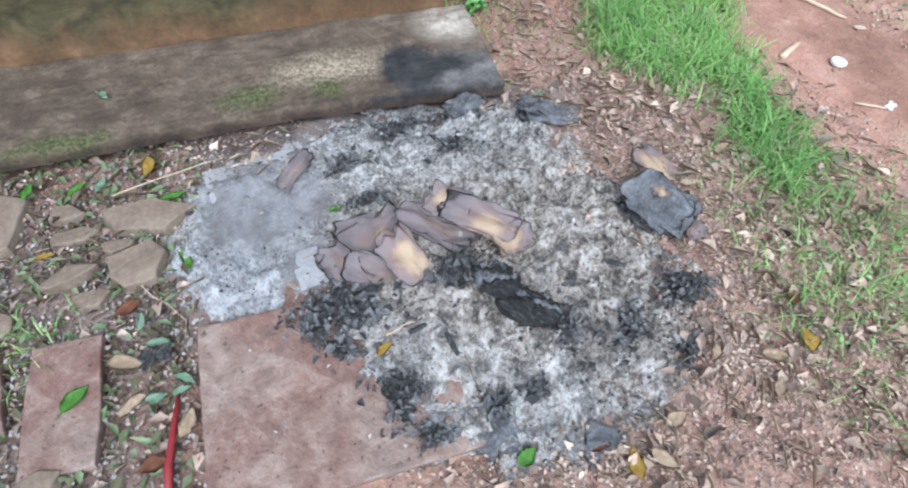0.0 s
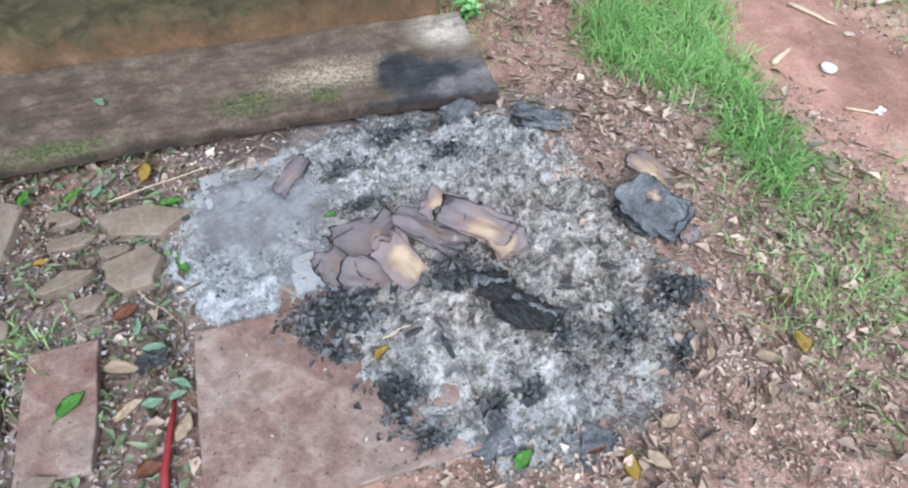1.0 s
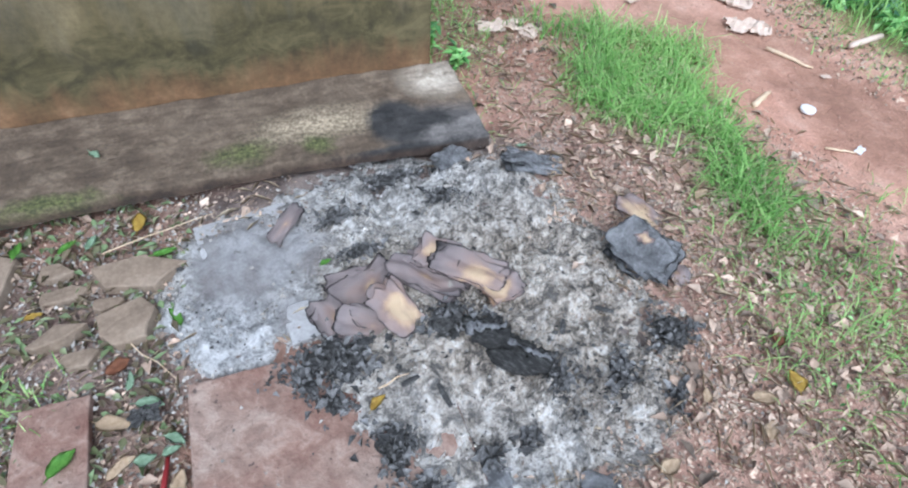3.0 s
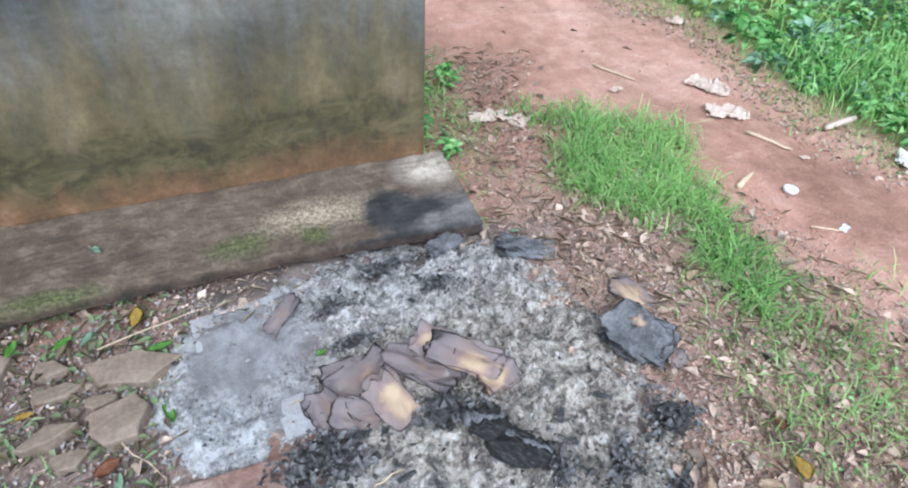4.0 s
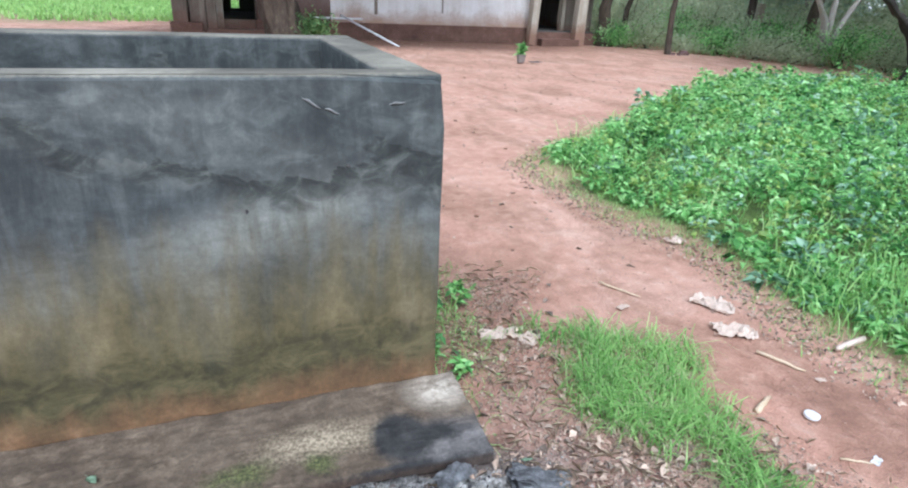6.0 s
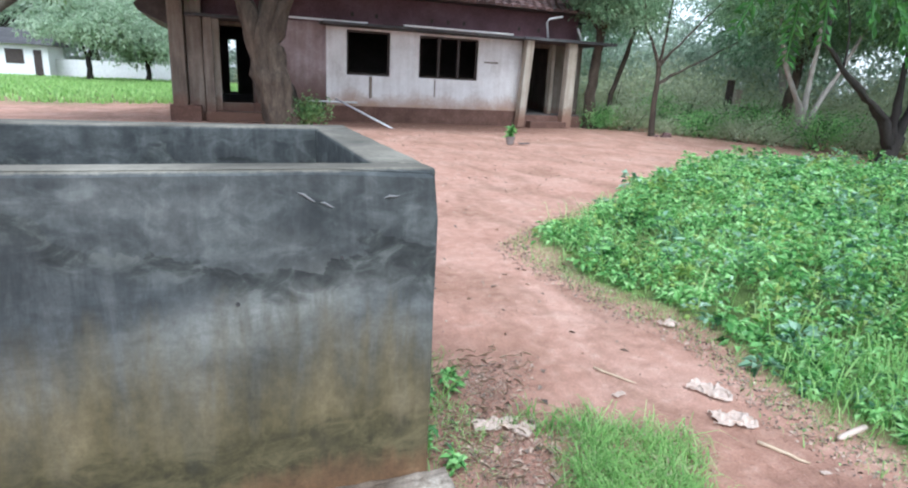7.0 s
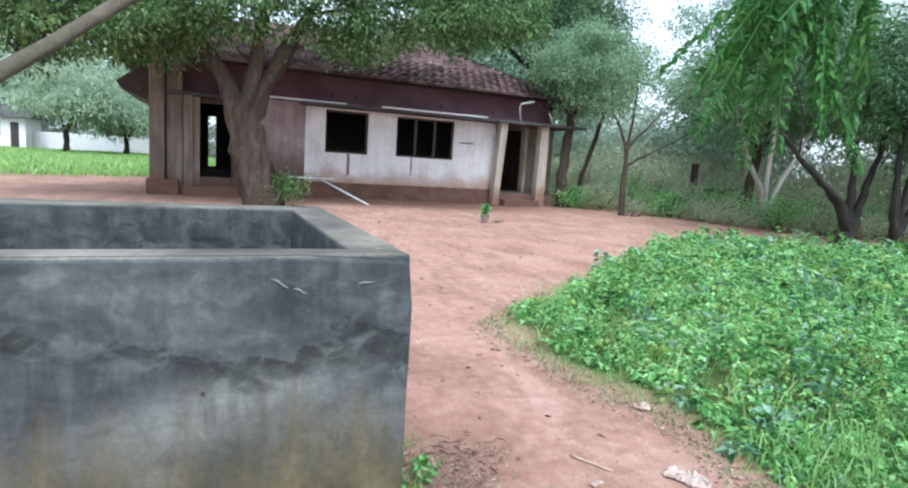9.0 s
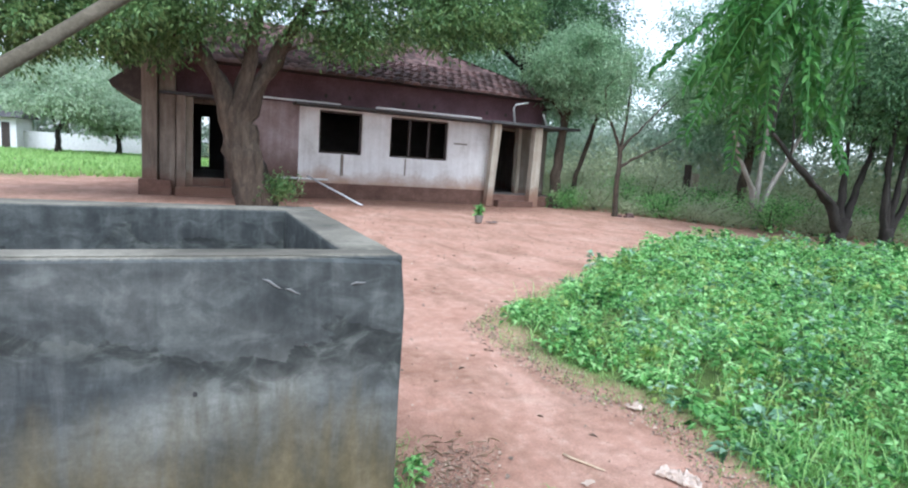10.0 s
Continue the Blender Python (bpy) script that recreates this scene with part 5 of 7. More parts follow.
def sparse_zone(x, y):
    a = soft(ellipse(x, y, 0.82, 0.8, 0.42, 0.6) + 0.3 * wave(x, y, 11, 51), 0.4, 1.05)
    b = soft(ellipse(x, y, 0.16, 2.9, 0.25, 1.2) + 0.3 * wave(x, y, 11, 52), 0.3, 1.0) * 0.9 * (x > 0.02)
    c = soft(ellipse(x, y, -1.36, 1.16, 0.2, 0.14), 0.3, 1.0) * 0.8
    d = soft(ellipse(x, y, 0.35, 3.1, 0.2, 0.25), 0.3, 1.0) * 0.35
    e = soft(np.abs(x - path_edge(y)), 0.05, 0.35) * 0.5 * (y < 9)
    return np.maximum.reduce([a, b, c, d, e])


x, y, r = scatter(130000, -1.9, 4.5, 0.1, 8.0, sparse_zone, 45)
sg = grass_blades("sparse_grass", np.stack([x, y, ground_height(x, y)], 1), 0.045, 0.0035, M_GRASS, lean=1.9, rng=r)
tagged(sg, "short sparse grass and creeping weeds on soil", "grass", kind="stuff")
x, y, r = scatter(12000, -1.9, 2.5, 0.1, 4.5, sparse_zone, 46)
sl = leaves("creeping_weeds", np.stack([x, y, ground_height(x, y) + r.uniform(0.004, 0.03, len(x))], 1), flat_ways(r, len(x), 0.4), r.uniform(0.008, 0.024, len(x)), r.uniform(0.005, 0.012, len(x)), M_WEED, rng=r)
tagged(sl, "small creeping weed leaves over the soil", "weeds", kind="stuff")


def weed_bed(name, n, seed, material, patch, tall, leaf, slim):
    """Broad-leaved weeds: many plants of uneven height, each with leaves round a leaning stem."""
    r = np.random.default_rng(seed)
    x = 1.5 + 14 * r.uniform(0, 1, n) ** 1.5
    y = r.uniform(0.4, 11.6, n)
    ok = r.uniform(0, 1, n) < weed_cover(x, y) ** 1.3 * np.clip(0.62 + patch * wave(x, y, 2.9, seed + 3) + 0.5 * wave(x, y, 9, 48), 0.02, 1)
    x, y = x[ok], y[ok]
    lump = 0.5 * wave(x, y, 2.3, 48) + 0.5 * wave(x, y, 5.5, 49)
    h = tall * (0.2 + 0.2 * lump + 0.08 * wave(x, y, 11, 50)) * (0.55 + 0.45 * soft(1 - weed_cover(x - 0.4, y), 0, 1)) * r.uniform(0.45, 1.5, len(x))
    h = np.maximum(h, 0.04) * np.where(y < 2.4, 0.7, 1.0)
    size = leaf * r.choice([0.7, 1.0, 1.0, 1.5], len(x)) * (1 + np.clip((x + y - 7) / 14, 0, 0.45))
    k = 15
    f = r.uniform(0.1, 1.0, (len(x), k)) ** 0.7
    lx, ly = r.normal(0, 0.05, (len(x), 1)), r.normal(0, 0.05, (len(x), 1))
    a = r.uniform(0, 2 * np.pi, f.shape)
    rad = (0.012 + 0.04 * (1 - f)) * size[:, None]
    bx = (x[:, None] + lx * f + np.cos(a) * rad).ravel()
    by = (y[:, None] + ly * f + np.sin(a) * rad).ravel()
    bz = (f * h[:, None]).ravel() + ground_height(bx, by)
    way = np.stack([np.cos(a).ravel(), np.sin(a).ravel(), (r.normal(0.1, 0.45, f.shape) + 0.5 * (f - 0.5)).ravel()], 1)
    big = np.repeat(size, k) * r.uniform(0.7, 1.25, len(bx))
    return leaves(name, np.stack([bx, by, bz], 1), way, 0.055 * big, 0.055 * slim * big, material, droop=0.3, rng=r)


tagged(weed_bed("weed_bed", 14000, 47, M_WEED, 0.3, 1.0, 0.9, 0.5), "dense bed of lush green broad-leaved weeds", "weeds", kind="stuff")
tagged(weed_bed("bluish_weeds", 1600, 147, M_WEED_BLUE, 0.75, 1.12, 1.1, 0.55), "pale bluish-green broad-leaved weeds among the bed", "weeds", kind="stuff")
tagged(weed_bed("yellowish_weeds", 3200, 247, M_WEED_YELLOW, 0.8, 0.95, 0.85, 0.6), "yellowish-green weeds in loose patches of the bed", "weeds", kind="stuff")
x, y, r = scatter(42000, 1.6, 8.5, 0.4, 9.5, lambda a, b: weed_cover(a, b) * np.where(b < 2.6, 0.9, 0.1), 50)
wg = grass_blades("weed_grass", np.stack([x, y, ground_height(x, y)], 1), np.where(y < 2.6, 0.15, 0.3), 0.008, M_GRASS, lean=1.5, rng=r)
tagged(wg, "long grass growing among the weeds", "grass", kind="stuff")
x, y, r = scatter(60000, -45, 12, 24.5, 54, lambda a, b: soft(-(b - 25 + 1.2 * wave(a, b, 0.8, 24)), -1.0, 0.5), 53)
fg = grass_blades("far_field_grass", np.stack([x, y, ground_height(x, y)], 1), 0.22, 0.06, M_FIELD, lean=1.0, rng=r)
tagged(fg, "bright green grass field before the white wall", "grass", kind="stuff")


# ---- house ----
FY = 18.92


def build_house():
    h = thing("house", "old abandoned single-storey house, stained white and maroon plaster, tiled roof", "house", (5, FY, 0))

    def p(name, lo, hi, mat, label="", bevel=0.012, parent=None):
        ob = part(name, box(lo, hi, bevel), mat, parent or h, label)
        if parent is None:
            ob.matrix_parent_inverse = Matrix.Translation(-h.location)
        return ob

    def wall_with(name, x0, x1, z0, z1, y0, y1, holes, mat, label=""):
        """A wall between x0 and x1 with openings (xa, xb, za, zb), as one mesh."""
        bm = bmesh.new()
        xs = x0
        for xa, xb, za, zb in holes:
            if xa > xs:
                box((xs, y0, z0), (xa, y1, z1), bm=bm)
            if za > z0:
                box((xa, y0, z0), (xb, y1, za), bm=bm)
            if zb < z1:
                box((xa, y0, zb), (xb, y1, z1), bm=bm)
            xs = xb
        box((xs, y0, z0), (x1, y1, z1), bm=bm)
        bmesh.ops.remove_doubles(bm, verts=bm.verts[:], dist=0.0005)
        ob = part(name, bm, mat, h, label)
        ob.matrix_parent_inverse = Matrix.Translation(-h.location)
        return ob
    W1, W2 = (3.11, 4.46, 1.42, 2.72), (5.4, 7.42, 1.43, 2.71)
    wall_with("wall", 2.5, 9.0, 0.5, 2.78, FY, FY + 0.2, (W1, W2), M_WHITE, "dirty white plaster wall with water stains")
    wall_with("wall", 0.46, 2.5, 0.5, 2.85, FY + 0.003, FY + 0.2, (), M_PINK, "faded pink plaster wall with brown damp foot")
    wall_with("wall", -0.95, 0.46, 0.5, 2.85, FY + 0.6, FY + 0.8, ((-0.44, 0.44, 0.5, 2.6),), M_BROWNWALL, "brown stained wall round the open doorway")
    p("wall", (0.46, FY + 0.2, 0.5), (0.66, FY + 0.8, 2.85), M_PINK)
    p("footing", (0.4, FY - 0.09, -0.2), (9.05, FY + 0.25, 0.5), M_FOOTING, "soil-splashed footing below the wall")
    wall_with("wall", 9.0, 12.0, 0.38, 2.8, FY + 1.0, FY + 1.2, ((9.88, 10.75, 0.38, 2.66),), M_BROWNWALL, "shaded porch back wall round the dark doorway")
    wall_with("upper_wall", -1.4, 11.3, 2.78, 3.95, FY + 0.35, FY + 0.55, (), M_MAROON, "faded maroon upper wall with small vent holes")
    p("wall", (8.8, FY + 0.2, 0.38), (9.0, FY + 1.0, 2.8), M_CREAM)
    p("wall", (11.8, FY + 1.2, -0.1), (12.0, FY + 8.0, 3.9), M_BROWNWALL)
    p("wall", (-1.6, FY + 0.8, -0.1), (-1.4, FY + 8.0, 3.9), M_BROWNWALL)
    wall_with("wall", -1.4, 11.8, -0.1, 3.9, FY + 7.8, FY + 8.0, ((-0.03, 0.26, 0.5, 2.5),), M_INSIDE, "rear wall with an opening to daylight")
    # room closed in behind, dark-coloured, so the openings stay dark
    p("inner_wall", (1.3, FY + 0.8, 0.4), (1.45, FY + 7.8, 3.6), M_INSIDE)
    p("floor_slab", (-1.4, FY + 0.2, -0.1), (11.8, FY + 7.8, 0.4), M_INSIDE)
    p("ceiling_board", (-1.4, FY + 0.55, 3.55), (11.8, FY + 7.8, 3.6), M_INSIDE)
    # windows
    for wx0, wx1, wz0, wz1, lights in ((*W1, 1), (*W2, 3)):
        win = p("window", (wx0, FY + 0.06, wz0), (wx0 + 0.06, FY + 0.14, wz1), M_DARKWOOD, "dark unglazed wooden window", 0.004)
        for nm, lo, hi in (("frame", (wx1 - 0.06, FY + 0.06, wz0), (wx1, FY + 0.14, wz1)), ("frame", (wx0 + 0.06, FY + 0.06, wz1 - 0.06), (wx1 - 0.06, FY + 0.14, wz1)),
                           ("sill", (wx0 + 0.06, FY + 0.03, wz0), (wx1 - 0.06, FY + 0.14, wz0 + 0.06))):
            p(nm, lo, hi, M_DARKWOOD, "", 0.004, win)
        for k in range(1, lights):
            mx = wx0 + (wx1 - wx0) * k / lights
            p("mullion", (mx - 0.04, FY + 0.06, wz0 + 0.06), (mx + 0.04, FY + 0.14, wz1 - 0.06), M_DARKWOOD, "", 0.004, win)
    for sx, sz, sw in ((3.85, 1.05, 0.1), (5.95, 1.15, 0.05), (7.9, 2.0, 0.5)):
        p("stain_streak", (sx - sw / 2, FY - 0.003, sz - 0.3 if sw < 0.3 else sz), (sx + sw / 2, FY + 0.01, 1.4 if sw < 0.3 else sz + 0.05), M_BROWNWALL, "dark damp streak on the plaster", 0)
    # vents are not cut: dark boxes proud of the wall carry their shade
    for vx in (3.35, 4.1, 5.9, 6.45, 7.0, 9.0, 9.75):
        p("vent_shade_box", (vx - 0.045, FY + 0.347, 3.12), (vx + 0.045, FY + 0.36, 3.24), M_DARKWOOD, "small dark box painted as a vent hole's shade", 0)
    # canopies
    p("canopy", (2.3, FY - 0.65, 2.8), (8.7, FY + 0.35, 2.87), M_CANOPY, "thin grey cement canopy slab over windows")
    p("canopy", (8.7, FY - 0.75, 2.79), (12.25, FY + 1.2, 2.88), M_CANOPY, "grey cement porch slab with dark edge")
    p("canopy", (-1.3, FY - 0.5, 2.72), (1.2, FY + 0.6, 2.8), M_CANOPY, "grey cement canopy over the doorway")
    p("lath", (4.7, FY - 0.7, 2.88), (8.3, FY - 0.55, 2.93), M_PVC, "pale strip lying along the canopy edge", 0.004)
    p("lath", (1.0, FY - 0.6, 2.86), (3.6, FY - 0.55, 2.91), M_PVC, "pale pipe along the canopy edge", 0.004)
    # porch pillars, splayed towards the foot
    for bx0, bx1, tx0, tx1, yy, mat in ((8.74, 8.97, 8.89, 9.15, FY - 0.45, M_CREAM), (10.43, 10.8, 10.48, 10.79, FY - 0.45, M_CREAM), (10.55, 10.68, 10.52, 10.65, FY + 0.75, M_CREAM)):
        bm = box((0, -0.14, 0), (1, 0.14, 1), 0.01)
        for v in bm.verts:
            f = v.co.z
            v.co = Vector(((bx0 + (bx1 - bx0) * v.co.x) * (1 - f) + (tx0 + (tx1 - tx0) * v.co.x) * f, yy + v.co.y, 0.0 + f * 2.79))
        ob = part("pillar", bm, mat, h, "cream plaster porch pillar, soil-stained foot")
        ob.matrix_parent_inverse = Matrix.Translation(-h.location)
    p("porch_floor", (8.98, FY - 0.3, -0.1), (12.0, FY + 1.0, 0.38), M_FOOTING, "red cement porch floor")
    p("step", (9.2, FY - 0.62, -0.1), (10.6, FY - 0.3, 0.2), M_FOOTING, "red cement step")
    p("step", (-0.9, FY - 0.5, -0.1), (0.8, FY + 0.1, 0.25), M_BROWNWALL, "worn cement step")
    p("step", (-0.9, FY + 0.1, -0.1), (0.46, FY + 0.6, 0.48), M_BROWNWALL, "worn cement step")
    # piers beside the left doorway
    p("pier", (-1.7, FY - 0.55, -0.1), (-1.32, FY + 0.8, 3.9), M_BROWNWALL, "tall brown masonry pier streaked with soil", 0.03)
    p("pier", (-1.29, FY - 0.35, -0.1), (-0.875, FY + 0.8, 3.9), M_BROWNWALL, "tall pale masonry pier streaked with soil", 0.03)
    p("plinth_block", (-1.78, FY - 0.65, -0.1), (-0.98, FY - 0.2, 0.42), M_FOOTING, "soil-red block at the pier's foot", 0.03)
    p("pillar", (-0.86, FY - 0.45, -0.1), (-0.62, FY - 0.2, 2.72), M_BROWNWALL, "brown weathered porch pillar", 0.02)
    p("door_jamb", (-0.62, FY - 0.1, 0.2), (-0.44, FY + 0.6, 2.72), M_CREAM, "pale plaster door jamb")
    # drain pipes
    for pts in (((9.9, FY - 0.1, 2.88), (9.75, FY - 0.2, 3.4), (9.8, FY - 0.25, 3.52), (10.25, FY - 0.3, 3.62)), ((11.1, FY - 0.3, 2.9), (11.0, FY - 0.3, 3.1), (10.9, FY - 0.3, 3.3))):
        ob = part("drain_pipe", tube(bmesh.new(), pts, [0.035] * len(pts), 8), M_PVC, h, "white plastic drain pipe", True)
        ob.matrix_parent_inverse = Matrix.Translation(-h.location)
    # hipped roof with tile courses
    x0, x1, y0, y1, ze, zr, rx0, rx1, ry = -2.6, 12.0, FY - 0.35, FY + 8.6, 3.75, 5.75, 1.2, 7.9, FY + 4.1
    bm = bmesh.new()
    e = [bm.verts.new(c) for c in ((x0, y0, ze), (x1, y0, ze), (x1, y1, ze), (x0, y1, ze), (rx0, ry, zr), (rx1, ry, zr))]
    for f in ((0, 1, 5, 4), (1, 2, 5), (2, 3, 4, 5), (3, 0, 4), (3, 2, 1, 0)):
        bm.faces.new([e[i] for i in f])
    roof = part("roof", bm, M_DARKWOOD, h, "hipped roof of weathered clay tiles")
    roof.matrix_parent_inverse = Matrix.Translation(-h.location)
    TILES = []
    courses, co, tris = 19, [], []
    rr = np.random.default_rng(71)
    for side in (0, 1):
        for c in range(courses):
            f0, f1 = c / courses, (c + 1.35) / courses
            if side == 0:
                a0, b0 = np.array([x0 + (rx0 - x0) * f0, y0 + (ry - y0) * f0, ze + (zr - ze) * f0]), np.array([x1 + (rx1 - x1) * f0, y0 + (ry - y0) * f0, ze + (zr - ze) * f0])
                d = np.array([0, ry - y0, zr - ze]) * (f1 - f0)
            else:
                a0, b0 = np.array([x1 + (rx1 - x1) * f0, y0 + (ry - y0) * f0, ze + (zr - ze) * f0]), np.array([x1 + (rx1 - x1) * f0, y1 + (ry - y1) * f0, ze + (zr - ze) * f0])
                d = np.array([rx1 - x1, 0, zr - ze]) * (f1 - f0)
            n = max(1, int(np.linalg.norm(b0 - a0) / 0.3))
            for k in range(n):
                s, t2 = a0 + (b0 - a0) * (k + 0.02) / n, a0 + (b0 - a0) * (k + 0.98) / n
                if side == 0 and c < 9 and (s + t2)[0] / 2 > 3.2 and len(TILES) < 300:
                    TILES.append((s, t2 - s, d, 0.075 + rr.normal(0, 0.012)))
                    continue
                lift = np.array([0, 0, 0.075 + rr.normal(0, 0.012)])
                m = (s + t2) / 2
                pts = [s + lift, m + lift * 1.5, t2 + lift, t2 + d + lift * 0.35, m + d + lift * 0.7, s + d + lift * 0.35, s + [0, 0, 0.01], t2 + [0, 0, 0.01]]
                b = len(co)
                co += pts
                tris += [(b, b + 1, b + 4), (b, b + 4, b + 5), (b + 1, b + 2, b + 3), (b + 1, b + 3, b + 4), (b + 6, b + 7, b + 2), (b + 6, b + 2, b + 1), (b + 6, b + 1, b)]
    tl = raw_mesh("roof_tiles", np.array(co), np.array(tris), M_TILE, h)
    tl.matrix_parent_inverse = Matrix.Translation(-h.location)
    tagged(tl, "overlapping weathered clay roof tiles", kind="stuff")
    bm = bmesh.new()
    vs = [bm.verts.new(q) for q in ((0.02, 0, 0), (0.5, 0, 0.035), (0.98, 0, 0), (0.98, 1, -0.05), (0.5, 1, -0.02), (0.02, 1, -0.05), (0.02, 0, -0.06), (0.98, 0, -0.06))]
    for f in ((0, 1, 4, 5), (1, 2, 3, 4), (6, 7, 2, 1, 0)):
        bm.faces.new([vs[i] for i in f])
    tile_mesh = bpy.data.meshes.new("tile")
    bm.to_mesh(tile_mesh)
    bm.free()
    tile_mesh.materials.append(M_TILE)
    for s, w, d, up in TILES:
        wx, dy = Vector(w), Vector(d)
        nz = wx.cross(dy).normalized()
        m = Matrix.Identity(4)
        for col, vec in enumerate((wx, dy, nz)):
            m[0][col], m[1][col], m[2][col] = vec
        m.translation = Vector(s) + nz * up
        ob = new("tile", tile_mesh)
        ob.parent = roof
        ob.matrix_basis = m
    # solid dark wedge added for the under-eave shade beyond the pier
    bm = bmesh.new()
    outline = ((-2.5, 2.95), (-2.4, 2.78), (-1.75, 2.5), (-1.55, 2.6), (-1.5, 3.74))
    a, b = [[bm.verts.new((lx, ly, lz)) for lx, lz in outline] for ly in (FY - 0.1, FY + 6)]
    bm.faces.new(a)
    bm.faces.new(b[::-1])
    for k in range(5):
        bm.faces.new((a[k], b[k], b[(k + 1) % 5], a[(k + 1) % 5]))
    bmesh.ops.recalc_face_normals(bm, faces=bm.faces[:])
    ob = part("eave_shade_wedge", bm, M_DARKWOOD, h, "solid dark wedge painted as the shade under the eave")
    ob.matrix_parent_inverse = Matrix.Translation(-h.location)
    return h


build_house()
for pts, lab in ((((1.9, 18.6, 0.62), (3.35, 18.55, 0.62)), "white plastic pipe resting along the footing"), (((2.75, 18.75, 0.7), (3.96, 16.7, 0.02)), "white plastic pipe leaning from footing to ground")):
    ob = part("plastic_pipe", tube(bmesh.new(), pts, (0.03, 0.03), 8), M_PVC, smooth=True)
    tagged(ob, lab, "pipe")


# ---- trees ----
def make_tree(name, label, base, trunk, radii, blobs, n_leaf, leaf_len, leaf_mat, bark, seed, limbs=9, clump=0.35, droop=-0.35, twigs=2, stems=(), stem_r=None, sprout=None, per=130):
    """A tree: tapered trunk through points, limbs to crown blobs (x, y, z, rx, ry, rz), leaf clumps at their ends."""
    r = np.random.default_rng(seed)
    t = thing(name, label, "tree", base)
    b = np.array(base)
    bm = bmesh.new()
    tr = [np.array(q) for q in trunk]
    fine_pts, fine_r = [], []
    for i in range(len(tr) - 1):
        for k in range(4):
            f = k / 4
            fine_pts.append(tr[i] * (1 - f) + tr[i + 1] * f + r.normal(0, radii[i] * 0.08, 3) * (i + k > 0))
            fine_r.append(radii[i] * (1 - f) + radii[i + 1] * f)
    fine_pts.append(tr[-1])
    fine_r.append(radii[-1])
    fine_r[0] *= 1.35
    tube(bm, fine_pts, fine_r, 14, 0.35)
    part("trunk", bm, bark, t, "", True)
    ends, forks = [], []
    for st in stems:
        bm = bmesh.new()
        fs = np.linspace(0, len(st) - 1, 4 * len(st) - 3)
        sm = np.stack([np.interp(fs, np.arange(len(st)), np.array(st)[:, a]) for a in range(3)], 1) + r.normal(0, 0.012, (len(fs), 3))
        ra, rb = stem_r or (radii[-1] * 0.66, radii[-1] * 0.3)
        tube(bm, [tuple(q) for q in sm], np.linspace(ra, rb, len(sm)), 14, 0.75)
        part("limb", bm, bark, t, "", True)
        forks += [np.array(q) for q in st[-3:]]
    vol = np.array([q[3] * q[4] * q[5] for q in blobs])
    for k in range(limbs):
        q = blobs[k % len(blobs)] if k < len(blobs) else blobs[r.choice(len(blobs), p=vol / vol.sum())]
        w = unit(r.normal(0, 1, (1, 3)))[0]
        end = np.array(q[:3]) + w * np.array(q[3:]) * 0.75
        start = tr[-1] * 0.75 + tr[-2] * 0.25 if r.uniform() < 0.35 else tr[-1]
        if forks:
            start = min(forks, key=lambda q: np.linalg.norm(q - end) + r.uniform(0, 1.0))
        mid = (start + end) / 2 + r.normal(0, 0.12, 3) * np.linalg.norm(end - start) * 0.8 + [0, 0, 0.12 * np.linalg.norm(end - start)]
        bm = bmesh.new()
        rad = radii[-1] * (r.uniform(0.4, 0.75) if not forks else r.uniform(0.14, 0.3))
        ps = [start * (1 - f) ** 2 + mid * 2 * f * (1 - f) + end * f * f for f in np.linspace(0, 1, 8)]
        tube(bm, ps, np.linspace(rad, rad * 0.16, 8), 8, 0.25)
        for _ in range(twigs):
            s = ps[r.integers(3, 7)]
            e2 = s + unit(r.normal(0, 1, (1, 3)))[0] * np.array(q[3:]) * 0.6
            tube(bm, [s, (s + e2) / 2 + r.normal(0, 0.06, 3), e2], (rad * 0.32, rad * 0.2, rad * 0.06), 6)
            ends.append(e2)
        ends.append(end)
        part("limb", bm, bark, t, "", True)
    if sprout:
        c = np.array(sprout) + r.normal(0, 1, (700, 3)) * [0.22, 0.15, 0.16]
        shoots = leaves("sprout", c, r.normal(0, 1, (700, 3)) + [0.3, 0, 0.3], r.uniform(0.08, 0.15, 700), r.uniform(0.03, 0.05, 700), leaf_mat, t, rng=r)
        tagged(shoots, "leafy shoots from the trunk's foot", kind="stuff")
    if n_leaf:
        nc = max(4, n_leaf // per)
        cs = []
        for k in range(nc):
            q = blobs[r.choice(len(blobs), p=vol / vol.sum())]
            w = unit(r.normal(0, 1, (1, 3)))[0] * r.uniform(0.2, 1.5) ** 0.5
            cs.append(np.array(q[:3]) + w * np.array(q[3:]))
        cs = np.array(cs + ends)
        m = len(cs) * per
        c = np.repeat(cs, per, 0)
        spread = r.normal(0, 1, (m, 3)) * np.repeat(r.uniform(0.6, 1.3, (len(cs), 1)), per, 0) * clump * np.array([1, 1, 0.6])
        way = unit(spread) + np.array([0, 0, droop]) + r.normal(0, 0.4, (m, 3))
        leaves("crown", c + spread, way, r.uniform(0.6, 1.3, m) * leaf_len, r.uniform(0.3, 0.5, m) * leaf_len, leaf_mat, t, rng=r)
    return t


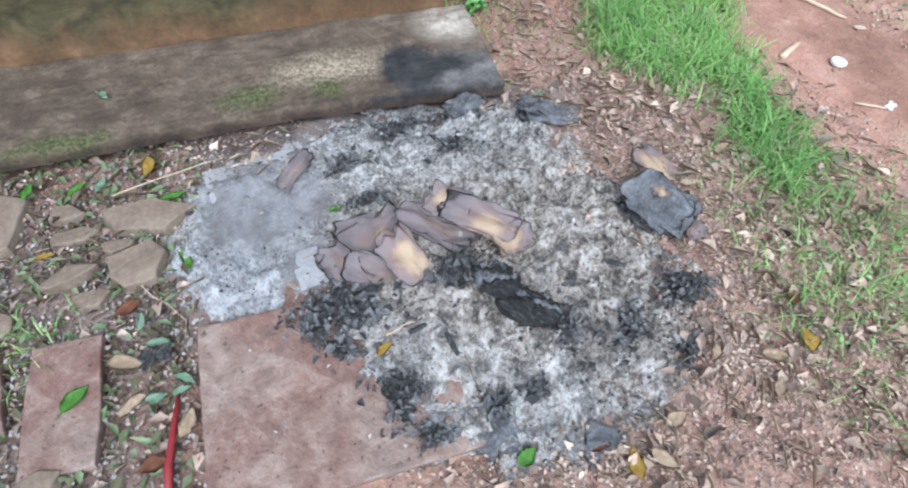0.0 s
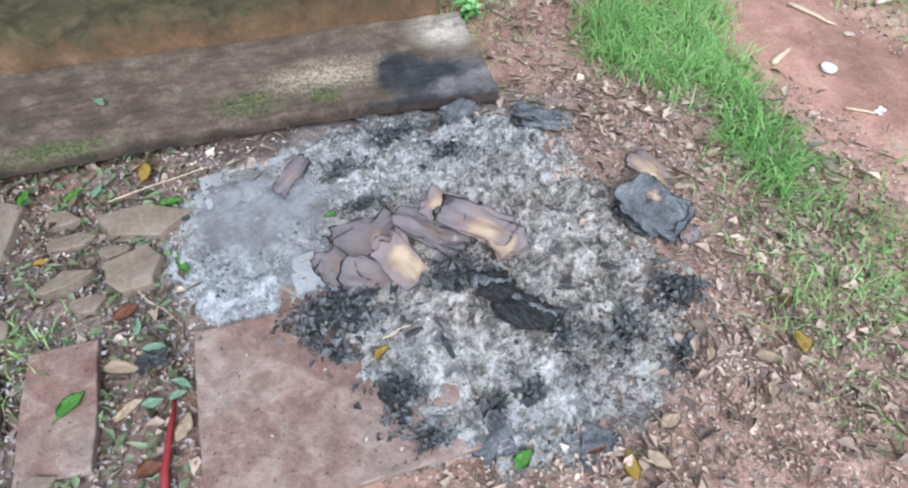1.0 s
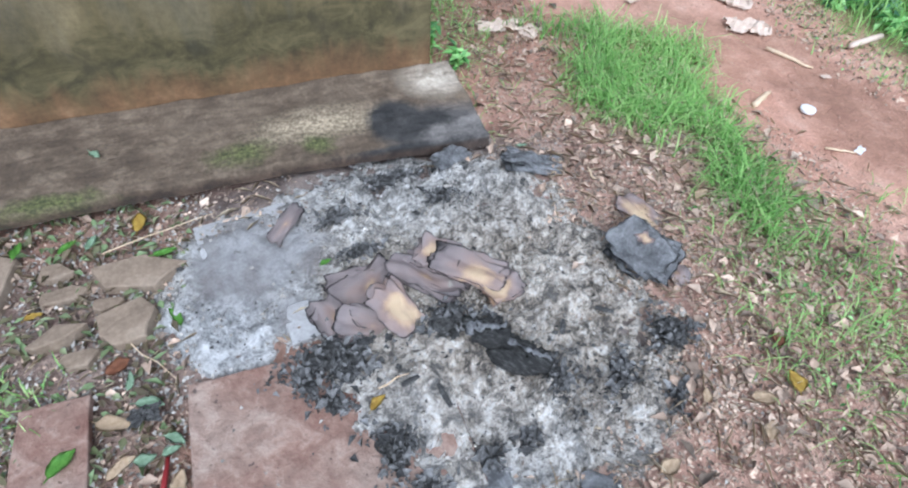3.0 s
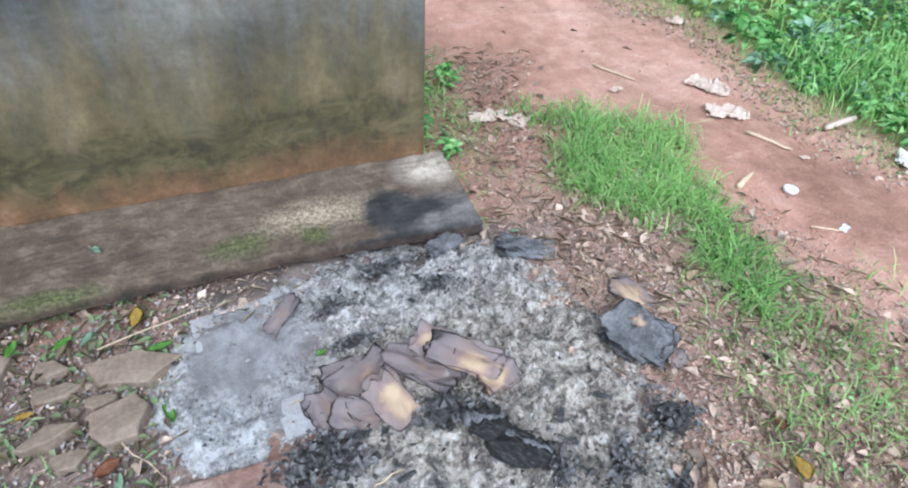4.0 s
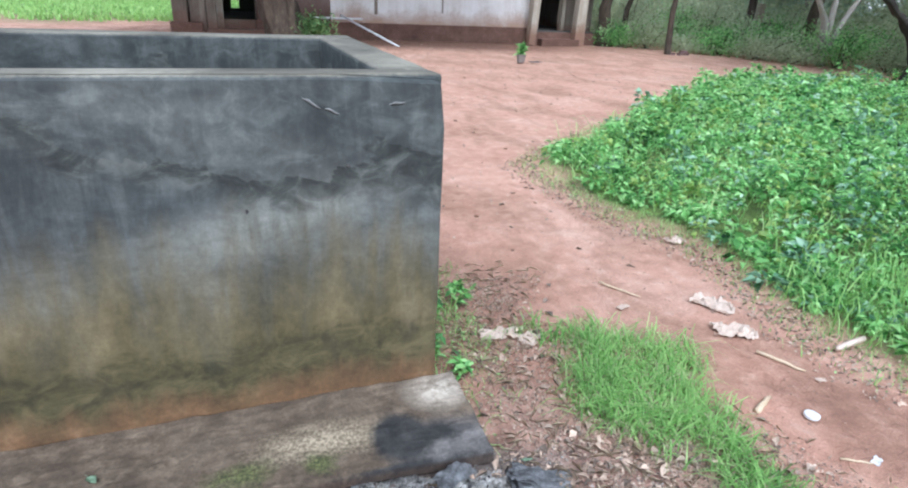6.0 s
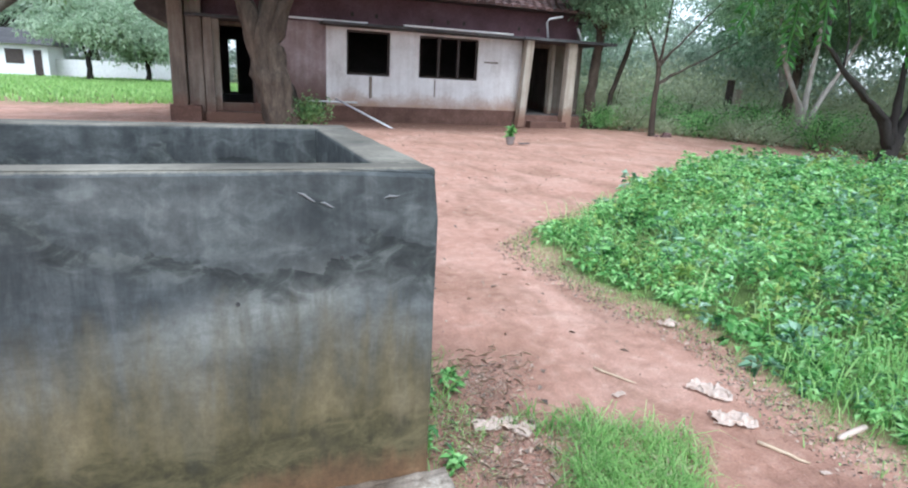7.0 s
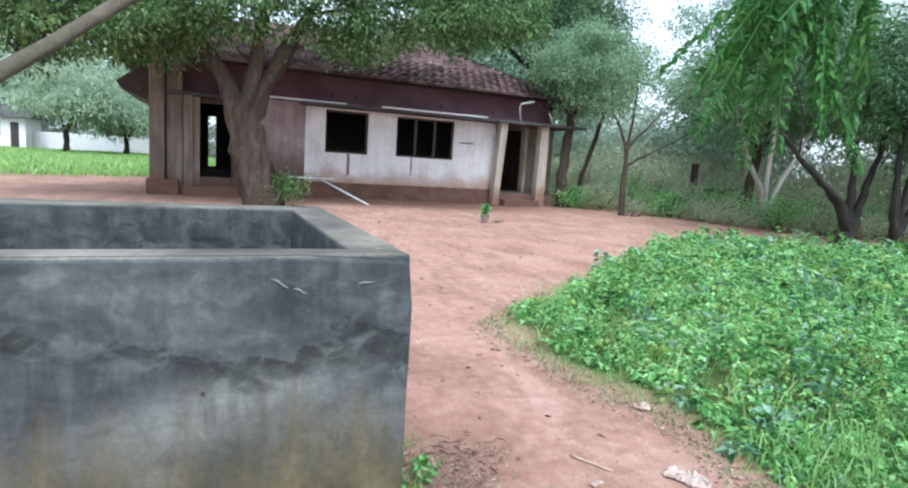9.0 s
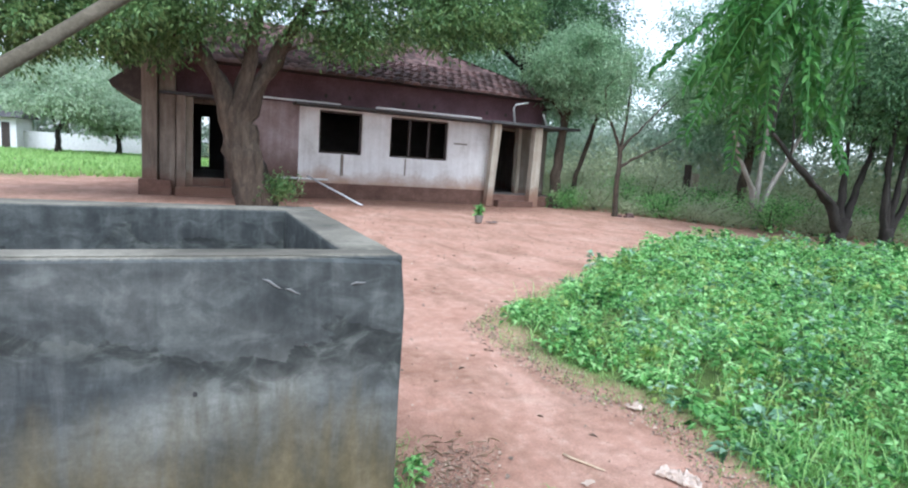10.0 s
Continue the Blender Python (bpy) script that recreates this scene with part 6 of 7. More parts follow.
make_tree("shade_tree", "large old tree with thick gnarled leaning trunk before the house", (0.96, 15.85, 0), ((0.05, 0.05, -0.15), (-0.12, 0, 0.6), (-0.3, 0, 1.3), (-0.46, 0, 1.9)), (0.33, 0.28, 0.25, 0.2),
          ((-3.2, -0.6, 4.2, 2.4, 1.8, 0.8), (-2.5, 1.2, 3.7, 0.9, 0.5, 0.4), (-0.6, -0.9, 4.5, 1.3, 1.2, 0.5), (1.7, -0.8, 4.3, 1.0, 1.0, 0.5), (3.4, -0.8, 4.8, 1.3, 1.2, 0.6), (5.4, -0.6, 5.5, 1.4, 1.3, 0.7), (-5.2, 0.5, 4.1, 1.6, 1.6, 0.9), (-4.2, -0.3, 3.75, 1.3, 0.9, 0.55), (-2.4, -0.5, 3.9, 1.0, 0.8, 0.5), (2.6, -0.7, 4.1, 1.1, 0.8, 0.45), (4.6, -0.7, 4.9, 1.2, 0.9, 0.45), (6.2, -0.6, 5.3, 0.9, 0.8, 0.4), (0.5, 0, 6.6, 5.0, 2.8, 1.0)), 78000, 0.14, M_TREE, M_BARK, 301, 20, 0.27,
          stems=(((0.0, 0.05, -0.15), (-0.25, 0.06, 0.6), (-0.5, 0.05, 1.4), (-0.62, 0, 2.1), (-0.9, 0, 3.0), (-1.5, 0, 3.9), (-2.1, 0, 4.8), (-2.9, -0.2, 5.6)), ((0.25, -0.08, -0.15), (0.02, -0.14, 0.6), (-0.16, -0.12, 1.4), (-0.33, -0.06, 2.1), (0.02, 0, 2.9), (0.5, 0, 3.8), (0.95, 0, 4.7), (1.6, -0.2, 5.6)),
                 ((-0.1, -0.2, -0.15), (-0.22, -0.2, 0.7), (-0.4, -0.16, 1.5), (-0.48, -0.1, 2.2), (-0.2, -0.1, 3.3), (-0.1, -0.1, 4.3), (0.1, -0.1, 5.4))), stem_r=(0.32, 0.09), sprout=(0.55, -0.35, 0.5))
make_tree("tree", "broad tree with bluish green crown beside the porch", (11.67, 18.5, 0), ((0, 0, -0.1), (-0.1, 0, 1.2), (0.05, 0, 2.6), (0.1, 0, 3.4)), (0.24, 0.18, 0.16, 0.14),
          ((0.3, -0.3, 5.0, 1.8, 1.4, 1.1), (0.9, -0.5, 4.1, 0.9, 0.9, 0.5), (-0.9, -0.4, 4.4, 0.9, 0.9, 0.4), (1.0, -0.3, 5.6, 1.1, 1.1, 0.5)), 17000, 0.12, M_TREE_BLUE, M_BARK, 302, 14, 0.26, per=210)
make_tree("tree", "slim double-stemmed tree beyond the porch", (12.6, 18.9, 0), ((0, 0, -0.1), (0.15, 0, 1.2), (0.6, 0, 2.6), (0.9, 0, 3.6)), (0.1, 0.09, 0.08, 0.06),
          ((1.2, 0, 5.0, 1.2, 1.2, 1.0), (0.4, 0.4, 5.8, 1.2, 1.2, 0.8)), 6000, 0.12, M_TREE_BLUE, M_BARK, 303, 6, 0.3)
make_tree("tree", "slender young tree with thin spreading bare limbs", (12.19, 15.78, 0), ((0, 0, -0.1), (-0.06, 0, 0.9), (-0.05, 0, 1.7), (-0.08, 0, 2.25)), (0.1, 0.08, 0.075, 0.07),
          ((0.0, 0, 4.6, 0.9, 0.8, 0.6), (2.2, 0, 4.2, 0.8, 0.7, 0.5), (-0.7, 0, 3.7, 0.5, 0.5, 0.4)), 1800, 0.11, M_TREE_BLUE, M_BARK, 304, 7, 0.3,
          stems=(((-0.08, 0, 2.1), (-0.3, 0, 2.6), (-0.75, 0, 3.3), (-0.9, 0, 4.0)), ((-0.08, 0, 2.1), (0.35, 0, 2.6), (1.2, 0, 3.4), (2.3, 0, 4.4)), ((-0.05, 0, 1.6), (0.6, 0, 1.95), (1.6, 0, 2.4), (2.9, 0, 3.05)), ((-0.08, 0, 2.1), (0.05, 0, 3.0), (0.1, 0, 4.0), (0.0, 0, 4.9))), stem_r=(0.05, 0.014))
make_tree("tree", "pale-barked forked tree leaning both ways among shrubs", (15.5, 13.2, 0), ((0, 0, -0.1), (0, 0, 0.3), (0, 0, 0.5)), (0.12, 0.1, 0.09),
          ((-1.6, 0, 3.8, 1.1, 1.0, 0.7), (1.9, 0, 4.1, 1.2, 1.0, 0.7), (0.2, 0.3, 5.0, 1.6, 1.2, 0.8)), 9000, 0.14, M_TREE, M_BARK_PALE, 308, 8, 0.33,
          stems=(((0, 0, 0.3), (-0.3, 0, 1.2), (-1.1, 0, 2.3), (-1.6, 0, 3.4)), ((0.05, 0, 0.3), (0.5, 0, 1.28), (1.3, 0, 2.5), (1.9, 0, 3.6)), ((0.0, 0, 0.3), (0.05, 0.1, 1.5), (0.3, 0.2, 2.8), (0.2, 0.3, 4.2))), stem_r=(0.09, 0.04))
make_tree("tree", "dark many-stemmed tree standing behind the weeds", (13.95, 9.65, 0), ((0, 0, -0.1), (0.1, 0, 0.3), (0.25, -0.05, 0.7)), (0.2, 0.17, 0.14),
          ((0.4, -0.2, 3.6, 1.9, 1.5, 0.7), (-1.0, 0.4, 4.4, 2.0, 1.6, 0.9), (1.5, -0.6, 4.3, 1.9, 1.6, 0.9)), 8500, 0.13, M_TREE_DARK, M_BARK_DARK, 305, 10, 0.33,
          stems=(((0.1, 0, 0.2), (0.35, 0, 0.8), (0.55, 0, 1.5), (0.9, 0, 2.4), (1.1, 0, 3.4)), ((0.15, 0, 0.3), (0.2, 0.1, 1.0), (0.1, 0.1, 1.9), (0.2, 0.1, 3.2)), ((0.1, 0, 0.4), (-0.4, 0, 1.1), (-1.1, 0, 1.5), (-1.9, 0.1, 2.1), (-2.6, 0.1, 2.6))), stem_r=(0.12, 0.03))
make_tree("tree", "dark forked tree at the weed bed's end", (14.85, 8.95, 0), ((0, 0, -0.1), (-0.05, 0, 0.3), (-0.1, 0, 0.6)), (0.18, 0.15, 0.13),
          ((0.2, 0, 3.5, 1.6, 1.6, 0.8), (0.6, -0.6, 4.5, 2.0, 1.8, 1.0)), 6000, 0.13, M_TREE_DARK, M_BARK_DARK, 306, 9, 0.33,
          stems=(((-0.05, 0, 0.2), (-0.35, 0, 1.0), (-0.5, 0, 2.0), (-0.4, 0, 3.2)), ((-0.05, 0, 0.3), (0.0, 0, 1.2), (0.15, 0, 2.2), (0.2, 0, 3.4)), ((0, 0, 0.3), (0.4, 0, 1.2), (0.7, -0.1, 2.2), (1.1, -0.2, 3.3)), ((-0.1, 0, 0.4), (-0.15, 0.1, 1.3), (-0.3, 0.1, 2.6), (0.1, 0.1, 3.8))), stem_r=(0.085, 0.03))
make_tree("tree", "tall dark-crowned tree rising behind the porch", (13.2, 23.5, 0), ((0, 0, -0.1), (0.1, 0, 2.0), (-0.2, 0, 4.2), (-0.4, 0, 6.0)), (0.3, 0.26, 0.22, 0.18),
          ((-2.5, -0.5, 7.2, 2.2, 1.8, 1.1), (0.2, -0.6, 7.6, 2.0, 1.8, 1.2), (2.0, 0, 9.3, 2.0, 1.8, 1.0), (3.0, -0.5, 8.2, 1.1, 1.0, 0.7), (-0.8, 0, 9.8, 3.2, 2.2, 1.2), (1.2, -0.5, 6.6, 1.2, 1.2, 0.6)), 26000, 0.17, M_TREE_DARK, M_BARK_DARK, 311, 12, 0.4)
make_tree("tree", "grey green tree with layered leafy boughs over the shrubs", (17.2, 15.2, 0), ((0, 0, -0.1), (-0.1, 0, 1.2), (0.15, 0, 2.4)), (0.2, 0.16, 0.13),
          ((-2.7, 0, 6.5, 1.0, 0.9, 0.6), (-2.2, -0.2, 5.2, 0.8, 0.8, 0.4), (-1.0, 0, 7.7, 1.3, 1.0, 0.5), (1.2, 0, 7.9, 1.8, 1.2, 0.7), (3.0, 0, 7.0, 1.6, 1.2, 0.9), (-1.4, -0.3, 5.6, 1.1, 1.0, 0.5), (0.4, -0.4, 6.2, 1.6, 1.2, 0.7), (1.8, -0.2, 5.0, 1.5, 1.2, 0.6), (-0.6, -0.5, 4.3, 1.3, 1.0, 0.5), (0.9, -0.6, 3.4, 1.4, 1.0, 0.5), (-1.2, -0.3, 3.1, 0.9, 0.8, 0.4)), 30000, 0.12, M_MIDWOOD, M_BARK, 312, 12, 0.3)
# woods behind: pale trunks and tall crowns
WOODS = ((23, 20.5, 7, 3.0, "t"), (24, 13.5, 6.5, 3.0, "t"), (17.5, 29, 9, 3.4, "t"), (27, 24, 9, 4.0, "t"), (31, 17, 9, 4.0, "d"), (9, 33, 9, 4.0, "b"), (15, 34, 10, 4.5, "t"), (36, 28, 11, 5, "t"),
         (20, 9.5, 6.5, 3.0, "d"), (26, 8, 7, 3.4, "t"), (3, 36, 9, 4.0, "t"))
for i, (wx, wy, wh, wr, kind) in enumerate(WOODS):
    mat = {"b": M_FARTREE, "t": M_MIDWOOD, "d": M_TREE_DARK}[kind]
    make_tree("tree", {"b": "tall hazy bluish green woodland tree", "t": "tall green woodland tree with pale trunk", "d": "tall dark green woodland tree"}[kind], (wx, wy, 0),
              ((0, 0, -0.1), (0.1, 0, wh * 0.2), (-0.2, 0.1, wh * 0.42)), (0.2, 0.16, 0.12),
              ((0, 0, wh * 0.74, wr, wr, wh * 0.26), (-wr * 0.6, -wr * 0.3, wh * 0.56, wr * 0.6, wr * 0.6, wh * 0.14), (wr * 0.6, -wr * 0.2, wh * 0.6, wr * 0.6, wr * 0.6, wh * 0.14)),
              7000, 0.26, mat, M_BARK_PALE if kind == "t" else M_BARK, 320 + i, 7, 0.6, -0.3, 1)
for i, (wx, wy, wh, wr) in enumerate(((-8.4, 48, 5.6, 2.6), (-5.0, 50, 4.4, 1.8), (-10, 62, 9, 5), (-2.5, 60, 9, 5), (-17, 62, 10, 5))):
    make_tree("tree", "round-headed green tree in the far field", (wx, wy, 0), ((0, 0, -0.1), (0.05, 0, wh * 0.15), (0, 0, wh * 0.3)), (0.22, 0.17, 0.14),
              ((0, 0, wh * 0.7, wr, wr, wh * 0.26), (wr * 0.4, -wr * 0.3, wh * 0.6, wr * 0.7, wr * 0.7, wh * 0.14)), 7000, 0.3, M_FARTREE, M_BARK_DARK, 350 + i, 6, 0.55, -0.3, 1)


def shrub(at, h, w, seed, mat, label):
    r = np.random.default_rng(seed)
    s = thing("shrub", label, "shrub", at, "shrubs along the wood's edge")
    bm = bmesh.new()
    tips = []
    for k in range(9):
        e = np.array([r.normal(0, w * 0.35), r.normal(0, w * 0.35), h * r.uniform(0.5, 1.0)])
        tube(bm, [(0, 0, -0.05), e * 0.5 + [0, 0, h * 0.12], e], (0.02, 0.013, 0.004), 5)
        tips.append(e)
    part("stem", bm, M_BARK, s)
    m = 2200
    c = np.array(tips)[r.integers(0, 9, m)] * r.uniform(0.3, 1.0, (m, 1)) + r.normal(0, 1, (m, 3)) * [w * 0.2, w * 0.2, h * 0.13]
    c[:, 2] = np.maximum(c[:, 2], 0.03)
    leaves("foliage", c, r.normal(0, 1, (m, 3)) + [0, 0, 0.2], r.uniform(0.05, 0.12, m), r.uniform(0.025, 0.055, m), mat, s, rng=r)
    return s


k = 0
for row, (dx, dy, hh) in enumerate(((0, 0, 1.0), (1.4, 1.6, 1.35), (3.0, 3.4, 1.6))):
    for f in np.linspace(0, 1, 10):
        sx, sy = 11.9 + (17.6 - 11.9) * f + dx + 0.35 * math.sin(7 * f + row), 18.6 + (9.6 - 18.6) * f + dy
        if ((sx - 14.2) ** 2 + (sy - 9.6) ** 2) < 0.9:
            continue
        shrub((sx, sy, 0), hh * (0.8 + 0.3 * math.sin(k * 2.3)), 1.5, 400 + k, M_SHRUB if k % 3 else M_WEED, "loose olive green shrub at the wood's edge")
        k += 1

def woods(name, label, n, spots, leaf, mat, seed):
    """Far woodland as one mass: leaf clumps heaped from the ground up, (x, y, radius, height) each."""
    r = np.random.default_rng(seed)
    per = n // len(spots)
    out = []
    for cx, cy, rad, hi in spots:
        k = per // 60
        c = np.stack([r.normal(0, rad * 0.5, k), r.normal(0, rad * 0.35, k), r.uniform(0, 1, k) ** 0.9 * hi], 1)
        out.append(np.repeat(c, 60, 0) + r.normal(0, 1, (k * 60, 3)) * [0.55, 0.55, 0.4] + [cx, cy, 0])
    b = np.concatenate(out)
    b[:, 2] = np.maximum(b[:, 2], 0.05)
    m = len(b)
    ob = leaves(name, b, r.normal(0, 1, (m, 3)) + [0, 0, -0.2], r.uniform(0.6, 1.3, m) * leaf, r.uniform(0.35, 0.6, m) * leaf, mat, rng=r)
    return tagged(ob, label, "trees", kind="stuff")


# No mist here: the leaf colour itself holds the haze.
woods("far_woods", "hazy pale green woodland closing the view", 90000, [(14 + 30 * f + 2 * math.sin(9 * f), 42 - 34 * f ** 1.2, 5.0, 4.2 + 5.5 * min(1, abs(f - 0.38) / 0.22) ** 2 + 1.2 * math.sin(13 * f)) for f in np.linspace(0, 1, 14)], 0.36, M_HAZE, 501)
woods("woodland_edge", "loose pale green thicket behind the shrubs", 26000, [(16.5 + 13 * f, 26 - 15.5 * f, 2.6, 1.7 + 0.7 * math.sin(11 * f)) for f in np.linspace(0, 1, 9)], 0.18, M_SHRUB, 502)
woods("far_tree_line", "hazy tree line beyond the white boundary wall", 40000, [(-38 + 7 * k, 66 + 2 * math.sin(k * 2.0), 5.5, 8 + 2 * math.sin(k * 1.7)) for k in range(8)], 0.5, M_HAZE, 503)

# ---- far wall and buildings ----
wall = part("boundary_wall", box((-40, 55.0, -0.1), (0.5, 55.25, 1.35), 0.02), M_LIMEWASH)
tagged(wall, "long low limewashed boundary wall across the field", "wall", kind="structure")
hut = thing("far_building", "small white building with low tiled roof beyond the field", "building", (-14.9, 53, 0))
part("wall", box((-4, 0, -0.1), (3.2, 5, 2.3)), M_LIMEWASH, hut)
bm = bmesh.new()
v = [bm.verts.new(c) for c in ((-4.4, -0.5, 2.25), (3.6, -0.5, 2.25), (3.6, 5.5, 2.25), (-4.4, 5.5, 2.25), (-4.4, 2.5, 3.4), (3.6, 2.5, 3.4))]
for f in ((0, 1, 5, 4), (2, 3, 4, 5), (1, 2, 5), (3, 0, 4), (3, 2, 1, 0)):
    bm.faces.new([v[i] for i in f])
part("roof", bm, M_CANOPY, hut)
# uncut wall: dark panels on it hold the shade of window and doorway
part("window", box((0.6, -0.03, 0.9), (1.7, 0.02, 1.9)), M_DARKWOOD, hut, "dark panel painted as the window opening's shade")
part("door", box((2.3, -0.03, 0.0), (2.8, 0.02, 1.9)), M_DARKWOOD, hut, "dark doorway")
shed = thing("brick_shed", "ruined red brick shed with a pale gable in the woods", "building", (17.0, 17.0, 0))
part("wall", box((-0.5, 0, -0.1), (0.0, 0.3, 1.6)), M_CREAM, shed)
part("post", box((-0.7, -0.1, -0.1), (-0.52, 0.1, 1.9), 0.01), M_DARKWOOD, shed, "dark timber post")
part("wall", box((0.0, 0.02, -0.1), (1.5, 0.3, 1.0)), M_TILE, shed, "low red brick wall")

# ---- small things on the path ----
pot = thing("potted_plant", "small green leafy plant in a grey pot", "plant", (5.98, 13.37, 0))
part("pot", tube(bmesh.new(), [(0, 0, 0), (0, 0, 0.02), (0, 0, 0.16), (0, 0, 0.19)], (0.075, 0.085, 0.11, 0.115), 16), M_CLAY, pot)
r = np.random.default_rng(90)
m = 160
leaves("plant_leaves", np.stack([r.normal(0, 0.03, m), r.normal(0, 0.03, m), r.uniform(0.18, 0.38, m)], 1), r.normal(0, 1, (m, 3)) + [0, 0, 0.7], r.uniform(0.08, 0.16, m), r.uniform(0.035, 0.06, m), M_WEED, pot, rng=r)


def crumpled(name, label, cat, at, size, turn, seed, mat):
    bm = bmesh.new()
    bmesh.ops.create_grid(bm, x_segments=18, y_segments=12, size=0.5)
    o = Vector((seed * 3.7, 0, 0))
    for v in bm.verts:
        p = v.co.copy()
        n = noise.noise_vector(p * 3.5 + o)
        v.co = Vector((p.x * size[0], p.y * size[1], size[2] * abs(noise.noise(p * 5 + o) + 0.5 * noise.noise(p * 12 + o)))) + Vector((n.x, n.y, 0)) * 0.3 * size[1]
    bmesh.ops.solidify(bm, geom=bm.faces[:], thickness=-0.0015)
    ob = part(name, bm, mat)
    ob.location, ob.rotation_euler = at, (0, 0, radians(turn))
    return tagged(ob, label, cat)


crumpled("plastic_wrapper", "crumpled dirty white plastic wrapper on the path", "wrapper", (1.63, 2.4, 0.008), (0.2, 0.12, 0.045), -60, 1, M_PLASTIC)
crumpled("plastic_wrapper", "crumpled white plastic scrap on the path", "wrapper", (1.535, 2.15, 0.008), (0.2, 0.11, 0.04), -25, 2, M_PLASTIC)
crumpled("paper_scrap", "torn white paper scraps on the soil", "paper", (0.44, 2.44, 0.01), (0.2, 0.08, 0.03), -14, 3, M_PLASTIC)
crumpled("paper_scrap", "shredded white paper lying beside torn scraps", "paper", (0.55, 2.37, 0.01), (0.1, 0.07, 0.025), 30, 12, M_PLASTIC)
crumpled("plastic_scrap", "white plastic scrap under the weeds' edge", "scrap", (2.01, 1.54, 0.02), (0.13, 0.09, 0.05), 40, 13, M_PVC)
crumpled("paper_scrap", "white scrap in the weeds beside tank", "paper", (0.1, 2.75, 0.02), (0.1, 0.07, 0.05), 60, 4, M_PVC)
crumpled("plastic_scrap", "small white plastic scrap at path edge", "scrap", (1.15, 2.5, 0.01), (0.07, 0.03, 0.02), 10, 5, M_PLASTIC)
crumpled("plastic_scrap", "dirty white plastic scrap at weed edge", "scrap", (2.02, 3.15, 0.02), (0.12, 0.07, 0.04), 10, 6, M_PLASTIC)
bm = tube(bmesh.new(), [(0, 0, 0), (0, 0, 0.004), (0, 0, 0.012), (0, 0, 0.014)], (0.026, 0.029, 0.029, 0.025), 20)
lid = part("plastic_disc", bm, M_PVC, smooth=False)
lid.location = (1.353, 1.557, 0.004)
tagged(lid, "small round white plastic disc on soil", "disc")
bm = tube(bmesh.new(), [(0, 0, 0), (0.02, 0, 0.002), (0.12, 0, 0.008), (0.2, 0, 0.01)], (0.008, 0.013, 0.014, 0.012), 12)
bt = part("plastic_tube", bm, M_PLASTIC, smooth=True)
bt.location, bt.rotation_euler = (1.86, 1.86, 0.03), (0, 0, radians(5))
tagged(bt, "flattened white plastic tube at the weed edge", "tube")
for i, (sx, sy, ln, tn, rad) in enumerate(((1.25, 2.68, 0.24, -62, 0.006), (1.55, 1.88, 0.2, -65, 0.008), (1.22, 1.67, 0.15, 25, 0.012), (1.3, 1.32, 0.12, -30, 0.004), (0.46, 0.82, 0.16, 40, 0.003), (-0.98, 1.6, 0.3, 14, 0.0018), (0.35, 1.48, 0.07, 80, 0.004), (-0.5, 0.93, 0.08, 10, 0.002), (-1.03, 1.22, 0.2, -55, 0.0016))):
    r2 = random.Random(i)
    d = Vector((math.cos(radians(tn)), math.sin(radians(tn)), 0))
    zz = 0.01 + (on_heap(sx, sy)[2] if float(ash_cover(np.array(sx), np.array(sy))) > 0.2 else 0.0) + (0.03 if i in (5, 7) else 0)
    pts = [Vector((sx, sy, zz)) + d * ln * (f - 0.5) + Vector((r2.uniform(-1, 1), r2.uniform(-1, 1), 0)) * 0.006 for f in np.linspace(0, 1, 6)]
    tagged(part("twig", tube(bmesh.new(), pts, [rad, rad * 1.1, rad, rad * 0.95, rad * 0.8, rad * 0.5], 7), M_TLEAF, smooth=True), "dry pale broken twig lying on soil", "twig")
red = part("plastic_strip", tube(bmesh.new(), [(-1.035, 0.7, 0.02), (-1.03, 0.8, 0.022), (-1.015, 0.88, 0.02), (-1.0, 0.96, 0.015)], (0.008, 0.009, 0.007, 0.004), 8), M_REDPLASTIC, smooth=True)
tagged(red, "torn red plastic strip in the litter", "strip")
crumpled("charred_scrap", "black charred scrap among fallen leaves", "scrap", (-1.04, 1.06, 0.022), (0.07, 0.045, 0.015), 0, 8, M_CHAR)
heap = thing("brick_pile", "few broken red bricks at tree foot", "brick", (12.45, 15.5, 0))
for i, (bx, by, bz, tn) in enumerate(((0, 0, 0.04, 10), (0.26, 0.05, 0.04, 60), (0.12, 0.02, 0.12, -20), (-0.2, 0.1, 0.04, 40))):
    b = part("brick", box((-0.11, -0.055, -0.04), (0.11, 0.055, 0.04), 0.006), M_TILE, heap)
    b.location, b.rotation_euler = (bx, by, bz), (0, 0, radians(tn))


# ---- branches that reach in overhead ----
lean = thing("leaning_tree", "bare grey-brown tree limb leaning over the tank", "tree", (-2.9, 2.0, 0))
lean_pts = [(-2.9, 2.0, -0.1), (-2.85, 2.05, 0.4), (-2.45, 2.6, 0.88), (-1.94, 3.05, 1.24), (-1.61, 3.3, 1.55), (-1.37, 3.46, 1.77), (-1.2, 3.58, 1.93), (-1.01, 3.68, 2.11), (-0.67, 3.73, 2.38), (-0.1, 3.8, 2.83), (0.4, 3.8, 3.43)]
ob = part("trunk", tube(bmesh.new(), lean_pts, (0.07, 0.058, 0.048, 0.042, 0.038, 0.035, 0.033, 0.032, 0.03, 0.024, 0.014), 12, 0.2), M_LIMB, lean, "", True)
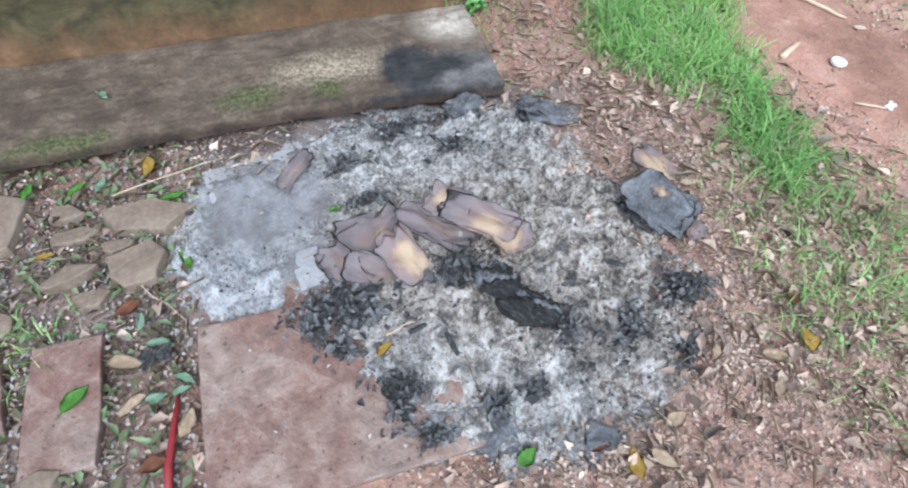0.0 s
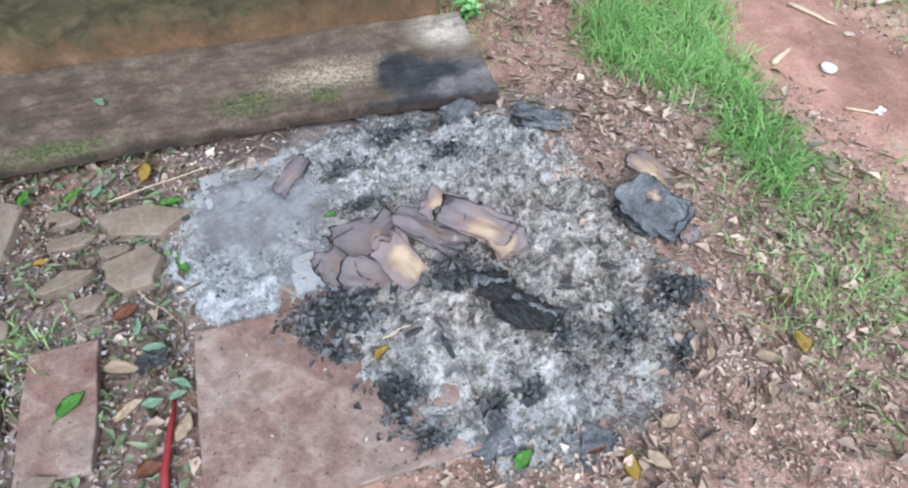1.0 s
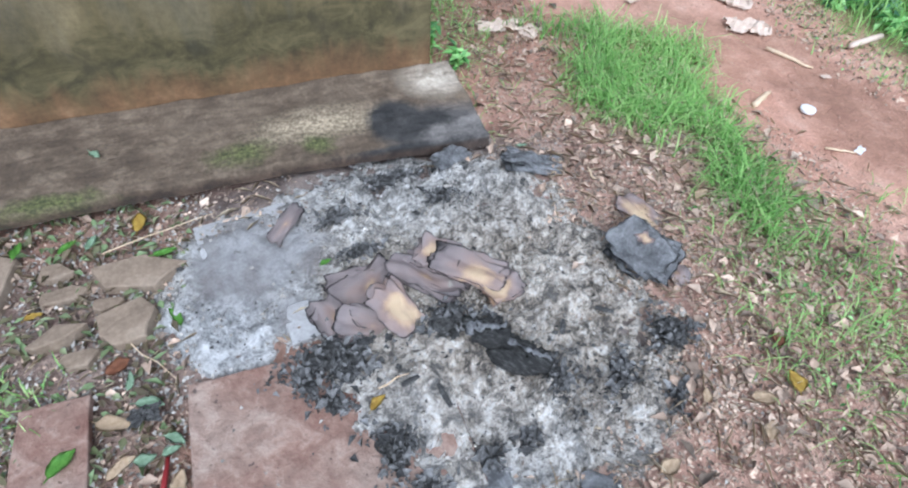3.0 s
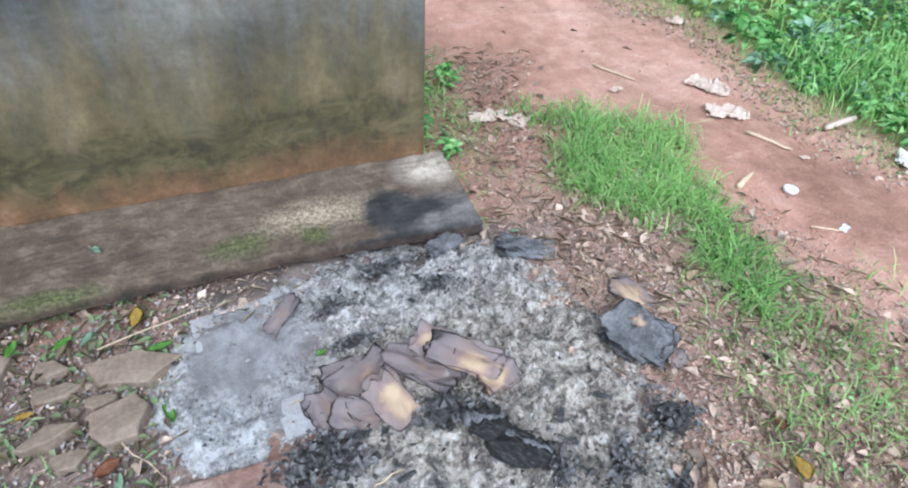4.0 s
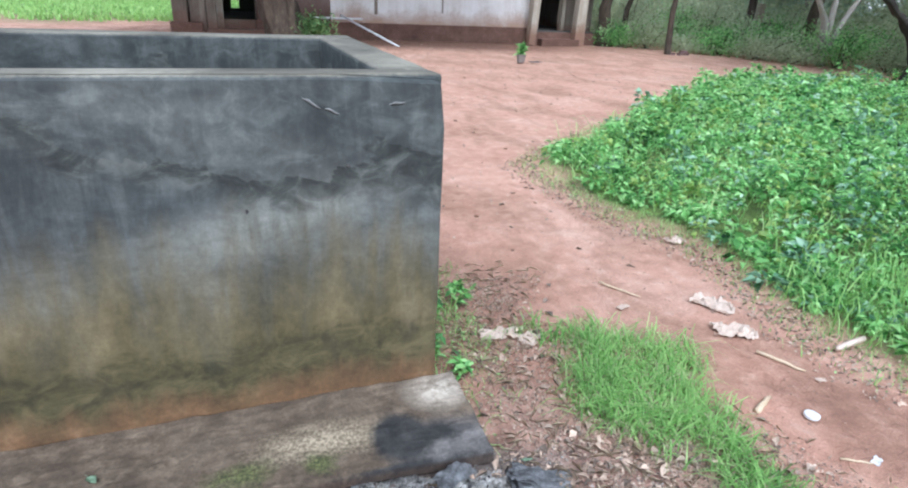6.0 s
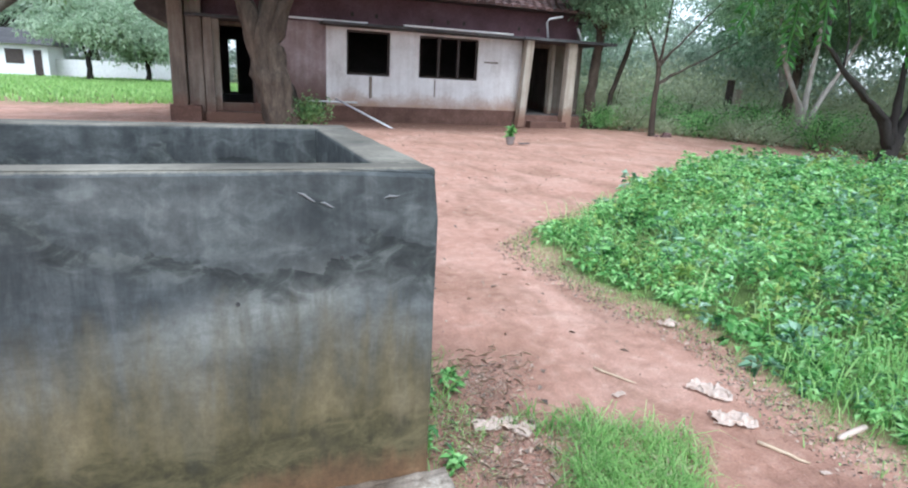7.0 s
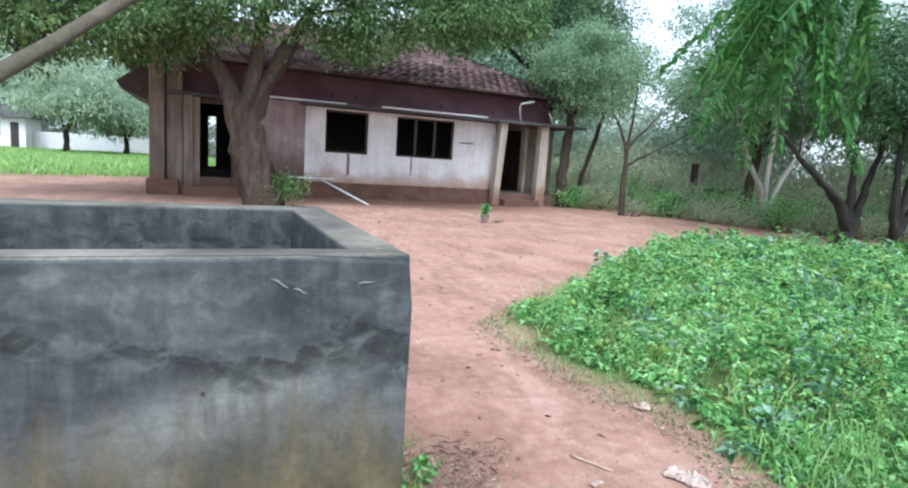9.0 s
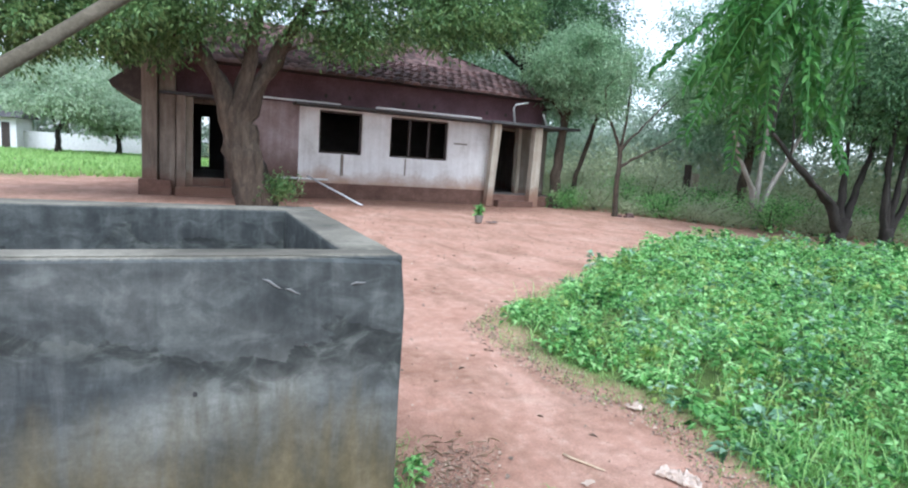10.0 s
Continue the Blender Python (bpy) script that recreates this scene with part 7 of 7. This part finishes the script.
ob.matrix_parent_inverse = Matrix.Translation(-lean.location)


def frond_tree():
    """A feathery tree beside the camera; its twig hangs in from the upper right."""
    t = thing("feathery_tree", "young tree with fresh green feathery leaves, twigs hanging down", "tree", (3.1, 0.2, 0))
    inv = Matrix.Translation(-t.location)
    trunk = [(3.1, 0.2, -0.1), (3.05, 0.25, 0.9), (2.8, 0.4, 1.8), (2.2, 0.7, 2.35), (1.5, 0.95, 2.45), (0.93, 1.12, 2.26), (0.62, 1.1, 2.02), (0.45, 1.14, 1.95), (0.38, 1.18, 1.935), (0.34, 1.2, 1.93)]
    ob = part("trunk", tube(bmesh.new(), trunk, (0.08, 0.07, 0.055, 0.04, 0.025, 0.014, 0.008, 0.006, 0.004, 0.002), 8, 0.15), M_BARK_DARK, t, "", True)
    ob.matrix_parent_inverse = inv
    r = np.random.default_rng(77)
    # fronds hang from the twig's outer half, the lowest ones at its tip
    along = [np.array(q) for q in trunk[4:]]
    starts = [(0.36, 1.19, 1.93, -0.5, 0.25, -0.45), (0.4, 1.17, 1.94, -0.1, 0.2, -1), (0.45, 1.14, 1.95, 0.0, 0.1, -1)]
    for _ in range(26):
        k = r.integers(0, len(along) - 1)
        q = along[k] + (along[k + 1] - along[k]) * r.uniform()
        starts.append((*(q + r.normal(0, 0.03, 3)), r.normal(-0.15, 0.45), r.normal(0.15, 0.3), r.uniform(-1.0, -0.25)))
    for sx, sy, sz, dx, dy, dz in starts:
        base, d = np.array([sx, sy, sz]), unit(np.array([[dx, dy, dz]]))[0]
        ln = r.uniform(0.2, 0.36)
        n = 28
        f = np.linspace(0.12, 1, n)[:, None]
        pts = base + d * ln * f + np.array([0, 0, -0.12]) * ln * f ** 2
        bm = tube(bmesh.new(), [base, *pts[::4], pts[-1]], [0.0022] * (len(pts[::4]) + 2), 5)
        fr = part("leaf_stalk", bm, M_FROND, t)
        fr.matrix_parent_inverse = inv
        side = unit(np.cross(d[None], r.normal(0, 1, (1, 3))))
        ways, bases = [], []
        for sgn in (-1, 1):
            bases.append(pts)
            ways.append(side * sgn + d * 0.5 + r.normal(0, 0.2, (n, 3)) + [0, 0, -0.15])
        ll = np.tile(0.035 * (1 - 0.5 * np.abs(f[:, 0] - 0.5)), 2)
        lf = leaves("leaf_blade", np.concatenate(bases), np.concatenate(ways), ll, ll * 0.36, M_FROND, t, rng=r)
        lf.matrix_parent_inverse = inv
    return t


frond_tree()


# ---- weeds by the tank corner, scraps in the yard ----
def weed_plant(at, h, seed):
    r = np.random.default_rng(seed)
    t = thing("weed_plant", "small green broad-leaved weed beside the tank", "weed", at, "weeds beside the tank")
    bm = bmesh.new()
    tips = []
    for _ in range(4):
        e = np.array([r.normal(0, h * 0.35), r.normal(0, h * 0.35), h * r.uniform(0.6, 1)])
        tube(bm, [(0, 0, -0.02), e * 0.5 + [0, 0, 0.02], e], (0.003, 0.0025, 0.0015), 5)
        tips.append(e)
    part("stem", bm, M_GRASS, t)
    m = 34
    c = np.array(tips)[r.integers(0, 4, m)] * r.uniform(0.25, 1, (m, 1))
    leaves("foliage", c, r.normal(0, 1, (m, 3)) * [1, 1, 0.4] + [0, 0, 0.2], r.uniform(0.03, 0.065, m), r.uniform(0.016, 0.032, m), M_WEED, t, rng=r)


for i, (wx, wy, wh) in enumerate(((0.08, 2.35, 0.14), (0.12, 2.62, 0.2), (0.07, 2.85, 0.18), (0.16, 3.05, 0.16), (0.3, 2.75, 0.13), (0.38, 2.9, 0.1), (0.1, 3.3, 0.2), (0.14, 2.2, 0.1))):
    weed_plant((wx, wy, 0), wh, 600 + i)
crumpled("plastic_scrap", "small white plastic scrap on the soil", "scrap", (1.36, 1.3, 0.008), (0.045, 0.025, 0.012), 20, 9, M_PVC)
crumpled("plastic_scrap", "small pale plastic scrap on the path", "scrap", (1.6, 1.72, 0.008), (0.04, 0.02, 0.01), -20, 10, M_PLASTIC)
crumpled("sheet_scrap", "flat grey metal scrap lying beside the pot", "scrap", (6.4, 13.45, 0.01), (0.35, 0.16, 0.03), 10, 11, M_CANOPY)
x, y, r = scatter(900, -0.95, -0.4, 0.66, 1.1, lambda a, b: np.clip(0.2 + 0.5 * wave(a, b, 9, 61) + 1.2 * (b - 0.95), 0.05, 1), 61)
sc = clods("slab_grit", x, y, r.uniform(0.0015, 0.005, len(x)), M_CHAR, r)
sc.location.z = 0.031
tagged(sc, "dark grit and soot crumbs on the slab", "grit", kind="stuff")
